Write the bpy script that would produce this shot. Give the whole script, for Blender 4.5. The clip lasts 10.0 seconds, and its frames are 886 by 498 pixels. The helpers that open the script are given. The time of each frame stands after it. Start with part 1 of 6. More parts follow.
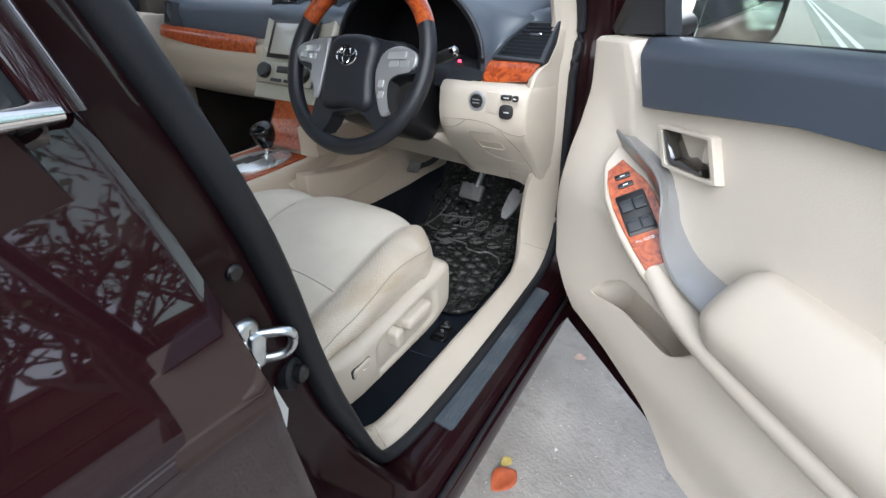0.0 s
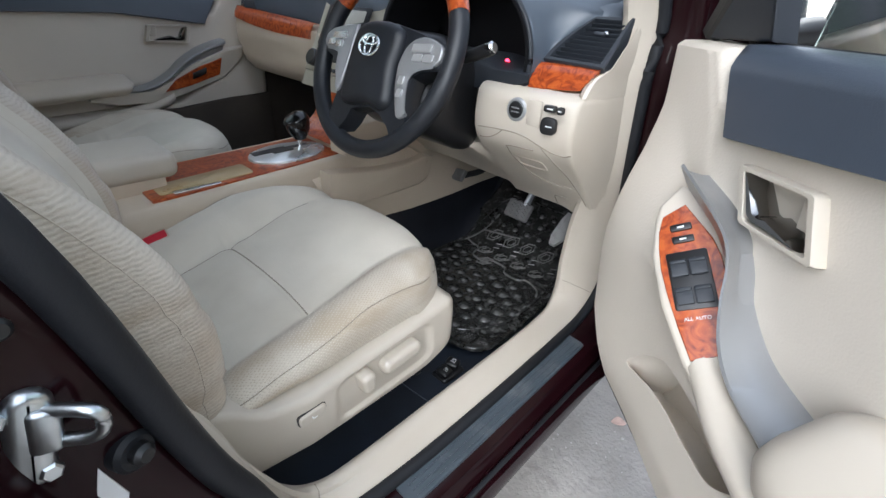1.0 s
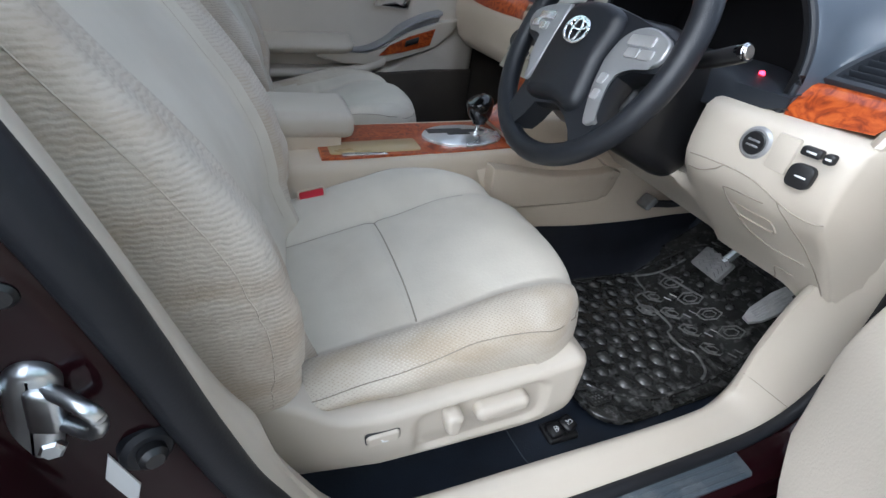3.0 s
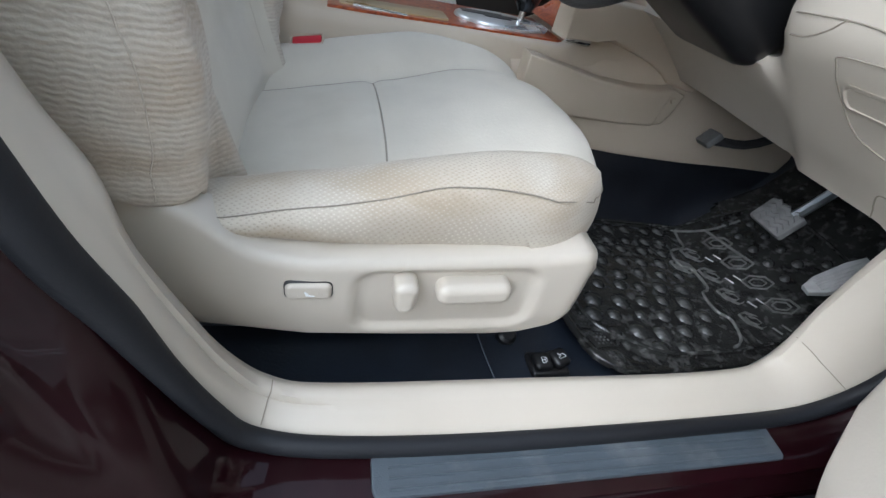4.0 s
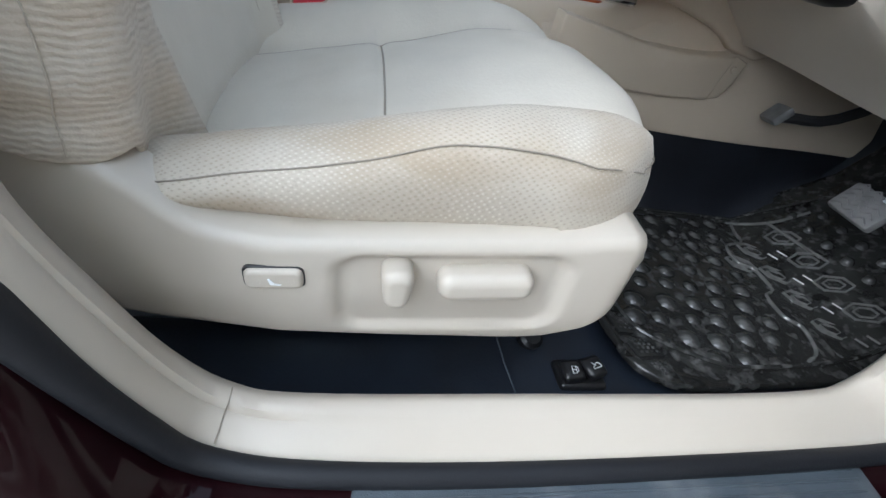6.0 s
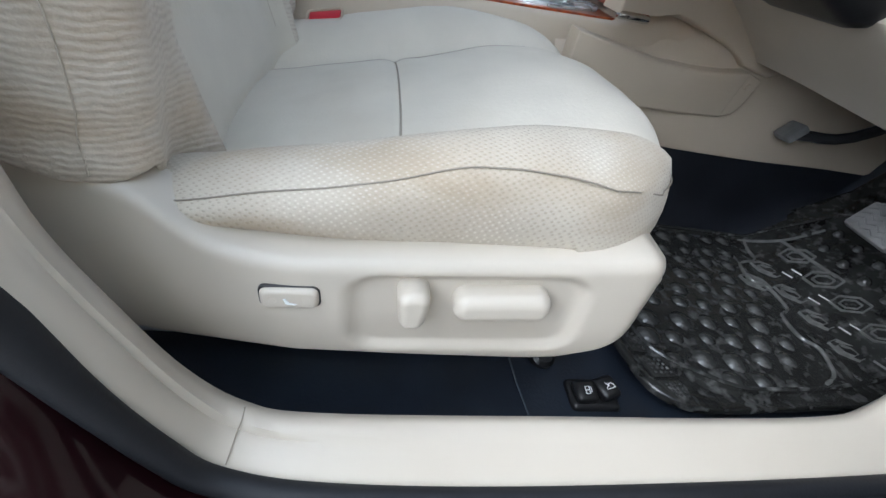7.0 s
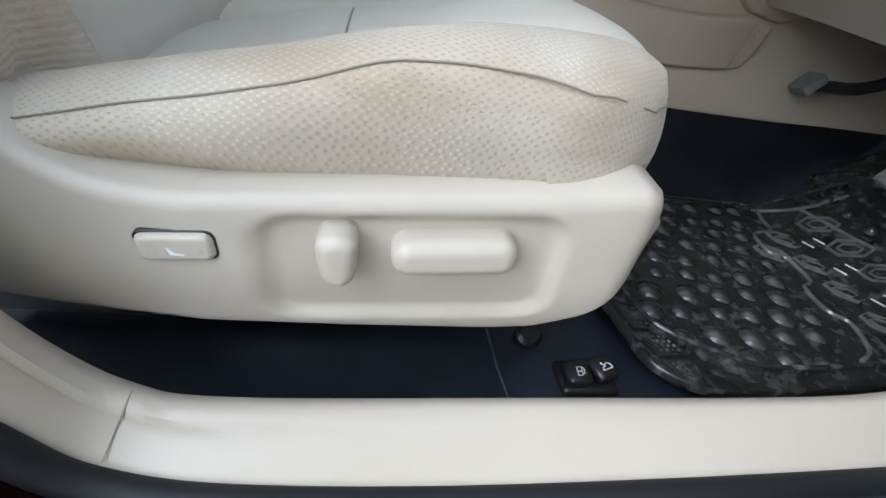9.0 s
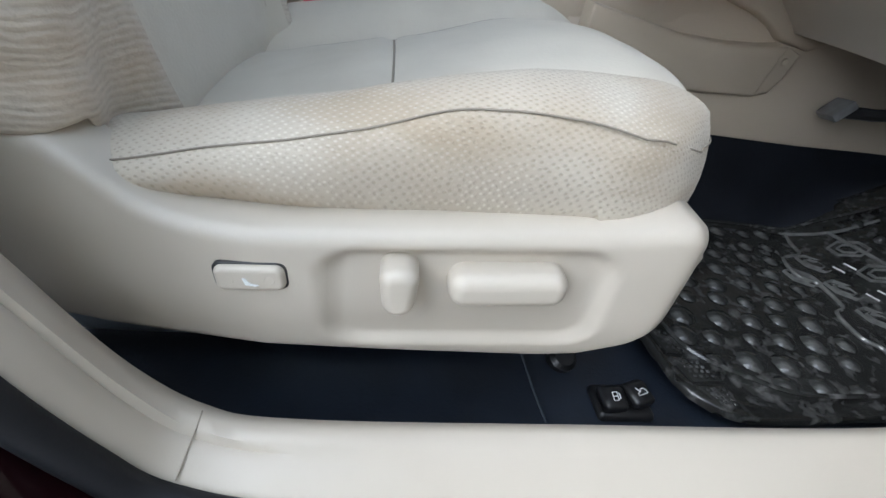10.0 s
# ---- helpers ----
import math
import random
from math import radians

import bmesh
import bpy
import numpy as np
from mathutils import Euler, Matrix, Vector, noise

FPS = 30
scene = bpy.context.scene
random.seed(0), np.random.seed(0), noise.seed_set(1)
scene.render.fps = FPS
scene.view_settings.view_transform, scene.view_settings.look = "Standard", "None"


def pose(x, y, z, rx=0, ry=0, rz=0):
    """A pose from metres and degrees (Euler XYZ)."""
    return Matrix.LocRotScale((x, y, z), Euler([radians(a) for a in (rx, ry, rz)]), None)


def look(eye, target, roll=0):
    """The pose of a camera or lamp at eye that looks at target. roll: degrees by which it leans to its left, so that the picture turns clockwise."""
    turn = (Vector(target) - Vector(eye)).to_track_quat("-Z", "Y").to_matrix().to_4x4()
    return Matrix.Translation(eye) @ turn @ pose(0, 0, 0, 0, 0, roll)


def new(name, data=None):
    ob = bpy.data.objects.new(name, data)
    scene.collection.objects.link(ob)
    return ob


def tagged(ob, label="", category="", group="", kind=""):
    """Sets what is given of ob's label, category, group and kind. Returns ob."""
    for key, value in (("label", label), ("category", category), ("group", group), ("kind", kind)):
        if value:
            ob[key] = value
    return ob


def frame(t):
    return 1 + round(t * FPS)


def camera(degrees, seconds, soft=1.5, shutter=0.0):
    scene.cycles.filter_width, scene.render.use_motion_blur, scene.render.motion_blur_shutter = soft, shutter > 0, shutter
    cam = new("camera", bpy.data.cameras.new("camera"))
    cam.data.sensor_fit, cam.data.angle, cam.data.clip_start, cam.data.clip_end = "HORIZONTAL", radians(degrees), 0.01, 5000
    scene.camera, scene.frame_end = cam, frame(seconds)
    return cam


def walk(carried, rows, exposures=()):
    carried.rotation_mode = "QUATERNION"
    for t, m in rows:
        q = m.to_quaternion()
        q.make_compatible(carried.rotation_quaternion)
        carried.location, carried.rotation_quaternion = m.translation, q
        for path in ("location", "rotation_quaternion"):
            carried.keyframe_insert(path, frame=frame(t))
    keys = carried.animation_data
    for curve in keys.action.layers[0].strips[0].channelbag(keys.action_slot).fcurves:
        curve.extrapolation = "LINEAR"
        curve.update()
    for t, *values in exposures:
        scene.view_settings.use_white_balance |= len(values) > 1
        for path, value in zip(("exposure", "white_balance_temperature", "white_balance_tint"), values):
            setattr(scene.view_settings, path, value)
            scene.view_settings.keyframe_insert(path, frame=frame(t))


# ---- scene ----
cam = camera(89.7, 10.0)
PATH = [
    (0, (0.977, -0.419, 0.898), (0.084, 1.088, -0.067), 1.3),
    (0.5, (0.993, -0.321, 0.884), (0.016, 1.123, -0.096), 2.1),
    (1, (0.989, -0.238, 0.885), (-0.177, 1.055, -0.099), 3.8),
    (1.5, (0.942, -0.188, 0.871), (-0.384, 0.915, -0.142), 6.0),
    (2, (0.92, -0.149, 0.877), (-0.605, 0.603, -0.177), 6.0),
    (2.2, (0.925, -0.15, 0.884), (-0.625, 0.543, -0.174), 6.1),
    (3.3, (0.908, -0.143, 0.846), (-0.612, 0.541, -0.259), 9.8),
    (3.5, (0.913, -0.115, 0.789), (-0.626, 0.518, -0.321), 13.1),
    (4, (0.905, -0.058, 0.701), (-0.594, 0.498, -0.501), 16.0),
    (4.5, (0.888, -0.03, 0.667), (-0.608, 0.479, -0.558), 15.1),
    (5, (0.87, -0.018, 0.65), (-0.624, 0.447, -0.595), 14.3),
    (5.5, (0.86, -0.013, 0.645), (-0.641, 0.423, -0.603), 14.0),
    (7, (0.845, -0.023, 0.648), (-0.696, 0.373, -0.563), 14.0),
    (7.5, (0.862, -0.005, 0.665), (-0.694, 0.358, -0.539), 13.3),
    (8, (0.879, -0.018, 0.689), (-0.673, 0.345, -0.518), 11.9),
    (8.5, (0.853, 0.014, 0.609), (-0.692, 0.385, -0.606), 12.0),
    (9, (0.822, 0.032, 0.586), (-0.732, 0.392, -0.62), 11.6),
    (9.5, (0.818, 0.0, 0.592), (-0.761, 0.333, -0.591), 11.5),
    (10, (0.823, 0.005, 0.599), (-0.77, 0.307, -0.572), 10.9),
]
walk(cam, [(t, look(eye, target, roll)) for t, eye, target, roll in PATH],
     [(0, 1.96, 6000, 8), (0.5, 1.86, 5950, 8), (1, 1.88, 5950, 8), (2, 2.02, 5900, 8), (3.5, 2.04, 5700, 7), (7, 2.14, 5650, 6), (10, 2.02, 5700, 6)])

# ---- light ----
SUN_ELEVATION, SUN_TURN = 42, 157
world = bpy.data.worlds.new("sky")
scene.world = world
world.use_nodes = True
wn = world.node_tree
wn.nodes.clear()
sky = wn.nodes.new("ShaderNodeTexSky")
sky.sky_type, sky.sun_disc = "NISHITA", False
sky.sun_elevation, sky.sun_rotation = radians(SUN_ELEVATION), radians(SUN_TURN)
sky.air_density, sky.dust_density = 1.0, 1.6
veil = wn.nodes.new("ShaderNodeHueSaturation")
veil.inputs["Saturation"].default_value = 0.36
bg = wn.nodes.new("ShaderNodeBackground")
bg.inputs["Strength"].default_value = 0.15
wo = wn.nodes.new("ShaderNodeOutputWorld")
wn.links.new(sky.outputs[0], veil.inputs["Color"])
wn.links.new(veil.outputs[0], bg.inputs["Color"])
wn.links.new(bg.outputs[0], wo.inputs["Surface"])
sun_data = bpy.data.lights.new("sun", "SUN")
sun_data.energy, sun_data.angle, sun_data.color = 0.45, radians(85), (1.0, 0.985, 0.96)
sun = new("sun", sun_data)
sun.matrix_world = look((3.0, -5.6, 5.9), (0.6, 0.1, 0.3))


# ---- materials ----
def material(name, base, rough=0.5, metal=0.0, vary=0.06, scale=6.0, grain=0.0, grain_scale=400.0, coat=0.0, spec=0.5, stain=None, stain_amount=0.0, stain_scale=5.0, sheen=0.0, depth=0.001):
    """A procedural surface: a base colour that varies at two scales, stains with a shape of their own, and fine relief."""
    m = bpy.data.materials.new(name)
    m.use_nodes = True
    nt = m.node_tree
    n, l = nt.nodes, nt.links
    b = n["Principled BSDF"]
    co = n.new("ShaderNodeTexCoord").outputs["Object"]
    big = n.new("ShaderNodeTexNoise")
    big.inputs["Scale"].default_value, big.inputs["Detail"].default_value = scale, 6
    l.new(co, big.inputs["Vector"])
    ramp = n.new("ShaderNodeValToRGB")
    ramp.color_ramp.elements[0].position, ramp.color_ramp.elements[1].position = 0.3, 0.7
    ramp.color_ramp.elements[0].color = (*[c * (1 - vary) for c in base], 1)
    ramp.color_ramp.elements[1].color = (*[min(1, c * (1 + vary)) for c in base], 1)
    l.new(big.outputs["Fac"], ramp.inputs["Fac"])
    out = ramp.outputs["Color"]
    if stain:
        sn = n.new("ShaderNodeTexNoise")
        sn.inputs["Scale"].default_value, sn.inputs["Detail"].default_value = stain_scale, 9
        l.new(co, sn.inputs["Vector"])
        sr = n.new("ShaderNodeMapRange")
        sr.inputs["From Min"].default_value, sr.inputs["From Max"].default_value = 0.52, 0.75
        sr.inputs["To Max"].default_value = stain_amount
        l.new(sn.outputs["Fac"], sr.inputs["Value"])
        mix = n.new("ShaderNodeMix")
        mix.data_type = "RGBA"
        l.new(sr.outputs["Result"], mix.inputs["Factor"])
        l.new(out, mix.inputs["A"])
        mix.inputs["B"].default_value = (*stain, 1)
        out = mix.outputs["Result"]
    l.new(out, b.inputs["Base Color"])
    rr = n.new("ShaderNodeMapRange")
    rr.inputs["To Min"].default_value, rr.inputs["To Max"].default_value = max(0.02, rough - 0.07), min(1, rough + 0.07)
    l.new(big.outputs["Fac"], rr.inputs["Value"])
    l.new(rr.outputs["Result"], b.inputs["Roughness"])
    b.inputs["Metallic"].default_value = metal
    b.inputs["Coat Weight"].default_value = coat
    b.inputs["Coat Roughness"].default_value = 0.03
    b.inputs["Coat IOR"].default_value = 1.62 if coat == 1.0 else 1.5
    b.inputs["Specular IOR Level"].default_value = spec
    b.inputs["Sheen Weight"].default_value = sheen
    if grain:
        g = n.new("ShaderNodeTexNoise")
        g.inputs["Scale"].default_value, g.inputs["Detail"].default_value = grain_scale, 3
        l.new(co, g.inputs["Vector"])
        bump = n.new("ShaderNodeBump")
        bump.inputs["Strength"].default_value, bump.inputs["Distance"].default_value = grain, depth
        l.new(g.outputs["Fac"], bump.inputs["Height"])
        l.new(bump.outputs["Normal"], b.inputs["Normal"])
    return m


def bsdf(m):
    return m.node_tree.nodes["Principled BSDF"]


M_TRIM = material("beige moulded plastic", (0.50, 0.45, 0.378), 0.36, vary=0.025, grain=0.07, grain_scale=900, stain=(0.38, 0.32, 0.25), stain_amount=0.26)
# the beige of M_TRIM again, with its tan look in shade painted in
M_TRIM2 = material("beige moulded plastic tinted for shade", (0.54, 0.455, 0.35), 0.5, vary=0.04, grain=0.3, grain_scale=800)
M_DARK = material("charcoal soft plastic", (0.020, 0.024, 0.031), 0.5, vary=0.1, grain=0.3, grain_scale=700)
M_BLACK = material("black plastic", (0.012, 0.012, 0.013), 0.35, vary=0.2, grain=0.1)
M_MATT = material("matt black plastic", (0.006, 0.006, 0.007), 0.7, vary=0.2, spec=0.15)
M_GLOSS = material("glossy black plastic", (0.006, 0.006, 0.006), 0.12, vary=0.1)
M_LEVER = material("dark chrome", (0.30, 0.30, 0.30), 0.12, metal=1.0, vary=0.05)
M_RUBBER = material("black rubber", (0.012, 0.013, 0.016), 0.55, vary=0.2, grain=0.2, spec=0.3)
M_PAINT = material("dark maroon car paint", (0.011, 0.0022, 0.0036), 0.4, vary=0.1, coat=1.0, spec=0.02, scale=20)
# same maroon as M_PAINT; the weak coat stands in for shaded reflections
M_PAINT_SHADED = material("maroon car paint dimmed for shade", (0.011, 0.0022, 0.0036), 0.45, vary=0.15, coat=0.35, spec=0.05, scale=20, stain=(0.03, 0.022, 0.02), stain_amount=0.3, stain_scale=9)
M_CHROME = material("chrome", (0.78, 0.79, 0.80), 0.1, metal=1.0, vary=0.03)
M_STEEL = material("zinc plated steel", (0.62, 0.66, 0.68), 0.3, metal=1.0, vary=0.15, scale=40, stain=(0.25, 0.22, 0.2), stain_amount=0.5)
M_SILVER = material("silver painted plastic", (0.33, 0.335, 0.34), 0.34, metal=0.5, vary=0.04)
M_CARPET = material("dark vinyl floor", (0.014, 0.019, 0.029), 0.4, vary=0.3, scale=14, grain=0.4, grain_scale=300, stain=(0.06, 0.06, 0.06), stain_amount=0.4)
M_MAT = material("dusty black rubber mat", (0.021, 0.021, 0.020), 0.24, vary=0.4, scale=30, grain=0.5, grain_scale=60, stain=(0.17, 0.17, 0.165), stain_amount=0.55, stain_scale=70, depth=0.002)
M_SCUFF = material("grey scuff plastic", (0.055, 0.07, 0.085), 0.5, vary=0.15, scale=12, grain=0.6, grain_scale=900, stain=(0.22, 0.23, 0.24), stain_amount=0.5, stain_scale=16)
M_PEDAL = material("worn pedal rubber", (0.15, 0.148, 0.145), 0.5, vary=0.2, scale=60, stain=(0.1, 0.1, 0.1), stain_amount=0.5)
M_PEDAL2 = material("worn pale pedal", (0.36, 0.36, 0.355), 0.4, vary=0.15, scale=50, stain=(0.2, 0.2, 0.2), stain_amount=0.4)
M_WHEEL = material("dark grey leather", (0.010, 0.012, 0.016), 0.42, vary=0.15, grain=0.4, grain_scale=700)
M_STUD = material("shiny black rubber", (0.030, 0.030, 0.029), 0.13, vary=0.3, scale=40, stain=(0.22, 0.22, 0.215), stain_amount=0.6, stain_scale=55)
M_RIDGE = material("pale shiny rubber ridge", (0.12, 0.12, 0.115), 0.18, vary=0.3, scale=50)
M_LINER = material("black vinyl liner", (0.010, 0.0115, 0.016), 0.42, vary=0.3, scale=14, grain=0.4, grain_scale=300)
M_CHAMPAGNE = material("champagne plastic", (0.36, 0.335, 0.27), 0.4, metal=0.3, vary=0.05)
# lightened blue-grey: the sky's sheen on the dash is put into the colour
M_DASH = material("charcoal dash top lightened for sky sheen", (0.075, 0.093, 0.118), 0.33, vary=0.1, grain=0.15, grain_scale=700, spec=0.7)
M_PAD = material("charcoal blue soft pad", (0.048, 0.060, 0.080), 0.42, vary=0.1, grain=0.25, grain_scale=600, spec=0.6)
M_GOLD = material("gold tan glossy lid", (0.42, 0.31, 0.16), 0.28, vary=0.06, coat=0.4)
M_BROWN = material("dark brown lining and footwell shade", (0.055, 0.045, 0.036), 0.9, vary=0.2, grain=0.5)
M_SATIN = material("satin silver plate", (0.72, 0.73, 0.73), 0.28, metal=0.75, vary=0.03)
M_RED = material("red plastic", (0.55, 0.03, 0.05), 0.35, vary=0.1)
M_WHITE = material("white print", (0.75, 0.76, 0.76), 0.5, vary=0.03)
M_SEAM = material("beige thread", (0.27, 0.235, 0.19), 0.8, vary=0.1)
M_PIPING = material("beige cloth piping", (0.48, 0.425, 0.35), 0.85, vary=0.1, scale=40)
M_GROUND = material("concrete ground", (0.33, 0.305, 0.28), 0.9, vary=0.2, scale=5, grain=1.0, grain_scale=110, depth=0.004, stain=(0.22, 0.205, 0.19), stain_amount=0.7, stain_scale=38)
bsdf(M_CHROME).inputs["Base Color"].default_value = (0.8, 0.8, 0.8, 1)


def wood_material():
    m = material("glossy burl wood trim", (0.25, 0.05, 0.012), 0.3, coat=0.5, spec=0.3, vary=0.1)
    n, l = m.node_tree.nodes, m.node_tree.links
    co = n.new("ShaderNodeTexCoord").outputs["Object"]
    warp = n.new("ShaderNodeTexNoise")
    warp.inputs["Scale"].default_value, warp.inputs["Detail"].default_value, warp.inputs["Distortion"].default_value = 45, 8, 2.5
    l.new(co, warp.inputs["Vector"])
    r = n.new("ShaderNodeValToRGB")
    e = r.color_ramp.elements
    e[0].position, e[0].color = 0.34, (0.17, 0.026, 0.008, 1)
    e[1].position, e[1].color = 0.64, (0.43, 0.095, 0.018, 1)
    mid = e.new(0.48)
    mid.color = (0.32, 0.055, 0.011, 1)
    l.new(warp.outputs["Fac"], r.inputs["Fac"])
    l.new(r.outputs["Color"], bsdf(m).inputs["Base Color"])
    return m


def fabric_material(name, base, weave):
    """Seat cloth: "cells" has staggered pits with bright threads, "ribs" wavy raised rows, "plain" a fine weave; all are soiled in patches."""
    m = material(name, base, 0.85, vary=0.07, scale=9, stain=(0.36, 0.28, 0.19), stain_amount=0.5 if weave != "plain" else 0.3, stain_scale=5, sheen=0.12, spec=0.2)
    n, l = m.node_tree.nodes, m.node_tree.links
    co = n.new("ShaderNodeTexCoord").outputs["Object"]

    def math_node(op, a, b=None):
        q = n.new("ShaderNodeMath")
        q.operation = op
        for k, v in enumerate((a, b)):
            if v is None:
                continue
            if isinstance(v, (int, float)):
                q.inputs[k].default_value = v
            else:
                l.new(v, q.inputs[k])
        return q.outputs[0]

    def noise_node(scale, detail=2, stretch=(1, 1, 1)):
        mp = n.new("ShaderNodeMapping")
        mp.inputs["Scale"].default_value = stretch
        l.new(co, mp.inputs["Vector"])
        q = n.new("ShaderNodeTexNoise")
        q.inputs["Scale"].default_value, q.inputs["Detail"].default_value = scale, detail
        l.new(mp.outputs["Vector"], q.inputs["Vector"])
        return q.outputs["Fac"]

    def ramp_node(value, lo, hi, a=0.0, b=1.0):
        q = n.new("ShaderNodeMapRange")
        q.interpolation_type = "SMOOTHSTEP"
        for nm, v in (("From Min", lo), ("From Max", hi), ("To Min", a), ("To Max", b)):
            q.inputs[nm].default_value = v
        l.new(value, q.inputs["Value"])
        return q.outputs["Result"]

    def tint(old, fac, tone):
        mix = n.new("ShaderNodeMix")
        mix.data_type = "RGBA"
        l.new(fac, mix.inputs["Factor"])
        l.new(old, mix.inputs["A"])
        mix.inputs["B"].default_value = (*tone, 1)
        return mix.outputs["Result"]

    colour = bsdf(m).inputs["Base Color"].links[0].from_socket
    xyz = n.new("ShaderNodeSeparateXYZ")
    l.new(co, xyz.inputs[0])
    X, Y, Z = xyz.outputs
    if weave == "cells":
        pick = noise_node(14, 3)
        pits = None
        # along the cloth: forwards, and up the flank and over the bolster
        flat = n.new("ShaderNodeCombineXYZ")
        l.new(Y, flat.inputs[0])
        l.new(math_node("SUBTRACT", Z, math_node("ABSOLUTE", X)), flat.inputs[1])
        sheet = flat.outputs[0]
        # the first dots darken the pits, putting their shade into the colour
        for shift, lo, hi, most, tone, g0, g1 in ((0.0, 0.27, 0.12, 0.32, (0.25, 0.205, 0.15), 0.60, 0.42), (0.5, 0.26, 0.13, 0.42, (0.78, 0.74, 0.66), 0.46, 0.62)):
            mp = n.new("ShaderNodeMapping")
            mp.inputs["Location"].default_value, mp.inputs["Rotation"].default_value, mp.inputs["Scale"].default_value = (shift, shift, 0), (0, 0, 0.82), (228, 262, 1)
            l.new(sheet, mp.inputs["Vector"])
            v = n.new("ShaderNodeTexVoronoi")
            v.voronoi_dimensions = "2D"
            v.inputs["Scale"].default_value, v.inputs["Randomness"].default_value = 1, 0.42
            l.new(mp.outputs["Vector"], v.inputs["Vector"])
            dots = ramp_node(v.outputs["Distance"], lo, hi, 0.0, most)
            gate = ramp_node(pick, g0, g1, 0.25, 1.0)
            colour = tint(colour, math_node("MULTIPLY", dots, gate), tone)
            pits = pits or ramp_node(v.outputs["Distance"], 0.12, 0.36)
        folds = noise_node(1.0, 1, (18, 7, 60))
        height = math_node("ADD", math_node("MULTIPLY", pits, 0.5), math_node("MULTIPLY", ramp_node(folds, 0.40, 0.66), 0.45))
        colour = tint(colour, math_node("MULTIPLY", ramp_node(noise_node(1.0, 3, (14, 9, 30)), 0.45, 0.7), 0.45), (0.36, 0.27, 0.17))
    elif weave == "plain":
        height = noise_node(260)
        colour = tint(colour, math_node("MULTIPLY", ramp_node(noise_node(11, 4), 0.52, 0.78), 0.16), (0.36, 0.33, 0.28))
    else:
        across = math_node("ADD", X, Y)
        wave = math_node("MULTIPLY", math_node("SINE", math_node("ADD", math_node("MULTIPLY", across, 420), math_node("MULTIPLY", noise_node(22, 2), 14))), 0.0006)
        rise_ = math_node("ADD", math_node("ADD", Z, wave), math_node("MULTIPLY", noise_node(9, 2), 0.010))
        rib = math_node("ADD", math_node("MULTIPLY", math_node("SINE", math_node("MULTIPLY", rise_, 1480)), 0.5), 0.5)
        knots = noise_node(1.0, 2, (170, 170, 330))
        height = math_node("ADD", math_node("MULTIPLY", rib, 0.42), math_node("MULTIPLY", knots, 1.0))
        # grooves between the ribs get crease shade painted into the colour
        colour = tint(colour, math_node("MULTIPLY", ramp_node(height, 0.80, 0.42), 0.24), (0.27, 0.22, 0.16))
        colour = tint(colour, math_node("MULTIPLY", ramp_node(noise_node(1.0, 3, (9, 9, 16)), 0.47, 0.68), 0.4), (0.40, 0.30, 0.20))
    l.new(colour, bsdf(m).inputs["Base Color"])
    bump = n.new("ShaderNodeBump")
    bump.inputs["Strength"].default_value, bump.inputs["Distance"].default_value = {"plain": 0.2, "cells": 0.38, "ribs": 0.5}[weave], 0.0016
    l.new(height, bump.inputs["Height"])
    b2 = n.new("ShaderNodeBump")
    b2.inputs["Strength"].default_value, b2.inputs["Distance"].default_value = 0.25, 0.0006
    l.new(noise_node(900), b2.inputs["Height"])
    l.new(bump.outputs["Normal"], b2.inputs["Normal"])
    l.new(b2.outputs["Normal"], bsdf(m).inputs["Normal"])
    return m


def glass_material(name, tint):
    """Clear tinted glass: it lets the light straight through and mirrors more the flatter it is seen."""
    m = bpy.data.materials.new(name)
    m.use_nodes = True
    n, l = m.node_tree.nodes, m.node_tree.links
    n.remove(bsdf(m))
    clear, gloss, mix, fr = n.new("ShaderNodeBsdfTransparent"), n.new("ShaderNodeBsdfGlossy"), n.new("ShaderNodeMixShader"), n.new("ShaderNodeFresnel")
    clear.inputs["Color"].default_value = (*tint, 1)
    gloss.inputs["Roughness"].default_value = 0.01
    fr.inputs["IOR"].default_value = 1.35
    l.new(fr.outputs[0], mix.inputs[0])
    l.new(clear.outputs[0], mix.inputs[1])
    l.new(gloss.outputs[0], mix.inputs[2])
    l.new(mix.outputs[0], n["Material Output"].inputs["Surface"])
    return m


M_WOOD = wood_material()
M_CLOTH = fabric_material("beige seat cloth", (0.58, 0.535, 0.455), "plain")
M_CLOTH_CELLS = fabric_material("beige dimpled seat cloth", (0.55, 0.495, 0.41), "cells")
M_CLOTH_SIDE = fabric_material("beige ribbed seat cloth", (0.54, 0.485, 0.41), "ribs")
M_GLASS = glass_material("green tinted glass", (0.86, 0.92, 0.86))
M_DARKGLASS = material("dark tinted glass", (0.012, 0.014, 0.013), 0.05, vary=0.1, spec=0.6)
M_MIRROR = material("mirror glass", (0.85, 0.87, 0.86), 0.02, metal=1.0, vary=0.01)
M_SCREEN = material("grey screen", (0.35, 0.34, 0.30), 0.2, vary=0.05, coat=0.6)
M_LAMP = material("red telltale", (0.8, 0.02, 0.03), 0.3)
bsdf(M_LAMP).inputs["Emission Color"].default_value = (1, 0.02, 0.05, 1)
bsdf(M_LAMP).inputs["Emission Strength"].default_value = 3.0


# ---- mesh tools ----
def thing(name, label, category, m=None, group="", kind=""):
    ob = new(name)
    ob.empty_display_size = 0.1
    if m is not None:
        ob.matrix_world = m
    return tagged(ob, label, category, group, kind)


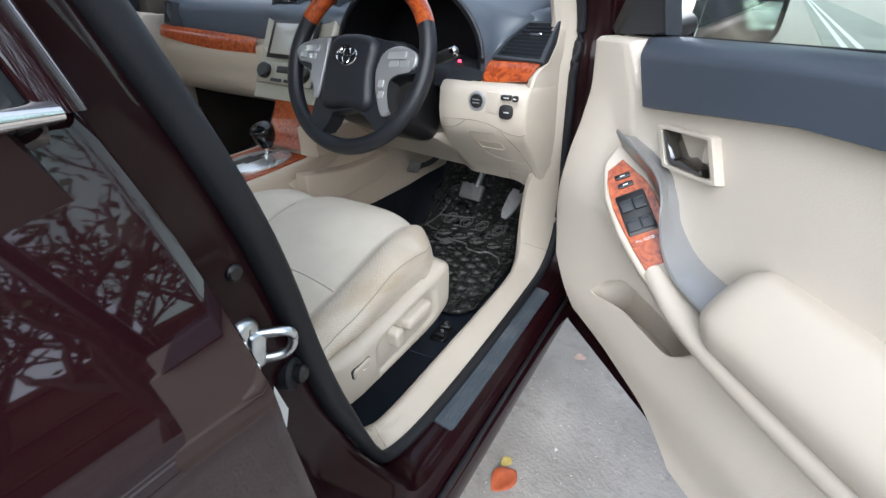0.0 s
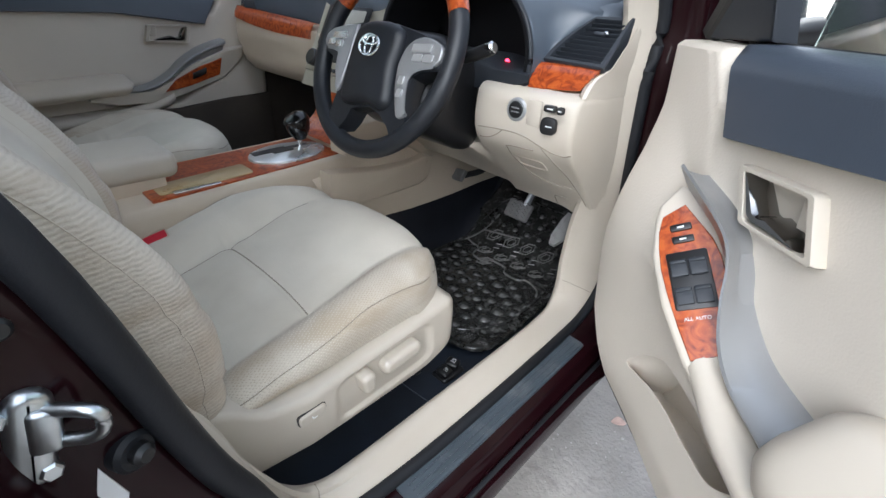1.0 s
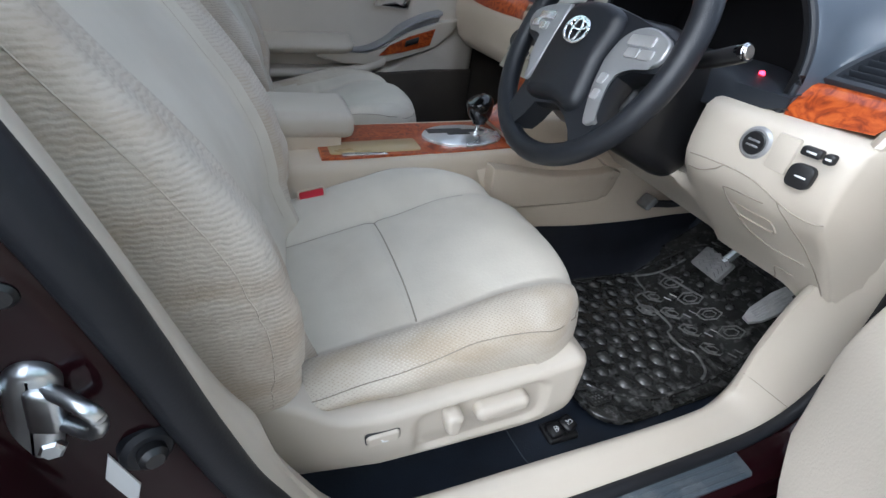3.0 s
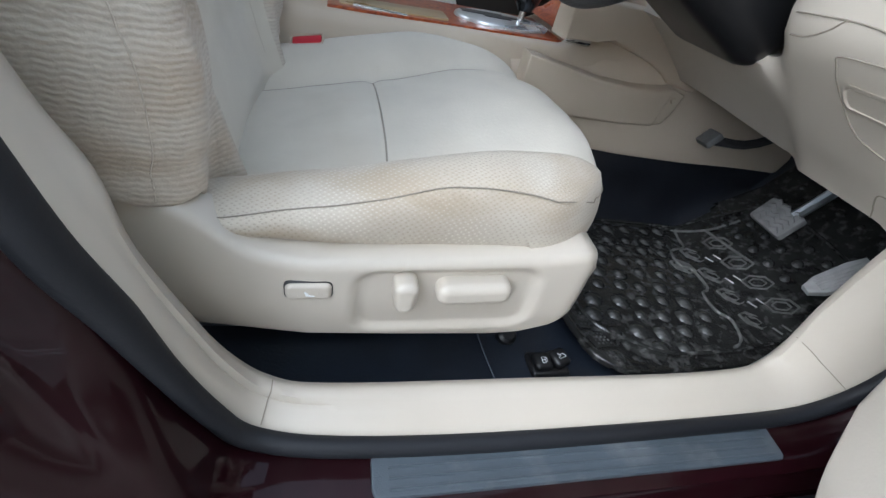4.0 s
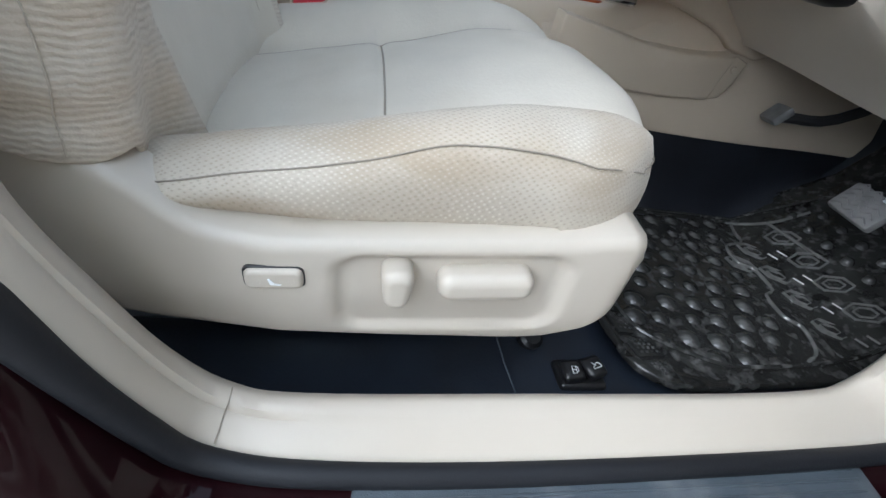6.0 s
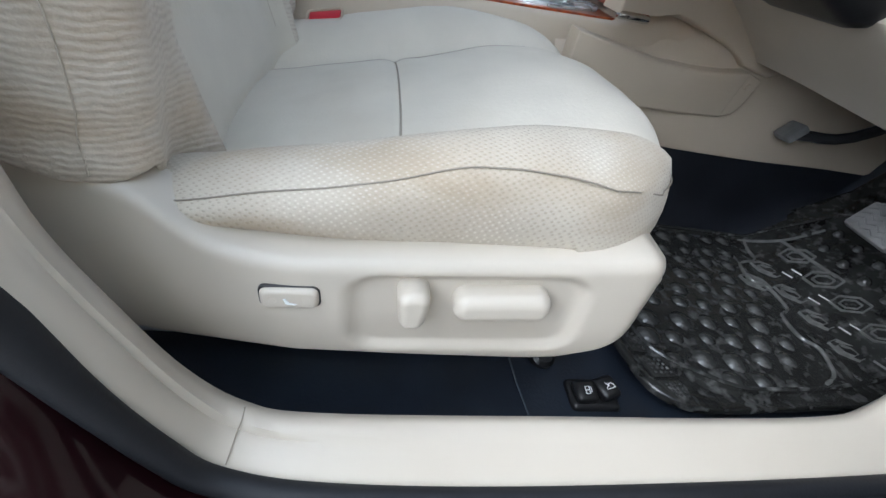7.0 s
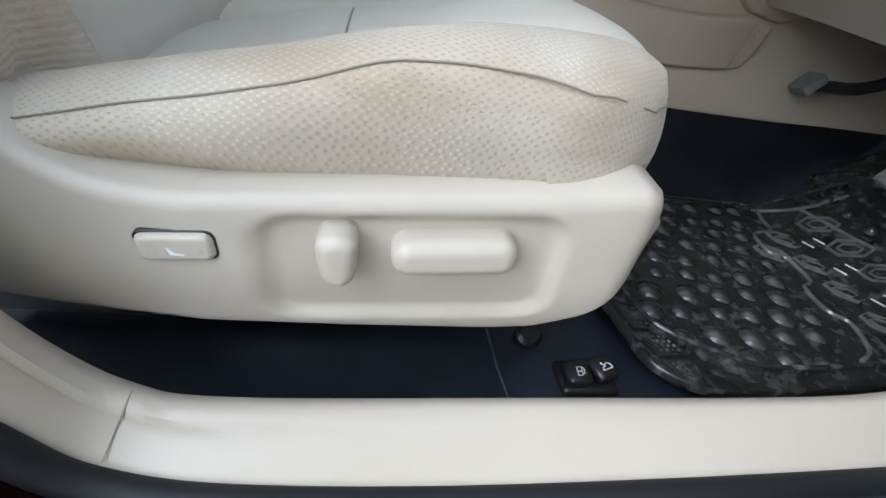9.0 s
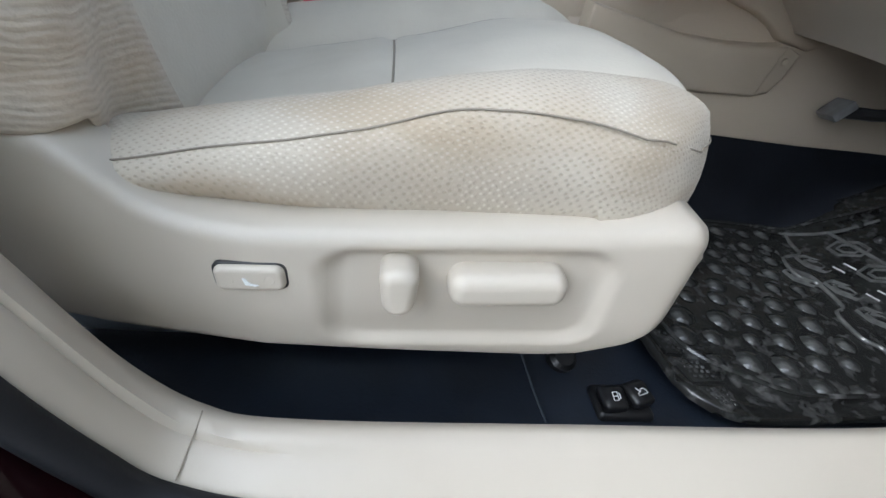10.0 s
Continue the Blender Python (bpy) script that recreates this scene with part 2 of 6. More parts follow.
def part(name, bm, mat, parent=None, label="", sharp=40, weighted=False, mats=()):
    """Links bm as one mesh under a thing or a part."""
    bmesh.ops.remove_doubles(bm, verts=bm.verts, dist=1e-5)
    bmesh.ops.recalc_face_normals(bm, faces=bm.faces)
    me = bpy.data.meshes.new(name)
    bm.to_mesh(me)
    bm.free()
    for q in (mat, *mats):
        me.materials.append(q)
    me.shade_smooth()
    me.set_sharp_from_angle(angle=radians(sharp))
    ob = new(name, me)
    if parent:
        ob.parent = parent
    if label:
        ob["label"] = label
    if weighted:
        w = ob.modifiers.new("normals", "WEIGHTED_NORMAL")
        w.keep_sharp = True
    return ob


def smooth_path(pts, n=8):
    """A Catmull-Rom curve through the points."""
    p = [Vector(q) for q in pts]
    p = [2 * p[0] - p[1], *p, 2 * p[-1] - p[-2]]
    out = []
    for i in range(1, len(p) - 2):
        for k in range(n):
            t = k / n
            out.append(0.5 * (2 * p[i] + (p[i + 1] - p[i - 1]) * t + (2 * p[i - 1] - 5 * p[i] + 4 * p[i + 1] - p[i + 2]) * t * t
                              + (3 * p[i] - p[i - 1] - 3 * p[i + 1] + p[i + 2]) * t ** 3))
    out.append(p[-2])
    return out


def curve1(x, xs, ys):
    """A smooth step-free curve through (xs, ys)."""
    return float(np.interp(x, xs, ys))


def soft1(x, xs, ys, w):
    """The same, smoothed over a width w."""
    return float(np.mean(np.interp(np.linspace(x - w, x + w, 7), xs, ys)))


def sstep(a, b, x):
    t = min(1.0, max(0.0, (x - a) / (b - a)))
    return t * t * (3 - 2 * t)


def grid(bm, rows, close_u=False, close_v=False):
    vs = [[bm.verts.new(q) for q in r] for r in rows]
    nu, nv = len(vs), len(vs[0])
    for i in range(nu if close_u else nu - 1):
        for j in range(nv if close_v else nv - 1):
            quad = [vs[i][j], vs[(i + 1) % nu][j], vs[(i + 1) % nu][(j + 1) % nv], vs[i][(j + 1) % nv]]
            try:
                bm.faces.new(quad)
            except ValueError:
                pass
    return vs


def cap(bm, ring):
    try:
        bm.faces.new(ring)
    except ValueError:
        pass


def tube(bm, pts, r, n=10, closed=False, flat=1.0, up=(0, 0, 1)):
    """A round bar along the points; r may be a list. flat squeezes it along its second axis."""
    pts = [Vector(q) for q in pts]
    rows = []
    for i, q in enumerate(pts):
        a = pts[i - 1] if i or closed else q
        b = pts[(i + 1) % len(pts)] if i < len(pts) - 1 or closed else q
        d = (b - a).normalized()
        s = d.cross(Vector(up))
        if s.length < 1e-3:
            s = d.cross(Vector((0, 1, 0)))
        s.normalize()
        w = s.cross(d)
        rad = r[i] if isinstance(r, (list, tuple)) else r
        rows.append([q + (s * math.cos(k) + w * math.sin(k) * flat) * rad for k in np.linspace(0, 2 * math.pi, n, endpoint=False)])
    vs = grid(bm, rows, close_u=closed, close_v=True)
    if not closed:
        cap(bm, vs[0])
        cap(bm, vs[-1])


def sweep(bm, path, profile):
    """profile(i, point) gives the ring of points at each station; open ring, both ends capped."""
    rows = [profile(i, q) for i, q in enumerate(path)]
    vs = grid(bm, rows, close_v=True)
    cap(bm, vs[0])
    cap(bm, vs[-1])


def rbox(bm, c, s, r=0.004, seg=2, m=None):
    """A box of centre c and size s with rounded edges."""
    made = bmesh.ops.create_cube(bm, size=1.0)["verts"]
    for v in made:
        v.co = Vector((v.co.x * s[0], v.co.y * s[1], v.co.z * s[2]))
    edges = list({e for v in made for e in v.link_edges})
    got = bmesh.ops.bevel(bm, geom=edges, offset=min(r, min(s) * 0.49), segments=seg, profile=0.5, affect="EDGES")
    vs = {v for f in got["faces"] for v in f.verts} | {v for v in made if v.is_valid}
    t = Matrix.Translation(c) @ (m if m is not None else Matrix())
    for v in vs:
        v.co = t @ v.co
    return vs


def prism(bm, poly, place, depth, r=0.003, seg=2):
    """A flat polygon given a depth: place(u, v, d) puts it in space; the edge at the far side is rounded."""
    n = len(poly)
    c = Vector((sum(p[0] for p in poly) / n, sum(p[1] for p in poly) / n))
    rings = [(0.0, 0.0)] + [(depth - r + r * math.sin(a), r - r * math.cos(a)) for a in np.linspace(0, math.pi / 2, seg + 1)]
    rows = []
    for d, inset in rings:
        row = []
        for i in range(n):
            p, a, b = Vector(poly[i]), Vector(poly[i - 1]), Vector(poly[(i + 1) % n])
            t = (b - a).normalized()
            nrm = Vector((-t.y, t.x))
            if nrm.dot(c - p) < 0:
                nrm = -nrm
            q = p + nrm * inset
            row.append(place(q.x, q.y, d))
        rows.append(row)
    vs = grid(bm, rows, close_v=True)
    cap(bm, vs[0])
    cap(bm, vs[-1])


def disc(bm, c, normal, r, depth, n=24, edge=0.001):
    """A round button: its face is at c, its body goes back by depth."""
    q = Vector(normal).to_track_quat("Z", "Y").to_matrix()
    rows = []
    for z, rad in ((-depth, r), (-edge, r), (0, r - edge)):
        rows.append([Vector(c) + q @ Vector((math.cos(a) * rad, math.sin(a) * rad, z)) for a in np.linspace(0, 2 * math.pi, n, endpoint=False)])
    vs = grid(bm, rows, close_v=True)
    cap(bm, vs[0])
    cap(bm, vs[-1])


def rounded(w, h, r, n=5, c=(0, 0)):
    """The outline of a rounded rectangle."""
    out = []
    for sx, sy, a0 in ((1, 1, 0), (-1, 1, 90), (-1, -1, 180), (1, -1, 270)):
        for k in range(n):
            a = radians(a0 + 90 * k / (n - 1))
            out.append((c[0] + sx * (w / 2 - r) + r * math.cos(a), c[1] + sy * (h / 2 - r) + r * math.sin(a)))
    return out


def tilt2(pts, deg, c):
    a = radians(deg)
    return [(c[0] + (u - c[0]) * math.cos(a) - (v - c[1]) * math.sin(a), c[1] + (u - c[0]) * math.sin(a) + (v - c[1]) * math.cos(a)) for u, v in pts]


# ---- ground and surroundings ----
GROUND_Z = 0.03


def rise(y):
    """The road climbs gently ahead of the car."""
    return 0.034 * min(160.0, max(0.0, y - 9.0))


def build_ground():
    bm = bmesh.new()
    xs = sorted({*np.linspace(-900, 900, 13), *np.linspace(0.5, 2.0, 40)})
    ys = sorted({*np.linspace(-900, 900, 13), 9.0, 169.0, *np.linspace(-0.5, 1.6, 50)})
    rows = []
    for x in xs:
        row = []
        for y in ys:
            near = 0.4 < x < 2.1 and -0.6 < y < 1.7
            row.append((x, y, GROUND_Z + rise(y) + (0.004 * noise.noise((x * 6, y * 6, 0)) if near else 0)))
        rows.append(row)
    grid(bm, rows)
    ob = part("ground", bm, M_GROUND)
    tagged(ob, "rough grey concrete roadside ground with grit", "ground", kind="structure")


build_ground()


# ---- car body ----
car = thing("car_body", "dark maroon sedan body with the driver doorway open", "car")
# the doorway's edge, going down the pillar, along the sill and up at the front: inner and outer rim of the trim
RIM = [
    ((0.645, -0.345, 1.02), (0.685, -0.330, 1.02)),
    ((0.660, -0.255, 0.783), (0.700, -0.236, 0.775)),
    ((0.660, -0.205, 0.602), (0.700, -0.195, 0.600)),
    ((0.660, -0.181, 0.544), (0.700, -0.177, 0.530)),
    ((0.660, -0.171, 0.490), (0.697, -0.159, 0.478)),
    ((0.660, -0.151, 0.439), (0.695, -0.141, 0.421)),
    ((0.660, -0.124, 0.383), (0.693, -0.119, 0.366)),
    ((0.662, -0.088, 0.348), (0.694, -0.093, 0.332)),
    ((0.667, -0.035, 0.342), (0.702, -0.025, 0.325)),
    ((0.667, 0.137, 0.342), (0.706, 0.130, 0.323)),
    ((0.664, 0.400, 0.342), (0.704, 0.390, 0.325)),
    ((0.652, 0.490, 0.355), (0.701, 0.520, 0.336)),
    ((0.640, 0.515, 0.430), (0.700, 0.578, 0.395)),
    ((0.645, 0.512, 0.520), (0.700, 0.580, 0.500)),
    ((0.660, 0.505, 0.620), (0.700, 0.556, 0.610)),
    ((0.668, 0.490, 0.770), (0.700, 0.524, 0.780)),
    ((0.668, 0.478, 0.900), (0.700, 0.512, 0.900)),
    ((0.640, 0.330, 1.080), (0.670, 0.360, 1.090)),
]
INNER, OUTER = smooth_path([r[0] for r in RIM], 6), smooth_path([r[1] for r in RIM], 6)


def away(i):
    """The way out of the doorway, in the car's side plane."""
    a, b = OUTER[max(0, i - 2)], OUTER[min(len(OUTER) - 1, i + 2)]
    t = (b - a).normalized()
    return Vector((0, t.z, -t.y)).normalized()


def rim_trim(lo, hi):
    rows = []
    for i in range(lo, hi + 1):
        p, q, n = INNER[i], OUTER[i], -away(i)
        m = (p + q) / 2
        k = sstep(0.13, 0.03, abs(p.y + 0.085))
        rows.append([p + Vector((-0.02, 0, 0)) - n * 0.075, p + Vector((-0.012, 0, 0)) - n * 0.02, p + Vector((-0.004, 0, 0)) + n * 0.003, p + Vector((0.005, 0, 0)) + n * 0.006,
                     p * 0.62 + q * 0.38 + n * (0.0065 + 0.0035 * k), p * 0.57 + q * 0.43 + n * (0.0065 - 0.0025 * k), m * 0.8 + q * 0.2 + n * 0.006, q + Vector((-0.002, 0, 0)) + n * 0.003, q + Vector((0.003, 0, 0)) - n * 0.002, q + Vector((0.003, 0, 0)) - n * 0.02])
    bm = bmesh.new()
    grid(bm, rows)
    return bm


JOINT = 7 * 6
part("pillar_trim", rim_trim(0, JOINT), M_TRIM, car, "beige plastic pillar trim", sharp=60)
part("sill_trim", rim_trim(JOINT, 11 * 6 + 3), M_TRIM, car, "beige plastic sill trim", sharp=60)
part("kick_trim", rim_trim(11 * 6 + 3, len(INNER) - 1), M_TRIM, car, "beige plastic kick panel trim", sharp=60)
for j in (JOINT, 11 * 6 + 3):
    p, q, n = INNER[j], OUTER[j], -away(j)
    bm = bmesh.new()
    tube(bm, [p - n * 0.01, p + Vector((0.003, 0, 0)) + n * 0.0066, p * 0.62 + q * 0.38 + n * 0.0098, p * 0.5 + q * 0.5 + n * 0.0062, p * 0.3 + q * 0.7 + n * 0.0058, q + Vector((0.001, 0, 0)) + n * 0.003], 0.0005, n=6)
    part("trim_joint", bm, M_SEAM, car, "dark joint between the trims")
bm = bmesh.new()
wide = [0.004 * sstep(0.40, 0.52, q.z) * (q.y < 0.2) for q in OUTER]
tube(bm, [q + Vector((0.008 - w, 0, 0)) + away(i) * (0.006 + w) for i, (q, w) in enumerate(zip(OUTER, wide))], [0.0095 + w for w in wide], n=12)
part("door_seal", bm, M_RUBBER, car, "black rubber door seal")


def body_frame():
    rows = []
    for i, q in enumerate(OUTER):
        n = away(i)
        sill = sstep(0.5, 0.34, q.z)
        rear = 1 - sill if q.y < 0.2 else 0.0
        row = [q + n * 0.014 + Vector((-0.01, 0, 0))]
        low = ((0.014, 0.708), (0.014, 0.716), (0.016, 0.752), (0.022, 0.764), (0.034, 0.766), (0.040, 0.772), (0.085, 0.776), (0.115, 0.768), (0.125, 0.72))
        high = ((0.022, 0.703), (0.027, 0.708), (0.039, 0.7095), (0.059, 0.710), (0.075, 0.714), (0.079, 0.722), (0.093, 0.765), (0.128, 0.768), (0.138, 0.72))
        for (d0, x0), (d1, x1) in zip(low, high):
            row.append(Vector((x0 + (x1 - x0) * rear, q.y, q.z)) + n * (d0 + (d1 - d0) * rear))
        rows.append(row)
    bm = bmesh.new()
    grid(bm, rows)
    return bm


part("door_frame", body_frame(), M_PAINT_SHADED, car, "maroon painted door frame", sharp=50)


def scuff_plate():
    bm = bmesh.new()
    y0, y1, x0, x1 = 0.0, 0.455, 0.7135, 0.7525
    out = rounded(x1 - x0, y1 - y0, 0.008, 4, ((x0 + x1) / 2, (y0 + y1) / 2))
    prism(bm, out, lambda u, v, d: Vector((u, v, 0.309 + d - (u - x0) * 0.08)), 0.0065, 0.002)
    return bm


plate = part("scuff_plate", scuff_plate(), M_SCUFF, car, "scratched grey plastic scuff plate on the sill", weighted=True)
for k in range(4):
    bm = bmesh.new()
    x = 0.7195 + 0.009 * k
    tube(bm, [(x, 0.014, 0.3155 - (x - 0.7135) * 0.08), (x, 0.442, 0.3155 - (x - 0.7135) * 0.08)], 0.0016, n=6)
    part("ridge", bm, M_SCUFF, plate)

# lower outer rocker with its black lip
bm = bmesh.new()
sweep(bm, [Vector((0, y, 0)) for y in np.linspace(-0.35, 0.9, 12)], lambda i, q: [Vector((x, q.y, z)) for x, z in ((0.775, 0.275), (0.790, 0.262), (0.795, 0.235), (0.782, 0.195), (0.74, 0.175), (0.72, 0.2), (0.74, 0.27))])
part("rocker", bm, M_PAINT, car, "glossy maroon rocker panel")
bm = bmesh.new()
tube(bm, [(0.783, y, 0.276) for y in np.linspace(-0.3, 0.65, 10)], 0.004, n=8)
part("rocker_seal", bm, M_RUBBER, car)

# floor, tunnel, firewall, left side, roof
bm = bmesh.new()
rows = []
for y in np.linspace(-1.2, 0.98, 45):
    row = []
    for x in np.linspace(-0.70, 0.655, 55):
        z = 0.262 + 0.004 * noise.noise((x * 9, y * 9, 3))
        z += 0.16 * sstep(0.20, 0.12, abs(x + 0.0))
        z += 0.55 * max(0.0, y - 0.66) + 0.9 * max(0, y - 0.85)
        z += 0.03 * sstep(0.625, 0.655, abs(x))
        row.append((x, y, z))
    rows.append(row)
grid(bm, rows)
part("floor_pan", bm, M_CARPET, car, "dark vinyl covered car floor")
bm = bmesh.new()
rbox(bm, (0, 1.02, 0.70), (1.44, 0.05, 0.75), 0.01)
part("firewall", bm, M_BLACK, car)
bm = bmesh.new()
rows = []
for y in np.linspace(-1.35, 0.28, 12):
    t = (y + 1.35) / 1.63
    h = 1.44 - 0.10 * (2 * t - 1) ** 4
    rows.append([(x, y, h - 0.10 * abs(x / 0.58) ** 4) for x in np.linspace(-0.58, 0.58, 13)])
grid(bm, rows)
roof = part("roof", bm, M_PAINT, car, "maroon roof panel")
sol = roof.modifiers.new("thickness", "SOLIDIFY")
sol.thickness = 0.03
for sx in (-1, 1):
    bm = bmesh.new()
    tube(bm, smooth_path([(sx * 0.70, 0.62, 0.90), (sx * 0.655, 0.38, 1.14), (sx * 0.56, 0.10, 1.37)], 5), 0.035, n=10)
    part("front_pillar", bm, M_PAINT, car, "maroon windscreen pillar")
    bm = bmesh.new()
    tube(bm, smooth_path([(sx * 0.70, -0.34, 0.86), (sx * 0.655, -0.40, 1.15), (sx * 0.56, -0.45, 1.37)], 5), 0.04, n=10, flat=0.5)
    part("centre_pillar", bm, M_PAINT, car, "maroon centre pillar")
    bm = bmesh.new()
    tube(bm, smooth_path([(sx * 0.70, -1.35, 0.86), (sx * 0.65, -1.30, 1.15), (sx * 0.56, -1.25, 1.37)], 5), 0.07, n=10, flat=0.5)
    part("rear_pillar", bm, M_PAINT, car, "maroon rear pillar")
bm = bmesh.new()
rbox(bm, (-0.755, -0.9, 0.55), (0.10, 1.15, 0.64), 0.03)
part("left_rear_side", bm, M_PAINT, car)
# the kick panel's dark brown has the footwell's shade painted in
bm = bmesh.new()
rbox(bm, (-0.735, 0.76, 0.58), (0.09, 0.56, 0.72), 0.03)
part("left_front_side", bm, M_BROWN, car, "kick panel at the left with footwell shade painted in")
bm = bmesh.new()
rbox(bm, (0.735, 0.80, 0.58), (0.05, 0.40, 0.66), 0.02)
part("right_front_side", bm, M_PAINT, car)
bm = bmesh.new()
rbox(bm, (0, -1.38, 0.56), (1.45, 0.06, 0.64), 0.02)
part("rear_bulkhead", bm, M_TRIM2, car)
bm = bmesh.new()
rows = []
for y in np.linspace(0.62, 1.75, 14):
    rows.append([(0.765 + 0.045 * math.sin((z - 0.2) / 0.68 * math.pi * 0.8) - 0.05 * max(0, y - 1.3), y, z) for z in np.linspace(0.2, 0.88, 12)])
grid(bm, rows)
fender = part("front_fender", bm, M_PAINT, car, "maroon front fender")
sol = fender.modifiers.new("thickness", "SOLIDIFY")
sol.thickness = 0.004
bm = bmesh.new()
rows = [[(x, y, 0.93 - 0.09 * (x / 0.75) ** 4 - 0.10 * (y - 1.0) ** 2) for x in np.linspace(-0.75, 0.75, 15)] for y in np.linspace(0.98, 1.85, 10)]
grid(bm, rows)
part("bonnet", bm, M_PAINT, car, "maroon bonnet")


# ---- rear door ----
rear_door = thing("rear_door", "closed dark maroon rear door with tinted window and chrome belt strip", "car door")
EDGE_Z, EDGE_Y = (0.2, 0.3, 0.45, 0.59, 0.68, 0.80, 0.86, 0.90, 1.4), (-0.225, -0.245, -0.275, -0.300, -0.312, -0.325, -0.336, -0.345, -0.46)


def rear_edge(z):
    return curve1(z, EDGE_Z, EDGE_Y)


def rear_skin(z):
    return 0.811 - 0.063 * max(0.0, (0.46 - z) / 0.26) ** 2 - 0.067 * max(0.0, (z - 0.70) / 0.16) ** 1.3 + 0.003 * sstep(0.69, 0.70, z)


bm = bmesh.new()
rows = []
for z in np.linspace(0.22, 0.858, 44):
    e, x = rear_edge(z), rear_skin(z)
    rows.append([(min(0.765, x - 0.02), e + 0.004, z), (x - 0.008, e + 0.003, z), (x - 0.002, e, z), (x, e - 0.006, z), (x, e - 0.0075, z), (x, e - 0.010, z), *[(x, y, z) for y in np.linspace(e - 0.05, -1.4, 16)]])
grid(bm, rows)
part("door_skin", bm, M_PAINT, rear_door, "glossy dark maroon painted skin")
bm = bmesh.new()
sweep(bm, [Vector((0.0, y, 0.0)) for y in np.linspace(-0.346, -1.4, 14)], lambda i, q: [Vector((0.762 + 1.25 * dx * min(1, 0.4 + i), q.y, 0.859 + 1.45 * dz * min(1, 0.4 + i))) for dx, dz in ((-0.014, -0.006), (0.004, -0.0065), (0.010, -0.003), (0.011, 0.001), (0.006, 0.0045), (-0.004, 0.006), (-0.014, 0.006))])
part("belt_strip", bm, M_CHROME, rear_door, "chrome belt strip", sharp=70)
bm = bmesh.new()
rows = []
for z in np.linspace(0.8575, 1.38, 12):
    x, e = 0.7585 - (z - 0.86) * 0.25, rear_edge(z) + 0.003
    rows.append([(x - 0.03, e, z), (x - 0.004, e, z), (x, e - 0.004, z), (x, e - 0.006, z), (x, e - 0.016, z), (x - 0.003, e - 0.019, z), (x - 0.012, e - 0.020, z)])
grid(bm, rows)
part("window_sash", bm, M_PAINT, rear_door, "maroon window frame", sharp=50)
bm = bmesh.new()
tube(bm, [(0.752 - (z - 0.86) * 0.25, rear_edge(z) - 0.020, z) for z in np.linspace(0.852, 1.38, 10)], 0.006, n=8)
part("window_rubber", bm, M_RUBBER, rear_door)
bm = bmesh.new()
rows = [[(0.748 - (z - 0.86) * 0.25 + d, y, z) for y in np.linspace(rear_edge(z) - 0.03, -1.35, 6)] for z in np.linspace(0.86, 1.38, 6) for d in (0,)]
grid(bm, rows)
pane = part("window_pane", bm, M_DARKGLASS, rear_door, "dark tinted window glass")
sol = pane.modifiers.new("thickness", "SOLIDIFY")
sol.thickness = 0.004

# striker and door switch on the pillar
striker = thing("door_striker", "zinc plated steel door striker bolted to the pillar", "door striker")
bm = bmesh.new()
prism(bm, tilt2(rounded(0.024, 0.070, 0.0118, 7, (-0.272, 0.651)), -14, (-0.272, 0.651)), lambda u, v, d: Vector((0.7085 + d, u, v)), 0.009, 0.007, 4)
part("base_plate", bm, M_STEEL, striker)
bm = bmesh.new()
rbox(bm, (0.7165, -0.264, 0.657), (0.010, 0.016, 0.032), 0.004, 3, pose(0, 0, 0, -12, 0, -10))
part("boss", bm, M_STEEL, striker)
bm = bmesh.new()
tube(bm, smooth_path([(0.712, -0.266, 0.670), (0.722, -0.252, 0.669), (0.729, -0.243, 0.667), (0.731, -0.239, 0.662), (0.730, -0.240, 0.652), (0.727, -0.245, 0.646), (0.721, -0.254, 0.645), (0.711, -0.268, 0.647)], 4), 0.0042, n=10)
part("loop", bm, M_STEEL, striker)
for y, z in ((-0.281, 0.676), (-0.270, 0.626)):
    bm = bmesh.new()
    disc(bm, (0.7195, y, z), (1, 0.1, 0.1), 0.0062, 0.005, n=6, edge=0.0015)
    part("bolt", bm, M_STEEL, striker)
sticker = thing("pillar_label", "blank white paper label stuck on the maroon pillar", "label")
bm = bmesh.new()
prism(bm, [(-0.2520, 0.604), (-0.2430, 0.568), (-0.2580, 0.518), (-0.2670, 0.554)], lambda u, v, d: Vector((0.7105 + d, u, v)), 0.0012, 0.0004, 1)
part("paper", bm, M_WHITE, sticker)
bm = bmesh.new()
disc(bm, (0.7125, -0.262, 0.725), (1, 0.1, 0), 0.007, 0.006, n=16, edge=0.002)
part("pillar_plug", bm, M_BLACK, car, "small black rubber plug in the pillar")
stopper = thing("door_switch", "round black rubber door switch on the pillar", "switch")
bm = bmesh.new()
disc(bm, (0.715, -0.230, 0.603), (0.9, 0.4, 0.1), 0.015, 0.02, n=20, edge=0.003)
part("boot", bm, M_RUBBER, stopper)
bm = bmesh.new()
disc(bm, (0.723, -0.226, 0.604), (0.9, 0.4, 0.1), 0.008, 0.012, n=16, edge=0.003)
part("plunger", bm, M_BLACK, stopper)


# ---- seats ----
SEAT_Y = (-0.26, -0.138, -0.075, -0.01, 0.045, 0.09, 0.13, 0.187, 0.3)
SEAT_Z = (0.450, 0.475, 0.493, 0.509, 0.522, 0.529, 0.532, 0.529, 0.526)


def seat_seam(y):
    return soft1(y, SEAT_Y, SEAT_Z, 0.035)


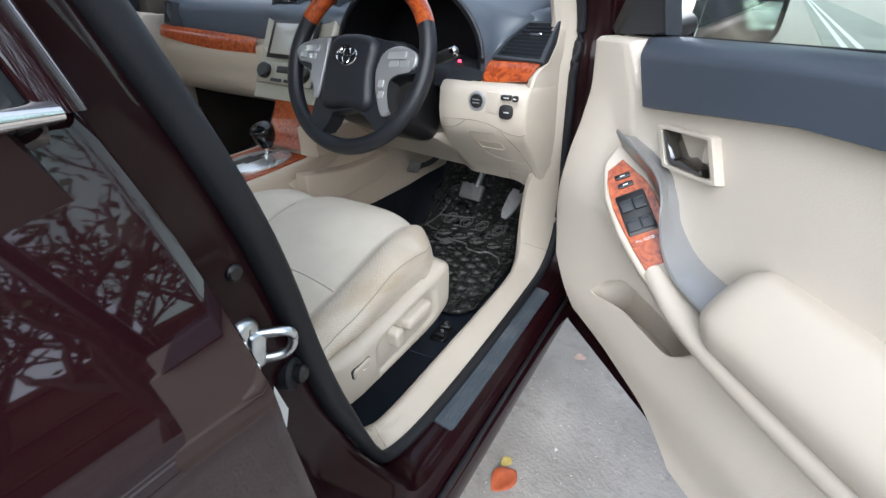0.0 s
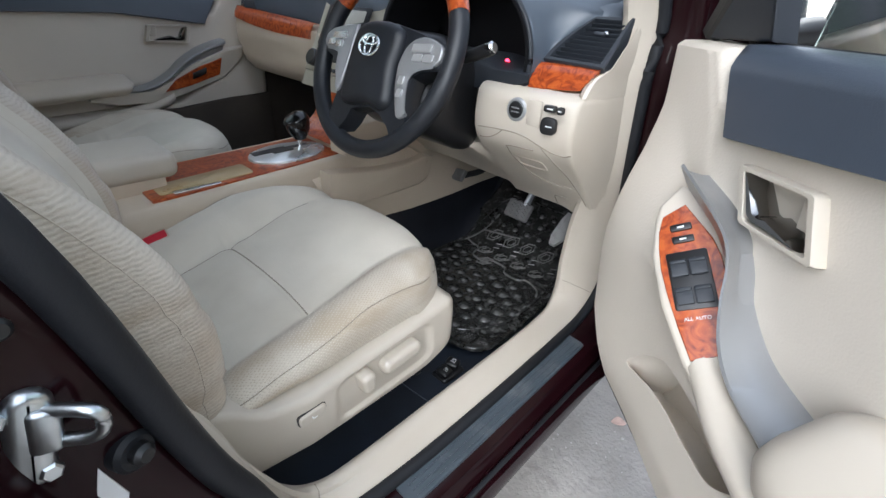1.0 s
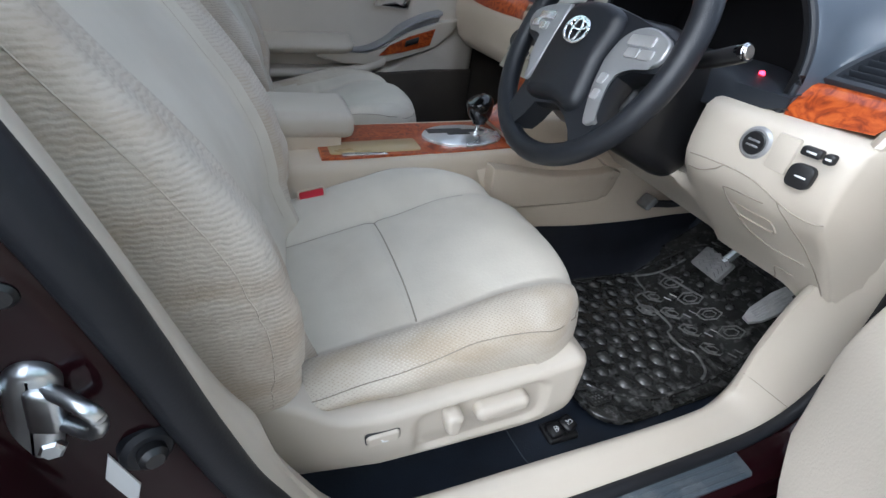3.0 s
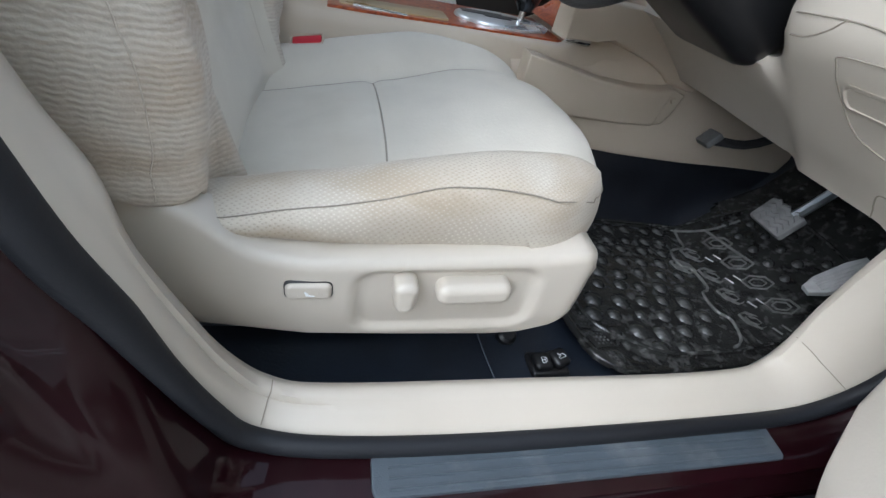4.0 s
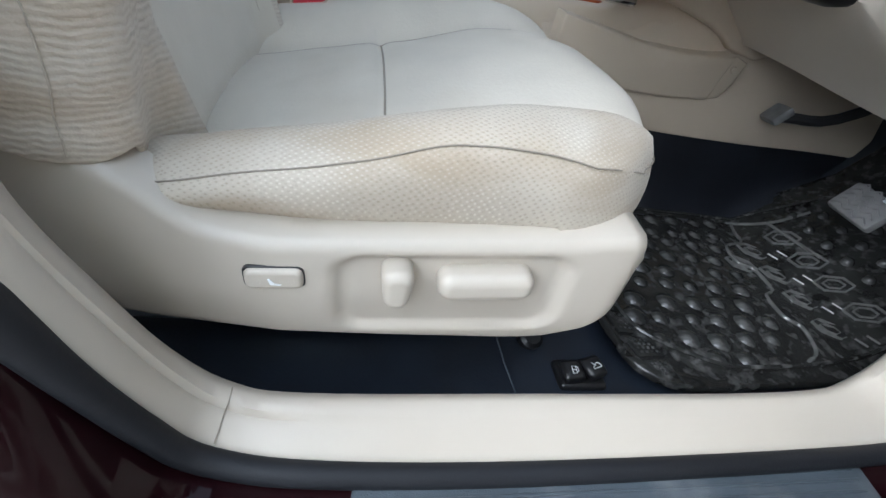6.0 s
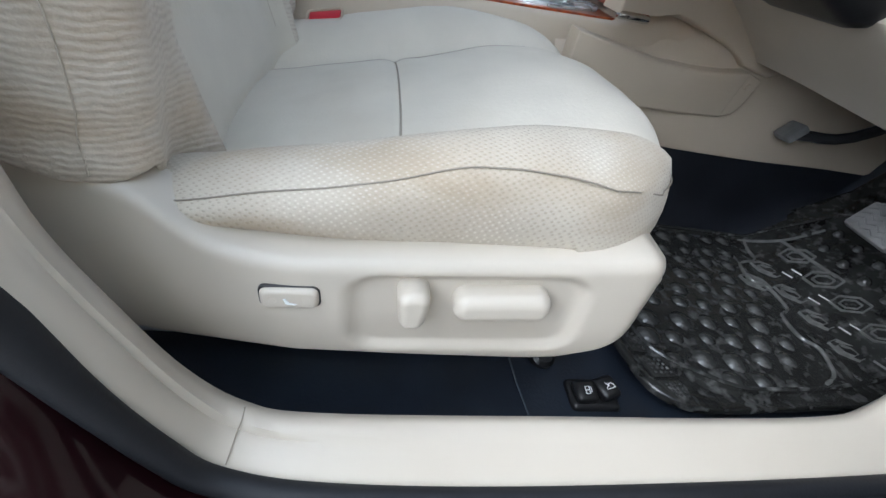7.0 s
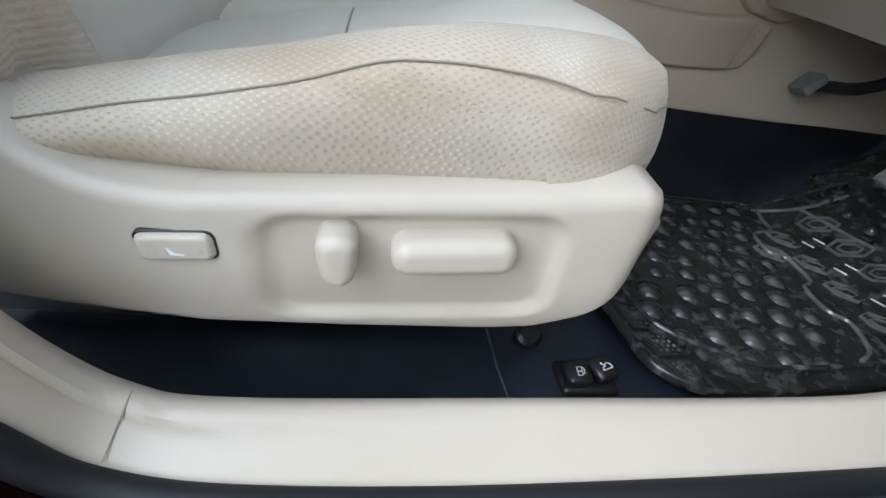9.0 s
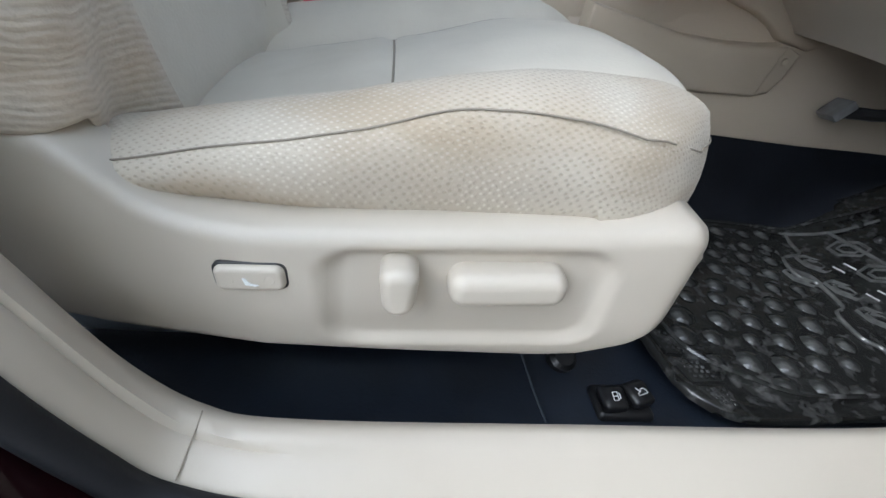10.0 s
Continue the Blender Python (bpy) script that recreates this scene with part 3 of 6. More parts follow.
def cushion_rows(n_front=9):
    """Cross-sections of a seat cushion from back to front, about the seat's middle line."""
    base = 0.452
    ctrl = ((0.214, 0, 0.0), (0.227, 0, 0.4), (0.230, 0, 0.75), (0.224, 0, 1.0), (0.208, 0.009, 1), (0.190, 0.011, 1), (0.170, 0.006, 1), (0.150, -0.009, 1), (0.136, -0.0225, 1), (0.126, -0.0275, 1), (0.116, -0.025, 1), (0.08, -0.020, 1), (0.04, -0.0175, 1), (0.0, -0.0165, 1))
    rows = []
    for y in np.linspace(-0.25, 0.246, 70):
        zs = seat_seam(y)
        prof = smooth_path([Vector((x, k, base + (zs - base) * k + dz)) for x, dz, k in ctrl], 3)
        full = prof + [Vector((-v.x, v.y, v.z)) for v in reversed(prof[:-1])]
        row = []
        for v in full:
            ramp = sstep(-0.05, 0.25, y)
            yy = y - 0.156 * (1 - max(0.0, 1 - min(1.0, abs(v.x / 0.2325)) ** 2.6) ** 0.385) * ramp
            # the flank draws in below its seam towards the front
            yy -= 0.030 * max(0.0, 1 - v.y) ** 1.4 * sstep(0.12, 0.25, y)
            z = v.z
            d = 0.246 - y
            if d < 0.06:
                z -= (0.017 + 0.010 * sstep(0.10, 0.19, abs(v.x))) * v.y * (1 - 0.55 * sstep(0.200, 0.224, abs(v.x))) * (1 - math.sqrt(max(0.0, 1 - ((0.06 - d) / 0.06) ** 2)))
            # the middle panel rises to the bolsters at the front
            if abs(v.x) < 0.2:
                z += 0.026 * sstep(0.03, 0.20, y) * sstep(0.2, 0.12, abs(v.x))
            # a cross seam splits the middle panel
            if abs(v.x) < 0.15:
                z -= 0.005 * math.exp(-((y - 0.008) / 0.007) ** 2)
            z += 0.0012 * noise.noise((v.x * 22, y * 22, 7)) + 0.0022 * noise.noise((v.x * 9, y * 9, 3))
            tuck = 1 - 0.02 * sstep(-0.02, -0.10, yy) * sstep(0.53, 0.49, z) - 0.045 * sstep(-0.115, -0.165, yy)
            x = v.x * tuck + 0.013 * max(0.0, 1 - (v.x / 0.19) ** 2)
            row.append(Vector((x, yy, z)))
        rows.append(row)
    last = rows[-1]
    for k in np.linspace(0, 1, n_front)[1:]:
        rows.append([Vector((v.x * (1 - 0.02 * k), v.y + 0.016 * math.sin(k * math.pi * 0.7) - 0.012 * k * k, base - 0.012 + (v.z - base + 0.012) * (1 - k))) for v in last])
    return rows


def backrest_rows():
    """Sections of a backrest, each a closed ring, from the bottom to the top; about the seat's middle line."""
    rows = []
    ZS, YS = (0.425, 0.489, 0.568, 0.649, 0.741, 0.805, 1.10), (-0.200, -0.195, -0.186, -0.200, -0.248, -0.288, -0.44)
    for s in np.linspace(0, 1, 120):
        zc = 0.425 + 0.63 * s
        yc = sum(curve1(zc + d, ZS, YS) for d in (-0.03, 0, 0.03)) / 3
        rec = math.atan2(curve1(zc - 0.04, ZS, YS) - curve1(zc + 0.04, ZS, YS), 0.08)
        w = curve1(s, (0, 0.08, 0.3, 0.6, 0.85, 1), (0.215, 0.228, 0.232, 0.222, 0.20, 0.165))
        bol = curve1(s, (0, 0.06, 0.25, 0.45, 0.7, 1), (0.040, 0.055, 0.058, 0.046, 0.025, 0.0))
        th = curve1(s, (0, 0.1, 0.5, 1), (0.08, 0.10, 0.10, 0.07))
        mid = curve1(s, (0, 0.08, 0.20, 0.45, 1), (0.062, 0.056, 0.024, 0.020, 0.0))
        o = Vector((0, yc, zc))
        f = Vector((0, math.cos(rec), math.sin(rec)))
        half = [(0.0, mid), (0.07, mid + 0.002), (0.115, mid + 0.004), (0.135, mid + 0.004 + bol * 0.1), (0.150, bol * 0.45 + mid), (0.175, bol * 0.9), (w - 0.025, bol), (w - 0.008, bol * 0.86), (w, bol * 0.5), (w + 0.004, bol * 0.1 - 0.02), (w, -th * 0.6), (w - 0.015, -th * 0.9), (w - 0.05, -th), (0, -th)]
        half = [(Vector((a, b, 0))) for a, b in half]
        sm = smooth_path(half, 3)
        ring = sm + [Vector((-v.x, v.y, 0)) for v in reversed(sm[1:-1])]
        row = []
        for v in ring:
            wr = 0.0015 * noise.noise((v.x * 14, zc * 20, 2))
            if abs(v.x) > 0.17:
                h = zc + 0.010 * noise.noise((v.y * 16, v.x * 9, 5))
                wr += 0.0030 * math.exp(-((h - 0.640 + 0.45 * v.y) / 0.010) ** 2) + 0.0025 * math.exp(-((h - 0.612 + 0.2 * v.y) / 0.007) ** 2) + 0.0025 * math.exp(-((h - 0.520 - 0.1 * v.y) / 0.008) ** 2)
            side = 1 if abs(v.x) > 0.2 else 0
            wr -= 0.014 * sstep(-0.12, -0.17, v.x) * sstep(-0.03, 0.01, v.y)
            q = Vector((v.x - math.copysign(max(0.0, wr) * 0.7 * side, v.x), 0, 0)) + o + f * (v.y - wr)
            # the cover is tucked in above the side shield
            low = curve1(q.y, (-0.30, -0.26, -0.212, -0.18, -0.155, -0.132, -0.10), (0.535, 0.520, 0.505, 0.492, 0.491, 0.499, 0.51)) * sstep(0.165, 0.205, abs(v.x))
            if q.z < low:
                q.x *= 1 - 0.5 * (low - q.z)
                q.z = low - 0.08 * (low - q.z)
            row.append(q)
        rows.append(row)
    return rows


def on_front(rows, j, z):
    """The point of column j on a cushion's front face at the height z."""
    for a, b in zip(rows[69:], rows[70:]):
        if a[j].z >= z >= b[j].z:
            return a[j].lerp(b[j], (a[j].z - z) / max(1e-6, a[j].z - b[j].z)) + Vector((math.copysign(0.0004, a[j].x), 0.0007, 0))
    return rows[69][j] + Vector((0, 0.0005, 0))


def build_seat(cx, side):
    """side: +1 where the outer flank faces right."""
    who = "driver_seat" if side > 0 else "passenger_seat"
    lab = "beige cloth driver seat with moulded side shield and power switches" if side > 0 else "beige cloth front passenger seat beside the centre console"
    seat = thing(who, lab, "car seat", pose(cx, 0, 0))
    rows = cushion_rows()
    bm = bmesh.new()
    vs = grid(bm, rows)
    cap(bm, vs[0])
    for f in bm.faces:
        q = f.calc_center_median()
        if q.x * side > 0.155 or q.z < 0.50 and q.y > 0.2:
            f.material_index = 1
    cush = part("cushion", bm, M_CLOTH, seat, "beige cloth seat cushion", sharp=80, mats=(M_CLOTH_CELLS,))
    n = len(rows[0])
    bm = bmesh.new()
    def along(i, mirror):
        """The seam's point in row i: it climbs a little on the bolster as it nears the front corner."""
        k = 9.0
        while i > 50 and k < 14 and rows[i][int(k)].lerp(rows[i][int(k) + 1], k % 1).z < rows[50][9].z - 0.007 * ((i - 50) / 19) ** 1.5:
            k += 0.0625
        a = int(k)
        p, q = rows[i][n - 1 - a if mirror else a], rows[i][n - 2 - a if mirror else a + 1]
        lift = 0.0004 + 0.0007 * sstep(54, 64, i)
        return p.lerp(q, k - a) + Vector((-lift if mirror else lift, lift - 0.0004, lift))

    ends = smooth_path([along(q, False) for q in range(14, 51, 3)], 3) + [along(q, False) for q in range(51, 70)]
    front = [on_front(rows, q, ends[-1].z - 0.010 * sstep(14, 34, min(q, n - 1 - q))) for q in range(15, n - 15)]
    far = [along(q, True) for q in range(69, 50, -1)] + smooth_path([along(q, True) for q in range(50, 13, -3)], 3)
    tube(bm, ends + front + far, 0.0006, n=6)
    part("seam", bm, M_SEAM, cush)
    j = n - 1 - 28 if side > 0 else 28
    bm = bmesh.new()
    tube(bm, [r[j] + Vector((0, 0, 0.0003)) for r in rows[10:60]], 0.0006, n=6)
    part("seam", bm, M_SEAM, cush)
    bm = bmesh.new()
    i = min(range(70), key=lambda q: abs(rows[q][n // 2].y - 0.008))
    tube(bm, [v + Vector((0, 0, 0.0006)) for v in rows[i][28:n - 28]], 0.0011, n=6)
    part("seam", bm, M_SEAM, cush)
    rows = backrest_rows()
    bm = bmesh.new()
    vs = grid(bm, rows, close_v=True)
    cap(bm, vs[0])
    cap(bm, vs[-1])
    for f in bm.faces:
        q = f.calc_center_median()
        if abs(q.x) < 0.145:
            f.material_index = 1
    back = part("backrest", bm, M_CLOTH_SIDE, seat, "beige ribbed cloth backrest with raised bolsters", sharp=80, mats=(M_CLOTH,))
    m = len(rows[0])
    for j, out in ((9, 0.0003), (m - 9, 0.0003), (24, 0.0006), (m - 24, 0.0006)):
        bm = bmesh.new()
        tube(bm, [r[j] + Vector((math.copysign(out, r[j].x), 0.0002, 0)) for r in rows[14:]], 0.0005, n=6)
        part("seam", bm, M_PIPING, back)
    bm = bmesh.new()
    rbox(bm, (0, -0.04, 0.385), (0.40, 0.38, 0.06), 0.02)
    part("seat_base", bm, M_BLACK, seat)
    for x in (-0.19, 0.19):
        bm = bmesh.new()
        rbox(bm, (x * 0.7, -0.06, 0.30), (0.04, 0.40, 0.05), 0.006)
        part("seat_rail", bm, M_STEEL, seat)
    return seat


driver_seat = build_seat(0.387, 1)
passenger_seat = build_seat(-0.387, -1)


def shield_face(y, z):
    """How far the shield's face stands out at (y, z), apart from its rolled rim."""
    f = 0.631 - 0.9 * max(0.0, 0.415 - z) ** 1.6 - 0.25 * max(0.0, z - 0.445) ** 1.4 - 0.12 * max(0, -0.06 - y)
    # a shallow tray round the switches, its far corners rounded
    u, v = y - 0.063 - (z - 0.42) * -0.08, z - 0.418 - (y - 0.063) * 0.08
    qx, qz = abs(u) - 0.065, abs(v) - 0.018
    d = math.hypot(max(qx, 0), max(qz, 0)) + min(max(qx, qz), 0) - 0.020
    return f - 0.0065 * sstep(0.004, -0.006, d)


bm = bmesh.new()
TOP_Y, TOP_Z = (-0.36, -0.25, -0.21, -0.175, -0.152, -0.138, -0.126, -0.111, -0.093, -0.06, 0.019, 0.150, 0.172, 0.187, 0.203, 0.217), (0.565, 0.521, 0.507, 0.500, 0.494, 0.486, 0.476, 0.4665, 0.4620, 0.4605, 0.467, 0.479, 0.4825, 0.4845, 0.478, 0.456)
LOW_Y, LOW_Z = (-0.36, -0.23, -0.15, 0.02, 0.12, 0.150, 0.180, 0.199, 0.211, 0.217), (0.398, 0.370, 0.3595, 0.3575, 0.3595, 0.3635, 0.378, 0.397, 0.420, 0.450)
rows = []
for y in [*np.linspace(-0.36, 0.12, 90), *(0.12 + 0.097 * math.sin(a) for a in np.linspace(0.05, math.pi / 2, 30))]:
    zt, zl = (soft1(y, TOP_Y, TOP_Z, 0.007) if y < 0.1 else curve1(y, TOP_Y, TOP_Z)), soft1(y, LOW_Y, LOW_Z, 0.004)
    e = sstep(0.165, 0.2165, y)
    row = []
    for w in [*np.linspace(0, 0.12, 7), *np.linspace(0.14, 0.84, 40), *np.linspace(0.86, 1, 8)]:
        z = zl + (zt - zl) * w
        dep = shield_face(y, z)
        roll = 0.0
        for gap, r in ((z - zl, 0.012), (zt - z, 0.012)):
            if gap < r:
                roll = max(roll, r * (1 - math.sqrt(max(0, 1 - ((r - gap) / r) ** 2))))
        dep -= roll * 1.2 + 0.022 * e ** 4 + (0.02 if w in (0, 1) else 0)
        row.append((dep, y, z))
    rows.append([(0.575, y, zl + 0.004), *row, (0.608 - 0.02 * sstep(-0.10, -0.02, y), y, zt - 0.004)])
vs = grid(bm, rows)
cap(bm, vs[-1])
for v in bm.verts:
    v.co.x -= 0.387
shield = part("side_shield", bm, M_TRIM, driver_seat, "smooth beige plastic seat side shield", sharp=70)


def shield_knob(name, outline, x0, depth, r, label):
    bm = bmesh.new()
    prism(bm, outline, lambda u, v, d: Vector((x0 - 0.387 + d, u, v)), depth, r, 5)
    return part(name, bm, M_TRIM, shield, label, sharp=75, weighted=True)



c = (0.0830, 0.4360)
shield_knob("slide_switch", tilt2(rounded(0.070, 0.0235, 0.0105, 8, c), 5, c), 0.616, 0.026, 0.0085, "long beige slide switch")
c = (0.0200, 0.4320)
knob = [(c[0] + (u - c[0]) * (1 + (v - c[1]) * 9), v) for u, v in rounded(0.0205, 0.0335, 0.0092, 8, c)]
shield_knob("recline_switch", tilt2(knob, 3, c), 0.616, 0.029, 0.0070, "upright beige recline switch")
c = (-0.0602, 0.4295)
shield_knob("switch_bezel", tilt2(rounded(0.0392, 0.0190, 0.005, 5, c), 4, c), 0.622, 0.0096, 0.001, "thin dark gap round the lumbar switch").data.materials[0] = M_BLACK
lumbar = shield_knob("lumbar_switch", tilt2(rounded(0.0370, 0.0168, 0.0050, 6, c), 4, c), 0.624, 0.0112, 0.0035, "small beige lumbar switch with a white mark")
for dy in (-0.0105, 0.0105):
    bm = bmesh.new()
    disc(bm, (0.63535 - 0.387, c[0] + dy, c[1] + dy * 0.07), (1, 0, 0.05), 0.0036, 0.0012, n=18, edge=0.0010)
    part("thumb_dimple", bm, M_TRIM, lumbar)
bm = bmesh.new()
sx, sz = 0.0023, 0.0070
prism(bm, [(sx + u, sz + v) for u, v in ((-0.0645, 0.4195), (-0.0590, 0.4190), (-0.0575, 0.4200), (-0.0620, 0.4208), (-0.0648, 0.4245), (-0.0660, 0.4240))], lambda u, v, d: Vector((0.6353 - 0.387 + d, u, v)), 0.0006, 0.0002, 1)
part("mark", bm, M_WHITE, shield, "white seat symbol")


# ---- front doors: built along the door, from its hinge line backwards (a), inwards (b) and up (z) ----
FRONT_A = ((0.24, 0.30, 0.326, 0.354, 0.44, 0.54, 0.66, 0.77, 0.855), (0.46, 0.37, 0.275, 0.16, 0.083, 0.055, 0.047, 0.048, 0.036))


def pad_front(z):
    """Where the dark upper pad begins."""
    return 0.221 - (z - 0.756) * 0.66


# the mouth of the map pocket and the corners of the inner handle, along the door and up
POCKET = [(0.238, 0.431), (0.250, 0.448), (0.268, 0.470), (0.294, 0.489), (0.322, 0.500), (0.387, 0.499), (0.445, 0.494), (0.478, 0.494), (0.480, 0.488), (0.460, 0.464), (0.437, 0.449), (0.397, 0.447), (0.336, 0.449), (0.290, 0.440), (0.255, 0.428)]
HANDLE = [(0.269, 0.747), (0.374, 0.754), (0.404, 0.697), (0.300, 0.692)]


def door_face(a, z):
    """How far the lining stands in from the hinge plane."""
    b = 0.080 + 0.012 * sstep(0.30, 0.10, a)
    low = curve1(a, (0, 0.2, 0.36, 0.6, 1.0), (0.66, 0.62, 0.535, 0.505, 0.500))
    wide = 0.012 + 0.13 * sstep(0.27, 0.10, a)
    b += 0.040 * sstep(low + wide, low - wide * 0.6, z)
    b -= 0.03 * sstep(0.40, 0.26, z)
    line = curve1(z, (0.70, 0.73, 0.78, 0.86), (0.212, 0.205, 0.185, 0.135))
    b += 0.0016 * sstep(line + 0.003, line - 0.002, a) * sstep(0.70, 0.73, z)
    pf = pad_front(z)
    b -= 0.03 * sstep(0.790, 0.800, z) * sstep(pf - 0.004, pf + 0.01, a)
    return b


def left_panel(door, P):
    """The passenger's narrower switch panel and its long silver handle."""
    bm = bmesh.new()
    rim = [(0.600, 0.560), (0.523, 0.543), (0.409, 0.543), (0.300, 0.575), (0.207, 0.606), (0.150, 0.655), (0.125, 0.700), (0.194, 0.690), (0.301, 0.650), (0.370, 0.612), (0.440, 0.572), (0.600, 0.572)]
    prism(bm, rim, lambda u, v, d: P(u, 0.070 + d, v), 0.064, 0.006, 3)
    part("switch_surround", bm, M_TRIM, door, "", weighted=True)
    bm = bmesh.new()
    prism(bm, [(0.402, 0.573), (0.366, 0.607), (0.301, 0.638), (0.212, 0.667), (0.227, 0.615), (0.325, 0.587)], lambda u, v, d: P(u, 0.132 + d, v), 0.006, 0.002)
    panel = part("wood_panel", bm, M_WOOD, door, "glossy burl wood switch panel", weighted=True)
    bm = bmesh.new()
    prism(bm, [(0.315, 0.606), (0.270, 0.622), (0.268, 0.640), (0.312, 0.625)], lambda u, v, d: P(u, 0.137 + d, v), 0.006, 0.002)
    part("window_switch", bm, M_BLACK, panel)
    bm = bmesh.new()
    top = smooth_path([(0.190, 0.720, 0), (0.262, 0.697, 0), (0.329, 0.661, 0), (0.380, 0.620, 0), (0.449, 0.590, 0), (0.530, 0.583, 0)], 5)
    low = smooth_path([(0.200, 0.676, 0), (0.285, 0.654, 0), (0.350, 0.622, 0), (0.395, 0.590, 0), (0.455, 0.572, 0), (0.530, 0.571, 0)], 5)
    rows = []
    for q, r in zip(top, low):
        rows.append([P(q.x, 0.085, q.y + 0.002), P(q.x, 0.128, q.y), P(q.x, 0.136, q.y - 0.003), P(q.x * 0.8 + r.x * 0.2, 0.137, q.y * 0.75 + r.y * 0.25), P(q.x * 0.6 + r.x * 0.4, 0.122, q.y * 0.6 + r.y * 0.4), P(r.x, 0.120, r.y), P(r.x, 0.085, r.y)])
    vs = grid(bm, rows, close_v=True)
    cap(bm, vs[0])
    cap(bm, vs[-1])
    part("grab_handle", bm, M_SILVER, door, "silver painted grab handle", sharp=50)


def build_door(name, label, m, s):
    """s: -1 for the door on the right of the car, +1 for the left."""
    door = thing(name, label, "car door", m)

    def P(a, b, z):
        return Vector((a, s * b, z))

    # lining: a sheet with the map pocket let into it
    bm = bmesh.new()
    zs = [*np.linspace(0.24, 0.395, 20), *np.linspace(0.405, 0.52, 24), *np.linspace(0.53, 0.847, 60)]
    ts = np.linspace(0, 1, 170)
    vs = []
    for z in zs:
        a0 = curve1(z, *FRONT_A)
        row = [P(a0 + 0.012, 0.01, z), P(a0 + 0.002, 0.03, z)]
        for t in ts:
            e = (1.03 - a0) * t ** 1.5
            b = door_face(a0 + e, z)
            if s < 0 and all(((q[0] - p[0]) * (z - p[1]) - (q[1] - p[1]) * (a0 + e - p[0])) < -0.0004 for p, q in zip(HANDLE, HANDLE[1:] + HANDLE[:1])):
                b -= 0.032
            row.append(P(a0 + e, b - 0.03 * (1 - min(1, e / 0.03)) ** 2, z))
        row.append(P(1.035, 0.02, z))
        vs.append([bm.verts.new(q) for q in row])
    top = [v.co.copy() for v in vs[-1]]
    vs.append([bm.verts.new(P(v.x, s * v.y - 0.008 if s * v.y > 0.04 else s * v.y, 0.853)) for v in top])
    vs.append([bm.verts.new(P(v.x, min(s * v.y, 0.02), 0.855)) for v in top])
    i0, i1 = 18, 44
    j0 = max(j for j in range(100) if vs[31][j].co.x < 0.205)
    j1 = min(j for j in range(170) if vs[31][j].co.x > 0.515)
    for i in range(len(vs) - 1):
        for j in range(len(vs[0]) - 1):
            if not (i0 <= i < i1 and j0 <= j < j1):
                bm.faces.new((vs[i][j], vs[i + 1][j], vs[i + 1][j + 1], vs[i][j + 1]))
    loop = [vs[i0][j] for j in range(j0, j1)] + [vs[i][j1] for i in range(i0, i1)] + [vs[i1][j] for j in range(j1, j0, -1)] + [vs[i][j0] for i in range(i1, i0, -1)]
    mouth = smooth_path([(*q, 0) for q in POCKET[::-1] + POCKET[-1:]], 12)
    cum = [0.0]
    for p, q in zip(mouth, mouth[1:]):
        cum.append(cum[-1] + (q - p).length)
    mc = Vector((0.365, 0.468))
    marks = [(math.atan2((v.co.z - mc.y) * 2.6, v.co.x - mc.x), k) for k, v in enumerate(loop)]
    angs = [math.atan2((q.y - mc.y) * 2.6, q.x - mc.x) for q in mouth]
    hem = []
    for g, k in marks:
        j = min(range(len(mouth)), key=lambda q: abs((angs[q] - g + math.pi) % (2 * math.pi) - math.pi))
        hem.append(mouth[j])
    rings = [loop]
    for k in (0.25, 0.5, 0.75, 0.93):
        ring = []
        for v, h in zip(loop, hem):
            a, z = v.co.x + (h.x - v.co.x) * k, v.co.z + (h.y - v.co.z) * k
            ring.append(bm.verts.new(P(a, door_face(a, z), z)))
        rings.append(ring)
    for back, sink in ((0.0015, 0.0), (0.006, 0.0), (0.03, 0.3), (0.062, 0.9), (0.068, 1.0)):
        ring = []
        for h in hem:
            low = sstep(0.478, 0.452, h.y)
            k = 0.94 if back > 0.064 else 1.0
            a, z = mc.x + (h.x - mc.x) * (1 - 0.02 * sink) * k, h.y - 0.055 * low * sink
            b = door_face(h.x, h.y)
            ring.append(bm.verts.new(P(a, b - back * (1 - 0.6 * low * (sink < 0.95)), z)))
        rings.append(ring)
    n = len(loop)
    for p, q in zip(rings, rings[1:]):
        for k in range(n):
            bm.faces.new((p[k], q[k], q[(k + 1) % n], p[(k + 1) % n]))
    cap(bm, rings[-1])
    lining = part("lining", bm, M_DOORCLOTH, door, "beige moulded door lining with a map pocket", sharp=50)
    # dark upper pad
    bm = bmesh.new()
    rows = []
    for k in np.linspace(0, 1, 14):
        row = []
        for t in [*np.linspace(0, 0.1, 6), *np.linspace(0.13, 1, 26)]:
            lo = curve1(t, (0, 0.35, 1), (0.756, 0.787, 0.782))
            z = lo + (0.857 + 0.004 * min(1, t * 3) - lo) * k
            a = pad_front(z) + t * 0.80
            rim = min(1.0, k / 0.07) * min(1.0, (1 - k) / 0.3 + 0.2) * min(1.0, t / 0.015)
            row.append(P(a, 0.066 + 0.032 * math.sqrt(max(0, rim)) - 0.014 * k, z))
        rows.append(row)
    rows.append([P(s_.x, 0.03, s_.z + 0.003) for s_ in rows[-1]])
    grid(bm, rows)
    part("upper_pad", bm, M_PAD, door, "charcoal soft upper door pad", sharp=70)
    # the switch panel lies in a plane of its own that leans back, up and in
    p0 = Vector((0.240, 0.140, 0.666))
    e1, e2, e3 = Vector((0.7915, 0, -0.6111)), Vector((0.3689, -0.7973, 0.4778)), Vector((0.4872, 0.6036, 0.6311))

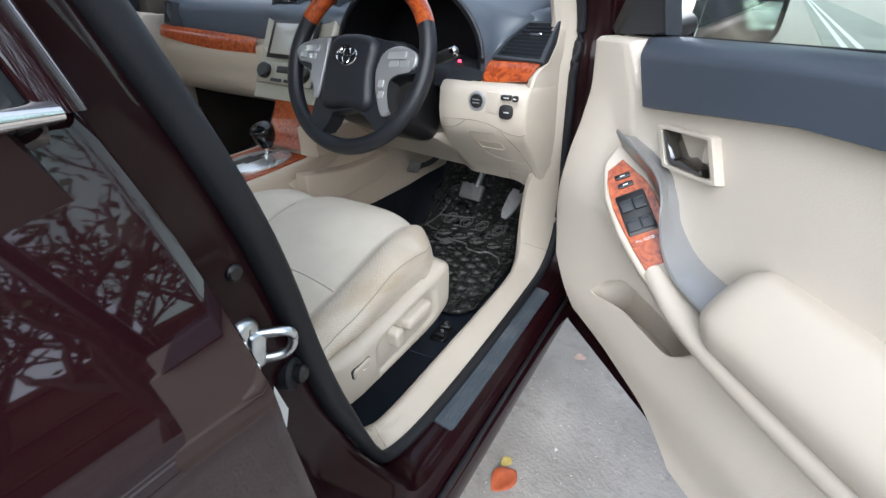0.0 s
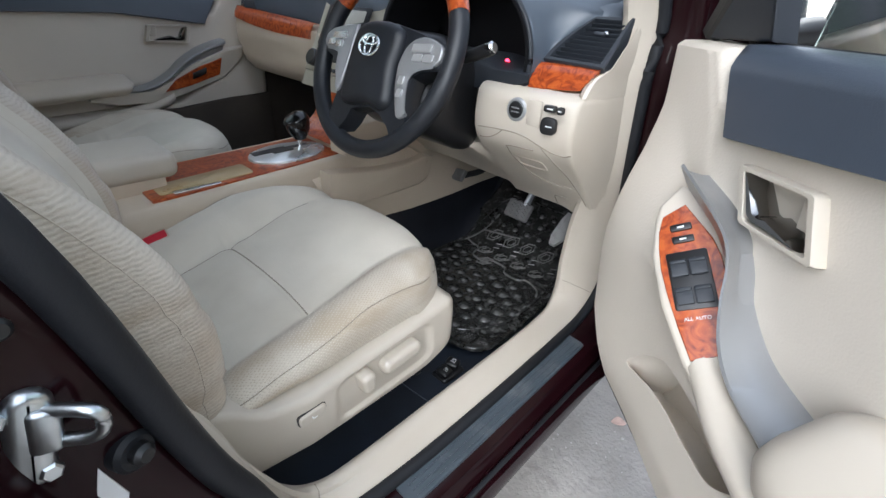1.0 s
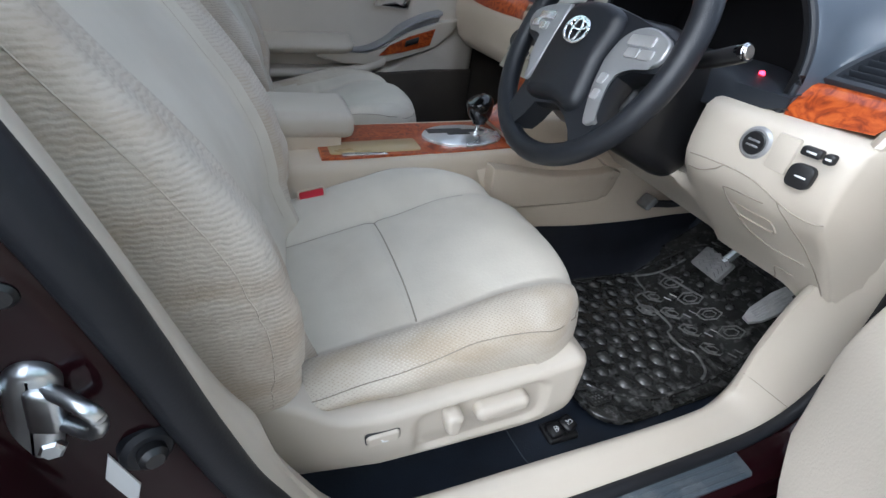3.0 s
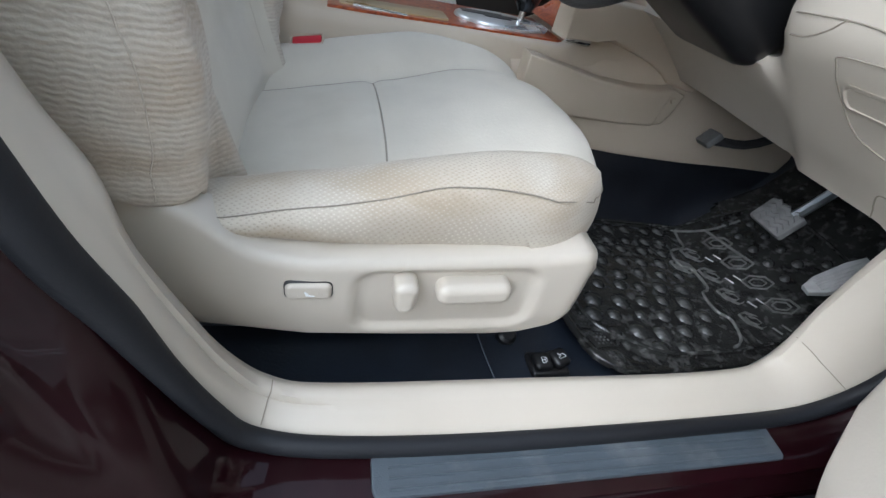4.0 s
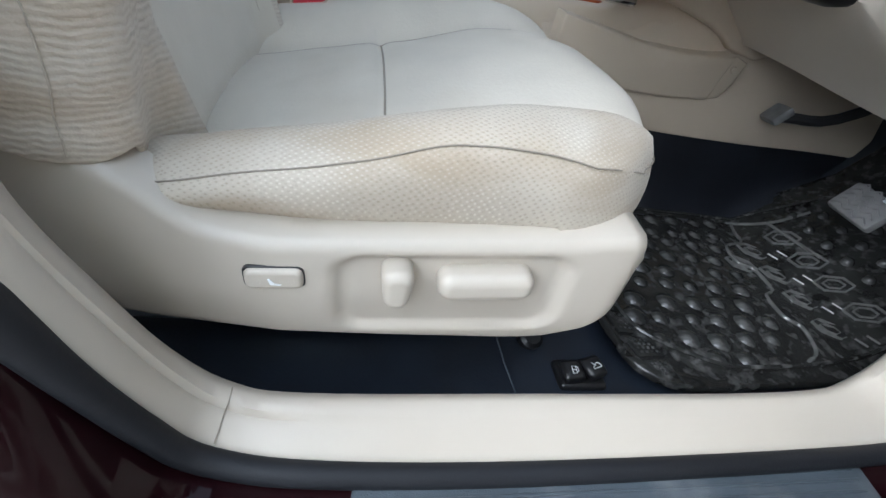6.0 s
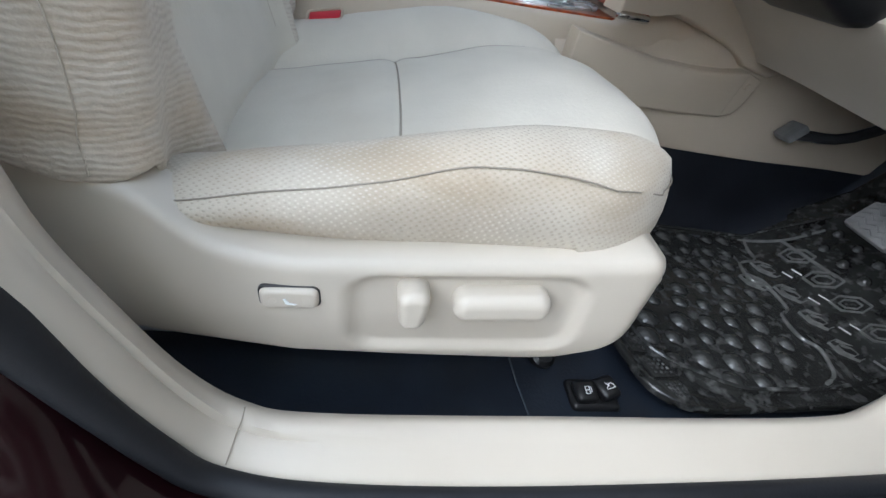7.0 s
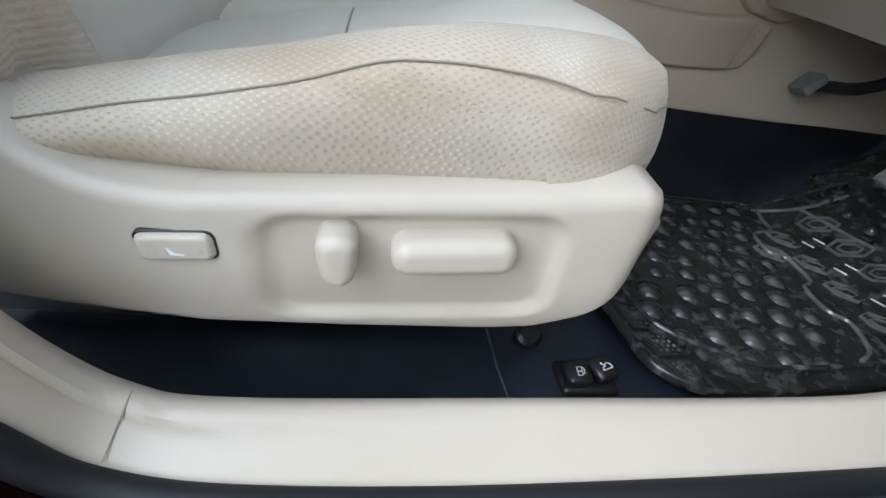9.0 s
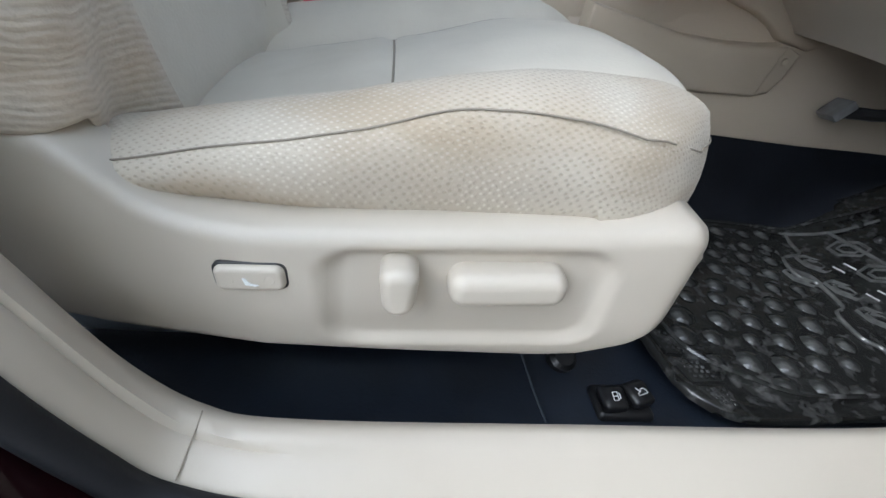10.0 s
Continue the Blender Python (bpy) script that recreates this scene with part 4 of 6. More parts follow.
    def Q(u, v, d):
        q = p0 + e1 * u + e2 * v + e3 * d
        return P(q.x, q.y, q.z)

    if s > 0:
        left_panel(door, P)
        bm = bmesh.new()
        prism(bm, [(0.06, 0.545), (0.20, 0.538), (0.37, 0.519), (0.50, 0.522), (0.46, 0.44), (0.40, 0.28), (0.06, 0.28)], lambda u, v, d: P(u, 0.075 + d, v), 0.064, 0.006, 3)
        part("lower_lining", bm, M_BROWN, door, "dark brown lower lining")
    else:
        bm = bmesh.new()
        rim = [(-0.040, 0.0267), (-0.018, -0.002), (0.0007, -0.0097), (0.0434, -0.0205), (0.1067, -0.0205), (0.1745, -0.0097), (0.2011, -0.0008), (0.2021, 0.0270), (0.150, 0.042), (0.0925, 0.0563), (0.0251, 0.0561), (-0.0270, 0.0428)]
        prism(bm, rim, lambda u, v, d: Q(u, v, d - 0.075), 0.073, 0.006, 4)
        part("switch_surround", bm, M_TRIM, door, "", weighted=True)
        bm = bmesh.new()
        wood = [(-0.011, 0.0267), (-0.0006, 0.0001), (0.018, -0.007), (0.0383, -0.0105), (0.065, -0.0125), (0.0948, -0.0108), (0.135, -0.006), (0.1721, 0.0), (0.1682, 0.0271), (0.130, 0.042), (0.0917, 0.0513), (0.060, 0.051), (0.0369, 0.0466)]
        prism(bm, wood, lambda u, v, d: Q(u, v, d - 0.004), 0.0048, 0.0015)
        panel = part("wood_panel", bm, M_WOOD, door, "glossy burl wood switch panel", weighted=True)

        def cell(cu, cv, w, h, r, d0, depth, mat, nm):
            """A key of the panel: w along the panel's width, h along its length."""
            bm = bmesh.new()
            prism(bm, rounded(h, w, r, 4, (cu, cv)), lambda u, v, d: Q(u, v, d0 + d), depth, 0.001)
            return part(nm, bm, mat, panel)

        if s < 0:
            cell(0.0822, 0.0168, 0.043, 0.069, 0.003, 0.0, 0.0022, M_BLACK, "switch_plate")
            for i in (-1, 1):
                for j in (-1, 1):
                    cell(0.0845 + 0.0165 * j, 0.0168 + 0.0098 * i, 0.0178, 0.020, 0.002, 0.001, 0.0045, M_DARK, "window_switch")
                    cell(0.0845 + 0.0165 * j - 0.007, 0.0168 + 0.0098 * i, 0.0165, 0.004, 0.001, 0.004, 0.003, M_DARK, "switch_lip")
            for u in (0.0178, 0.0332):
                cell(u, 0.0170, 0.023, 0.0085, 0.002, 0.0, 0.004, M_BLACK, "lock_switch")
                cell(u, 0.0170, 0.008, 0.0028, 0.0008, 0.0038, 0.0005, M_WHITE, "switch_mark")
            txt = bpy.data.curves.new("lettering", "FONT")
            txt.body, txt.size, txt.extrude, txt.align_x, txt.align_y = "ALL AUTO", 0.0058, 0.0001, "CENTER", "CENTER"
            ob = new("lettering", txt)
            ob.data.materials.append(M_WHITE)
            X, Y, Z = Q(0, 1, 0) - Q(0, 0, 0), Q(-1, 0, 0) - Q(0, 0, 0), Q(0, 0, 1) - Q(0, 0, 0)
            mm = Matrix((X, Y, Z)).transposed().to_4x4()
            mm.translation = Q(0.1270, 0.0153, 0.0012)
            ob.parent = panel
            ob.matrix_local = mm
        # silver grab handle curling into the armrest
        bm = bmesh.new()
        ridge = smooth_path([(0.222, 0.727, 0), (0.289, 0.707, 0), (0.334, 0.690, 0), (0.354, 0.664, 0), (0.364, 0.632, 0), (0.384, 0.595, 0), (0.418, 0.569, 0), (0.478, 0.556, 0)], 6)
        outer = smooth_path([(0.214, 0.714, 0), (0.272, 0.698, 0), (0.312, 0.680, 0), (0.329, 0.655, 0), (0.348, 0.628, 0), (0.380, 0.602, 0), (0.416, 0.586, 0), (0.478, 0.578, 0)], 6)
        inner = smooth_path([(0.226, 0.700, 0), (0.262, 0.690, 0), (0.305, 0.677, 0), (0.338, 0.652, 0), (0.352, 0.626, 0), (0.374, 0.589, 0), (0.410, 0.559, 0), (0.472, 0.546, 0)], 6)
        rows = []
        for i, (q, r, w) in enumerate(zip(ridge, outer, inner)):
            f = sstep(0, 0.12, i / (len(ridge) - 1))
            m = q * 0.45 + r * 0.55
            rows.append([P(w.x, 0.085, w.y), P(w.x, 0.112, w.y), P(q.x - 0.002, 0.1255, q.y - 0.004), P(q.x, 0.128, q.y), P(q.x + 0.001, 0.1265, q.y + 0.003), P(m.x, 0.104 + 0.012 * (1 - f), m.y), P(r.x, 0.092, r.y), P(r.x, 0.070, r.y)])
        vs = grid(bm, rows, close_v=True)
        cap(bm, vs[0])
        cap(bm, vs[-1])
        part("grab_handle", bm, M_SILVER, door, "silver painted grab handle", sharp=50)
    # armrest pad and the rail under it
    bm = bmesh.new()
    rows = []
    for t in np.linspace(0, 1, 34):
        a = 0.478 + 0.42 * t
        e = math.sqrt(max(0.0, 1 - max(0.0, 1 - t / 0.10) ** 2)) * math.sqrt(max(0.0, 1 - max(0.0, (t - 0.9) / 0.1) ** 2))
        e = 0.15 + 0.85 * e
        ring = [(0.070, 0.632), (0.092, 0.634), (0.108, 0.630), (0.128, 0.612), (0.147, 0.588), (0.155, 0.570), (0.154, 0.552), (0.145, 0.534), (0.125, 0.522), (0.070, 0.518)]
        zc = 0.578
        if s > 0:
            ring = [(u, 0.602 + (v - 0.578) * 0.5) for u, v in ring]
            zc = 0.602
        rows.append([P(a, 0.070 + (q.x - 0.070) * (0.5 + 0.5 * e), zc + (q.y - zc) * e - 0.02 * t) for q in smooth_path([(u, v, 0) for u, v in ring], 3)])
    vs = grid(bm, rows)
    cap(bm, vs[0])
    cap(bm, vs[-1])
    part("armrest", bm, M_TRIM, door, "padded beige armrest", sharp=70)
    bm = bmesh.new()
    path = smooth_path([(0.379, 0.556, 0), (0.402, 0.545, 0), (0.44, 0.532, 0), (0.52, 0.517, 0), (0.64, 0.508, 0), (0.90, 0.500, 0)], 5)
    rows = [[P(q.x, b - 0.008 * sstep(0.46, 0.37, q.x), q.y + dz) for b, dz in ((0.08, 0.016), (0.132, 0.016), (0.146, 0.011), (0.150, 0.0), (0.146, -0.010), (0.136, -0.016), (0.08, -0.020))] for q in path]
    vs = grid(bm, rows, close_v=True)
    cap(bm, vs[0])
    cap(bm, vs[-1])
    part("armrest_rail", bm, M_TRIM, door, "", sharp=70)
    # inner handle: a frame round a hollow, with a lever
    bm = bmesh.new()
    fr = HANDLE if s < 0 else [(0.275, 0.760), (0.398, 0.760), (0.412, 0.714), (0.288, 0.710)]
    fc = Vector((sum(q[0] for q in fr) / 4, sum(q[1] for q in fr) / 4))

    def shrink(k):
        out = []
        for i in range(4):
            p, prv, nxt = Vector(fr[i]), Vector(fr[i - 1]), Vector(fr[(i + 1) % 4])
            for w in (0.12, 0.04):
                out.append(p + (prv - p) * w)
            for w in (0.04, 0.12):
                out.append(p + (nxt - p) * w)
        return [fc + (q - fc) * k for q in out]

    rows = []
    for k, b in ((1.03, 0.078), (1.02, 0.090), (0.99, 0.0935), (0.855, 0.0935), (0.83, 0.091), (0.81, 0.069)):
        rows.append([P(q.x, b, q.y) for q in shrink(k)])
    vs = grid(bm, rows, close_v=True)
    cap(bm, vs[-1])
    hf = part("handle_frame", bm, M_TRIM, door, "beige handle surround")
    bm = bmesh.new()
    i0, i1, i2, i3 = [fc + (Vector(q) - fc) * 0.825 for q in fr]
    rows = []
    for q, w in ((i0, 0.009), ((i0 + i3) / 2, 0.012), (i3 * 0.9 + i0 * 0.1, 0.013), (i3 * 0.9 + i2 * 0.1, 0.012), ((i3 * 2 + i2) / 3, 0.011), ((i3 + i2 * 7) / 8, 0.008)):
        n = (fc - q).normalized()
        rows.append([P(q.x + n.x * u, b, q.y + n.y * u) for u, b in ((0.0, 0.068), (0.0, 0.088), (w * 0.4, 0.094), (w * 1.1, 0.095), (w * 1.5, 0.090), (w * 1.5, 0.068))])
    vs = grid(bm, rows, close_v=True)
    cap(bm, vs[0])
    cap(bm, vs[-1])
    part("lever", bm, M_LEVER, hf, "dark chrome release lever")
    bm = bmesh.new()
    q = i1 * 0.55 + i2 * 0.25 + fc * 0.2
    prism(bm, [tuple(q + Vector((dx, dz))) for dx, dz in ((-0.011, 0.014), (0.008, 0.015), (0.013, -0.014), (-0.006, -0.015))], lambda u, v, d: P(u, 0.066 + d, v), 0.020, 0.004, 3)
    part("lock_knob", bm, M_TRIM, hf)
    # outer skin, glass
    bm = bmesh.new()
    rows = []
    for z in np.linspace(0.21, 0.86, 22):
        b = 0.005 + 0.06 * max(0.0, (0.46 - z) / 0.26) ** 2 + 0.02 * max(0.0, (z - 0.66) / 0.2) ** 2 - 0.025
        a0 = 0.01
        rows.append([P(a0, 0.03, z), *[P(a, b, z) for a in np.linspace(a0, 1.04, 14)], P(1.04, 0.03, z)])
    grid(bm, rows)
    part("door_skin", bm, M_PAINT, door, "glossy maroon outer skin", sharp=50)
    bm = bmesh.new()
    rbox(bm, P(0.535, 0.015, 0.30), (0.93, 0.04, 0.06), 0.01)
    part("door_bottom", bm, M_PAINT, door)
    bm = bmesh.new()
    rows = [[P(a, 0.02 + (z - 0.86) * 0.30, z) for a in (0.21 + 0.55 * max(0, z - 0.86), 0.5, 0.8, 1.0)] for z in np.linspace(0.85, 1.36, 6)]
    grid(bm, rows)
    pane = part("window_pane", bm, M_GLASS, door, "lightly green tinted window glass")
    sol = pane.modifiers.new("thickness", "SOLIDIFY")
    sol.thickness = 0.004
    pane.visible_shadow = False
    bm = bmesh.new()
    tube(bm, smooth_path([P(0.175, 0.030, 0.856), P(0.6, 0.030, 0.862), P(1.03, 0.030, 0.864)], 5), 0.0055, n=8)
    part("window_seal", bm, M_RUBBER, door)
    bm = bmesh.new()
    tube(bm, smooth_path([P(0.05, 0.04, 0.865), P(0.30, 0.11, 1.10), P(0.62, 0.18, 1.36), P(0.80, 0.19, 1.40), P(1.02, 0.18, 1.36), P(1.03, 0.03, 0.86)], 5), 0.016, n=8)
    part("window_frame", bm, M_BLACK, door, "black window frame")
    # mirror sail: the triangle in front of the glass
    bm = bmesh.new()
    prism(bm, [(0.045, 0.856), (0.185, 0.862), (0.185, 1.0), (0.15, 1.0)], lambda u, v, d: P(u, 0.02 + d + (v - 0.86) * 0.3, v), 0.03, 0.006)
    part("mirror_sail", bm, M_DARK, door, "charcoal mirror sail panel", weighted=True)
    # wing mirror outside the glass
    bm = bmesh.new()
    rows = []
    n, w = Vector((math.cos(radians(38)), math.sin(radians(38)))), Vector((-math.sin(radians(38)), math.cos(radians(38))))

    def G(u, v, t):
        return P(0.090 + w.x * u + n.x * t, -0.112 + w.y * u + n.y * t, 0.902 + v)

    for t, k in ((-0.075, 0.45), (-0.062, 0.75), (-0.040, 0.92), (-0.012, 1.0), (0.004, 1.0), (0.007, 0.97), (0.001, 0.92)):
        rows.append([G(u * k, v * k, t) for u, v in rounded(0.215, 0.140, 0.045, 7)])
    vs = grid(bm, rows, close_v=True)
    cap(bm, vs[0])
    housing = part("mirror_housing", bm, M_BLACK, door, "dark mirror housing")
    bm = bmesh.new()
    vs = grid(bm, [[G(u * k, v * k, 0.002) for u, v in rounded(0.215, 0.140, 0.045, 7)] for k in (0.925, 0.5)], close_v=True)
    cap(bm, vs[-1])
    part("mirror_glass", bm, M_MIRROR, housing, "wing mirror glass")
    bm = bmesh.new()
    tube(bm, smooth_path([P(0.10, 0.02, 0.880), P(0.085, -0.03, 0.868), P(0.075, -0.08, 0.875)], 4), 0.018, n=10)
    part("mirror_arm", bm, M_BLACK, housing)
    return door


M_DOORCLOTH = material("beige door lining", (0.575, 0.52, 0.445), 0.6, vary=0.05, scale=5, grain=0.28, grain_scale=300, depth=0.0013, stain=(0.44, 0.38, 0.30), stain_amount=0.25, stain_scale=3)
OPEN = 45
ca, sa = math.cos(radians(OPEN)), math.sin(radians(OPEN))
right_m = Matrix(((sa, ca, 0, 0.78), (-ca, sa, 0, 0.58), (0, 0, 1, 0), (0, 0, 0, 1)))
left_m = Matrix(((0, 1, 0, -0.78), (-1, 0, 0, 0.625), (0, 0, 1, 0), (0, 0, 0, 1)))
driver_door = build_door("driver_door", "open driver door with beige lining, wood switch panel and padded armrest", right_m, -1)
passenger_door = build_door("passenger_door", "closed passenger door with beige lining and wood switch panel", left_m, 1)


# ---- dashboard ----
dash = thing("dashboard", "two-tone charcoal and beige dashboard with burl wood trim", "dashboard")


def dash_face(x):
    """The y of the beige face across the car: it comes nearer in front of the driver and at the middle."""
    return 0.470 - 0.075 * math.exp(-((x - 0.56) / 0.16) ** 4) - 0.03 * math.exp(-(x / 0.16) ** 4) + 0.035 * sstep(0.62, 0.70, abs(x))


bm = bmesh.new()
rows = []
for x in np.linspace(-0.70, 0.70, 57):
    y = dash_face(x)
    hood = 0.05 * math.exp(-((x - 0.385) / 0.17) ** 6)
    y += 0.060 * sstep(0.525, 0.565, x)
    cave = 0.13 * math.exp(-((x - 0.385) / 0.165) ** 8)
    rows.append([(x, yy, zz) for yy, zz in ((0.98, 0.90), (0.80, 0.915 + hood * 0.4), (0.62, 0.91 + hood), (y + 0.08 + cave * 0.4, 0.895 + hood), (y + 0.05 + cave, 0.885 + hood * 0.9), (y + 0.04 + cave, 0.86 + hood * 0.5), (y + 0.05 + cave, 0.80))])
vs = grid(bm, rows)
part("top_pad", bm, M_DASH, dash, "charcoal soft dash top", sharp=60)
bm = bmesh.new()
rows = []
for x in np.linspace(-0.70, 0.20, 40):
    y = dash_face(x)
    rows.append([(x, yy, zz) for yy, zz in ((y + 0.06, 0.80), (y + 0.005, 0.785), (y, 0.76), (y + 0.002, 0.72), (y + 0.012, 0.70), (y + 0.010, 0.69), (y + 0.02, 0.66), (y + 0.05, 0.63), (y + 0.14, 0.60), (y + 0.3, 0.60))])
grid(bm, rows)
part("glovebox_panel", bm, M_TRIM2, dash, "beige glovebox panel", sharp=60)
# driver side lower panel: its face, the underside sweeping forward, and the side wall at its end
def lower_profile(x):
    y = 0.412 - 0.038 * sstep(0.42, 0.50, x) + 0.05 * sstep(0.36, 0.25, x) + 0.016 * sstep(0.60, 0.672, x)
    t = 0.013
    k = sstep(0.462, 0.492, x)
    e = 0.009 * (1 - math.sqrt(max(0.0, 1 - (max(0.0, x - 0.660) / 0.012) ** 2)))
    g = 0.030 * sstep(0.47, 0.25, x)
    # the switch box, then the knee panel sloping away under it to its lower edge
    box = [(y + 0.10, 0.785 - t), (y + 0.045, 0.782 - t), (y + 0.012, 0.777 - t), (y + 0.002, 0.768 - t), (y, 0.755 - t), (y - 0.002, 0.715), (y + 0.000, 0.695), (y + 0.008, 0.676), (y + 0.026, 0.656), (y + 0.055, 0.632), (y + 0.085, 0.602), (y + 0.117, 0.573), (y + 0.152, 0.545), (y + 0.160, 0.535), (0.62, 0.55)]
    # under the column: a hollow with a projecting ledge
    ledge = [(0.53, 0.780), (0.52, 0.760), (0.51, 0.740), (0.50, 0.720), (0.495, 0.700), (0.490, 0.675), (0.480, 0.658), (0.440, 0.652), (0.418, 0.648), (0.414, 0.638), (0.425, 0.628), (0.470, 0.600), (0.532, 0.553), (0.540, 0.545), (0.62, 0.56)]
    # its outer lower corner runs down to the kick panel
    low = sstep(0.60, 0.672, x)
    box[11:] = [(u + du * low, v + dv * low) for (u, v), du, dv in zip(box[11:], (0.003, 0.009, 0.010, 0.0), (-0.008, -0.028, -0.032, -0.05))]
    return [(u0 + (u1 - u0) * k + e, v0 + (v1 - v0) * k + g * (1 - k) * (j > 9) * 0.2) for j, ((u0, v0), (u1, v1)) in enumerate(zip(ledge, box))]


bm = bmesh.new()
rows = [[(x, u, v) for u, v in lower_profile(x)] for x in [*np.linspace(0.20, 0.645, 50), *(0.660 + 0.012 * math.sin(a) for a in np.linspace(0, math.pi / 2, 7))]]
edge = rows[-1]
WALL_Z, WALL_Y = (0.50, 0.524, 0.672, 0.794, 0.87), (0.578, 0.574, 0.545, 0.530, 0.512)
for x, k in ((0.674, 0.04), (0.680, 0.4), (0.692, 1.0)):
    rows.append([(x, q[1] + max(0.0, curve1(q[2], WALL_Z, WALL_Y) - q[1]) * k, q[2]) for q in edge])
grid(bm, rows)
part("lower_panel", bm, M_TRIM, dash, "beige lower dash panel", sharp=50)


def lower_y(x, z):
    """The y of the lower panel's face."""
    p = lower_profile(min(x, 0.671))[4:14]
    return curve1(z, [q[1] for q in p][::-1], [q[0] for q in p][::-1])


for pts in ([(0.500, 0.694), (0.530, 0.697), (0.570, 0.699), (0.601, 0.696), (0.623, 0.686), (0.640, 0.678), (0.658, 0.675), (0.670, 0.678)], [(0.625, 0.684), (0.640, 0.655), (0.652, 0.615), (0.660, 0.580), (0.664, 0.552)], [(0.500, 0.675), (0.520, 0.678), (0.540, 0.688), (0.552, 0.698)],
            [(0.612, 0.676), (0.560, 0.672), (0.556, 0.664), (0.560, 0.640), (0.572, 0.618), (0.590, 0.608), (0.645, 0.598)], [(0.596, 0.535), (0.598, 0.552), (0.606, 0.566), (0.628, 0.566)]):
    bm = bmesh.new()
    tube(bm, [(q.x, lower_y(q.x, q.y) - 0.0002, q.y) for q in smooth_path([(*p, 0) for p in pts], 5)], 0.0009, n=6)
    part("panel_joint", bm, M_SEAM, dash)
# beige end cheek between the vent and the pillar
bm = bmesh.new()
rows = []
for z, y0, y1 in ((0.700, 0.430, 0.540), (0.740, 0.410, 0.536), (0.765, 0.402, 0.534), (0.780, 0.412, 0.532), (0.792, 0.422, 0.530), (0.805, 0.432, 0.527), (0.840, 0.462, 0.522), (0.872, 0.490, 0.516), (0.892, 0.510, 0.514)):
    d = 0.010 * sstep(0.768, 0.72, z)
    k = sstep(0.785, 0.812, z)
    rows.append([(0.658 + 0.026 * k, y0 + 0.01 + 0.022 * k, z), (0.6675 - d + 0.017 * k, y0 + 0.001 + 0.018 * k, z), (0.6725 - d + 0.0125 * k, y0 + 0.004 + 0.015 * k, z), (0.681 - d + 0.007 * k, y0 + (y1 - y0) * (0.4 + 0.2 * k), z), (0.692 - d, y1, z)])
grid(bm, rows)
part("end_cheek", bm, M_TRIM, dash, "", sharp=50)
# wood at the driver's outer end, under the vent
bm = bmesh.new()
rows = []
for t in np.linspace(0, 1, 14):
    lo, hi = Vector((0.570 + 0.086 * t, 0.405 + 0.010 * t, 0.765 + 0.008 * t)), Vector((0.562 + 0.110 * t, 0.428 + 0.012 * t, 0.803 + 0.002 * t))
    rows.append([hi + Vector((0, 0.03, 0)), hi + Vector((0, 0.001, 0)), lo + (hi - lo) * 0.9 + Vector((0, -0.003, 0)), lo + (hi - lo) * 0.55 + Vector((0, -0.0045, 0)), lo + (hi - lo) * 0.1 + Vector((0, -0.002, 0)), lo, lo + Vector((0, 0.03, 0))])
vs = grid(bm, rows)
cap(bm, vs[0])
cap(bm, vs[-1])
part("wood_trim", bm, M_WOOD, dash, "glossy burl wood strip", sharp=70)
bm = bmesh.new()
rows = []
for x in np.linspace(-0.665, -0.16, 30):
    t = (x + 0.665) / 0.505
    y = dash_face(x) + 0.002
    z0, z1 = 0.790 - 0.028 * t - 0.012 * math.sin(t * math.pi), 0.822 - 0.020 * t
    zm = (z0 + z1) / 2
    rows.append([(x, y + 0.03, z1), (x, y + 0.010, z1), (x, y, zm), (x, y - 0.002, z0 + 0.004), (x, y + 0.02, z0)])
grid(bm, rows)
part("wood_trim", bm, M_WOOD, dash, "glossy burl wood strip", sharp=70)


def vent(c, w, h, m, slats, wname="air_vent"):
    """An air vent: a frame, a dark box and slats. m turns it from facing -y."""
    t = Matrix.Translation(c) @ m
    return vent_on([t @ Vector((su * w / 2, 0, sv * h / 2)) for su, sv in ((-1, -1), (1, -1), (1, 1), (-1, 1))], 0.0, slats, wname)


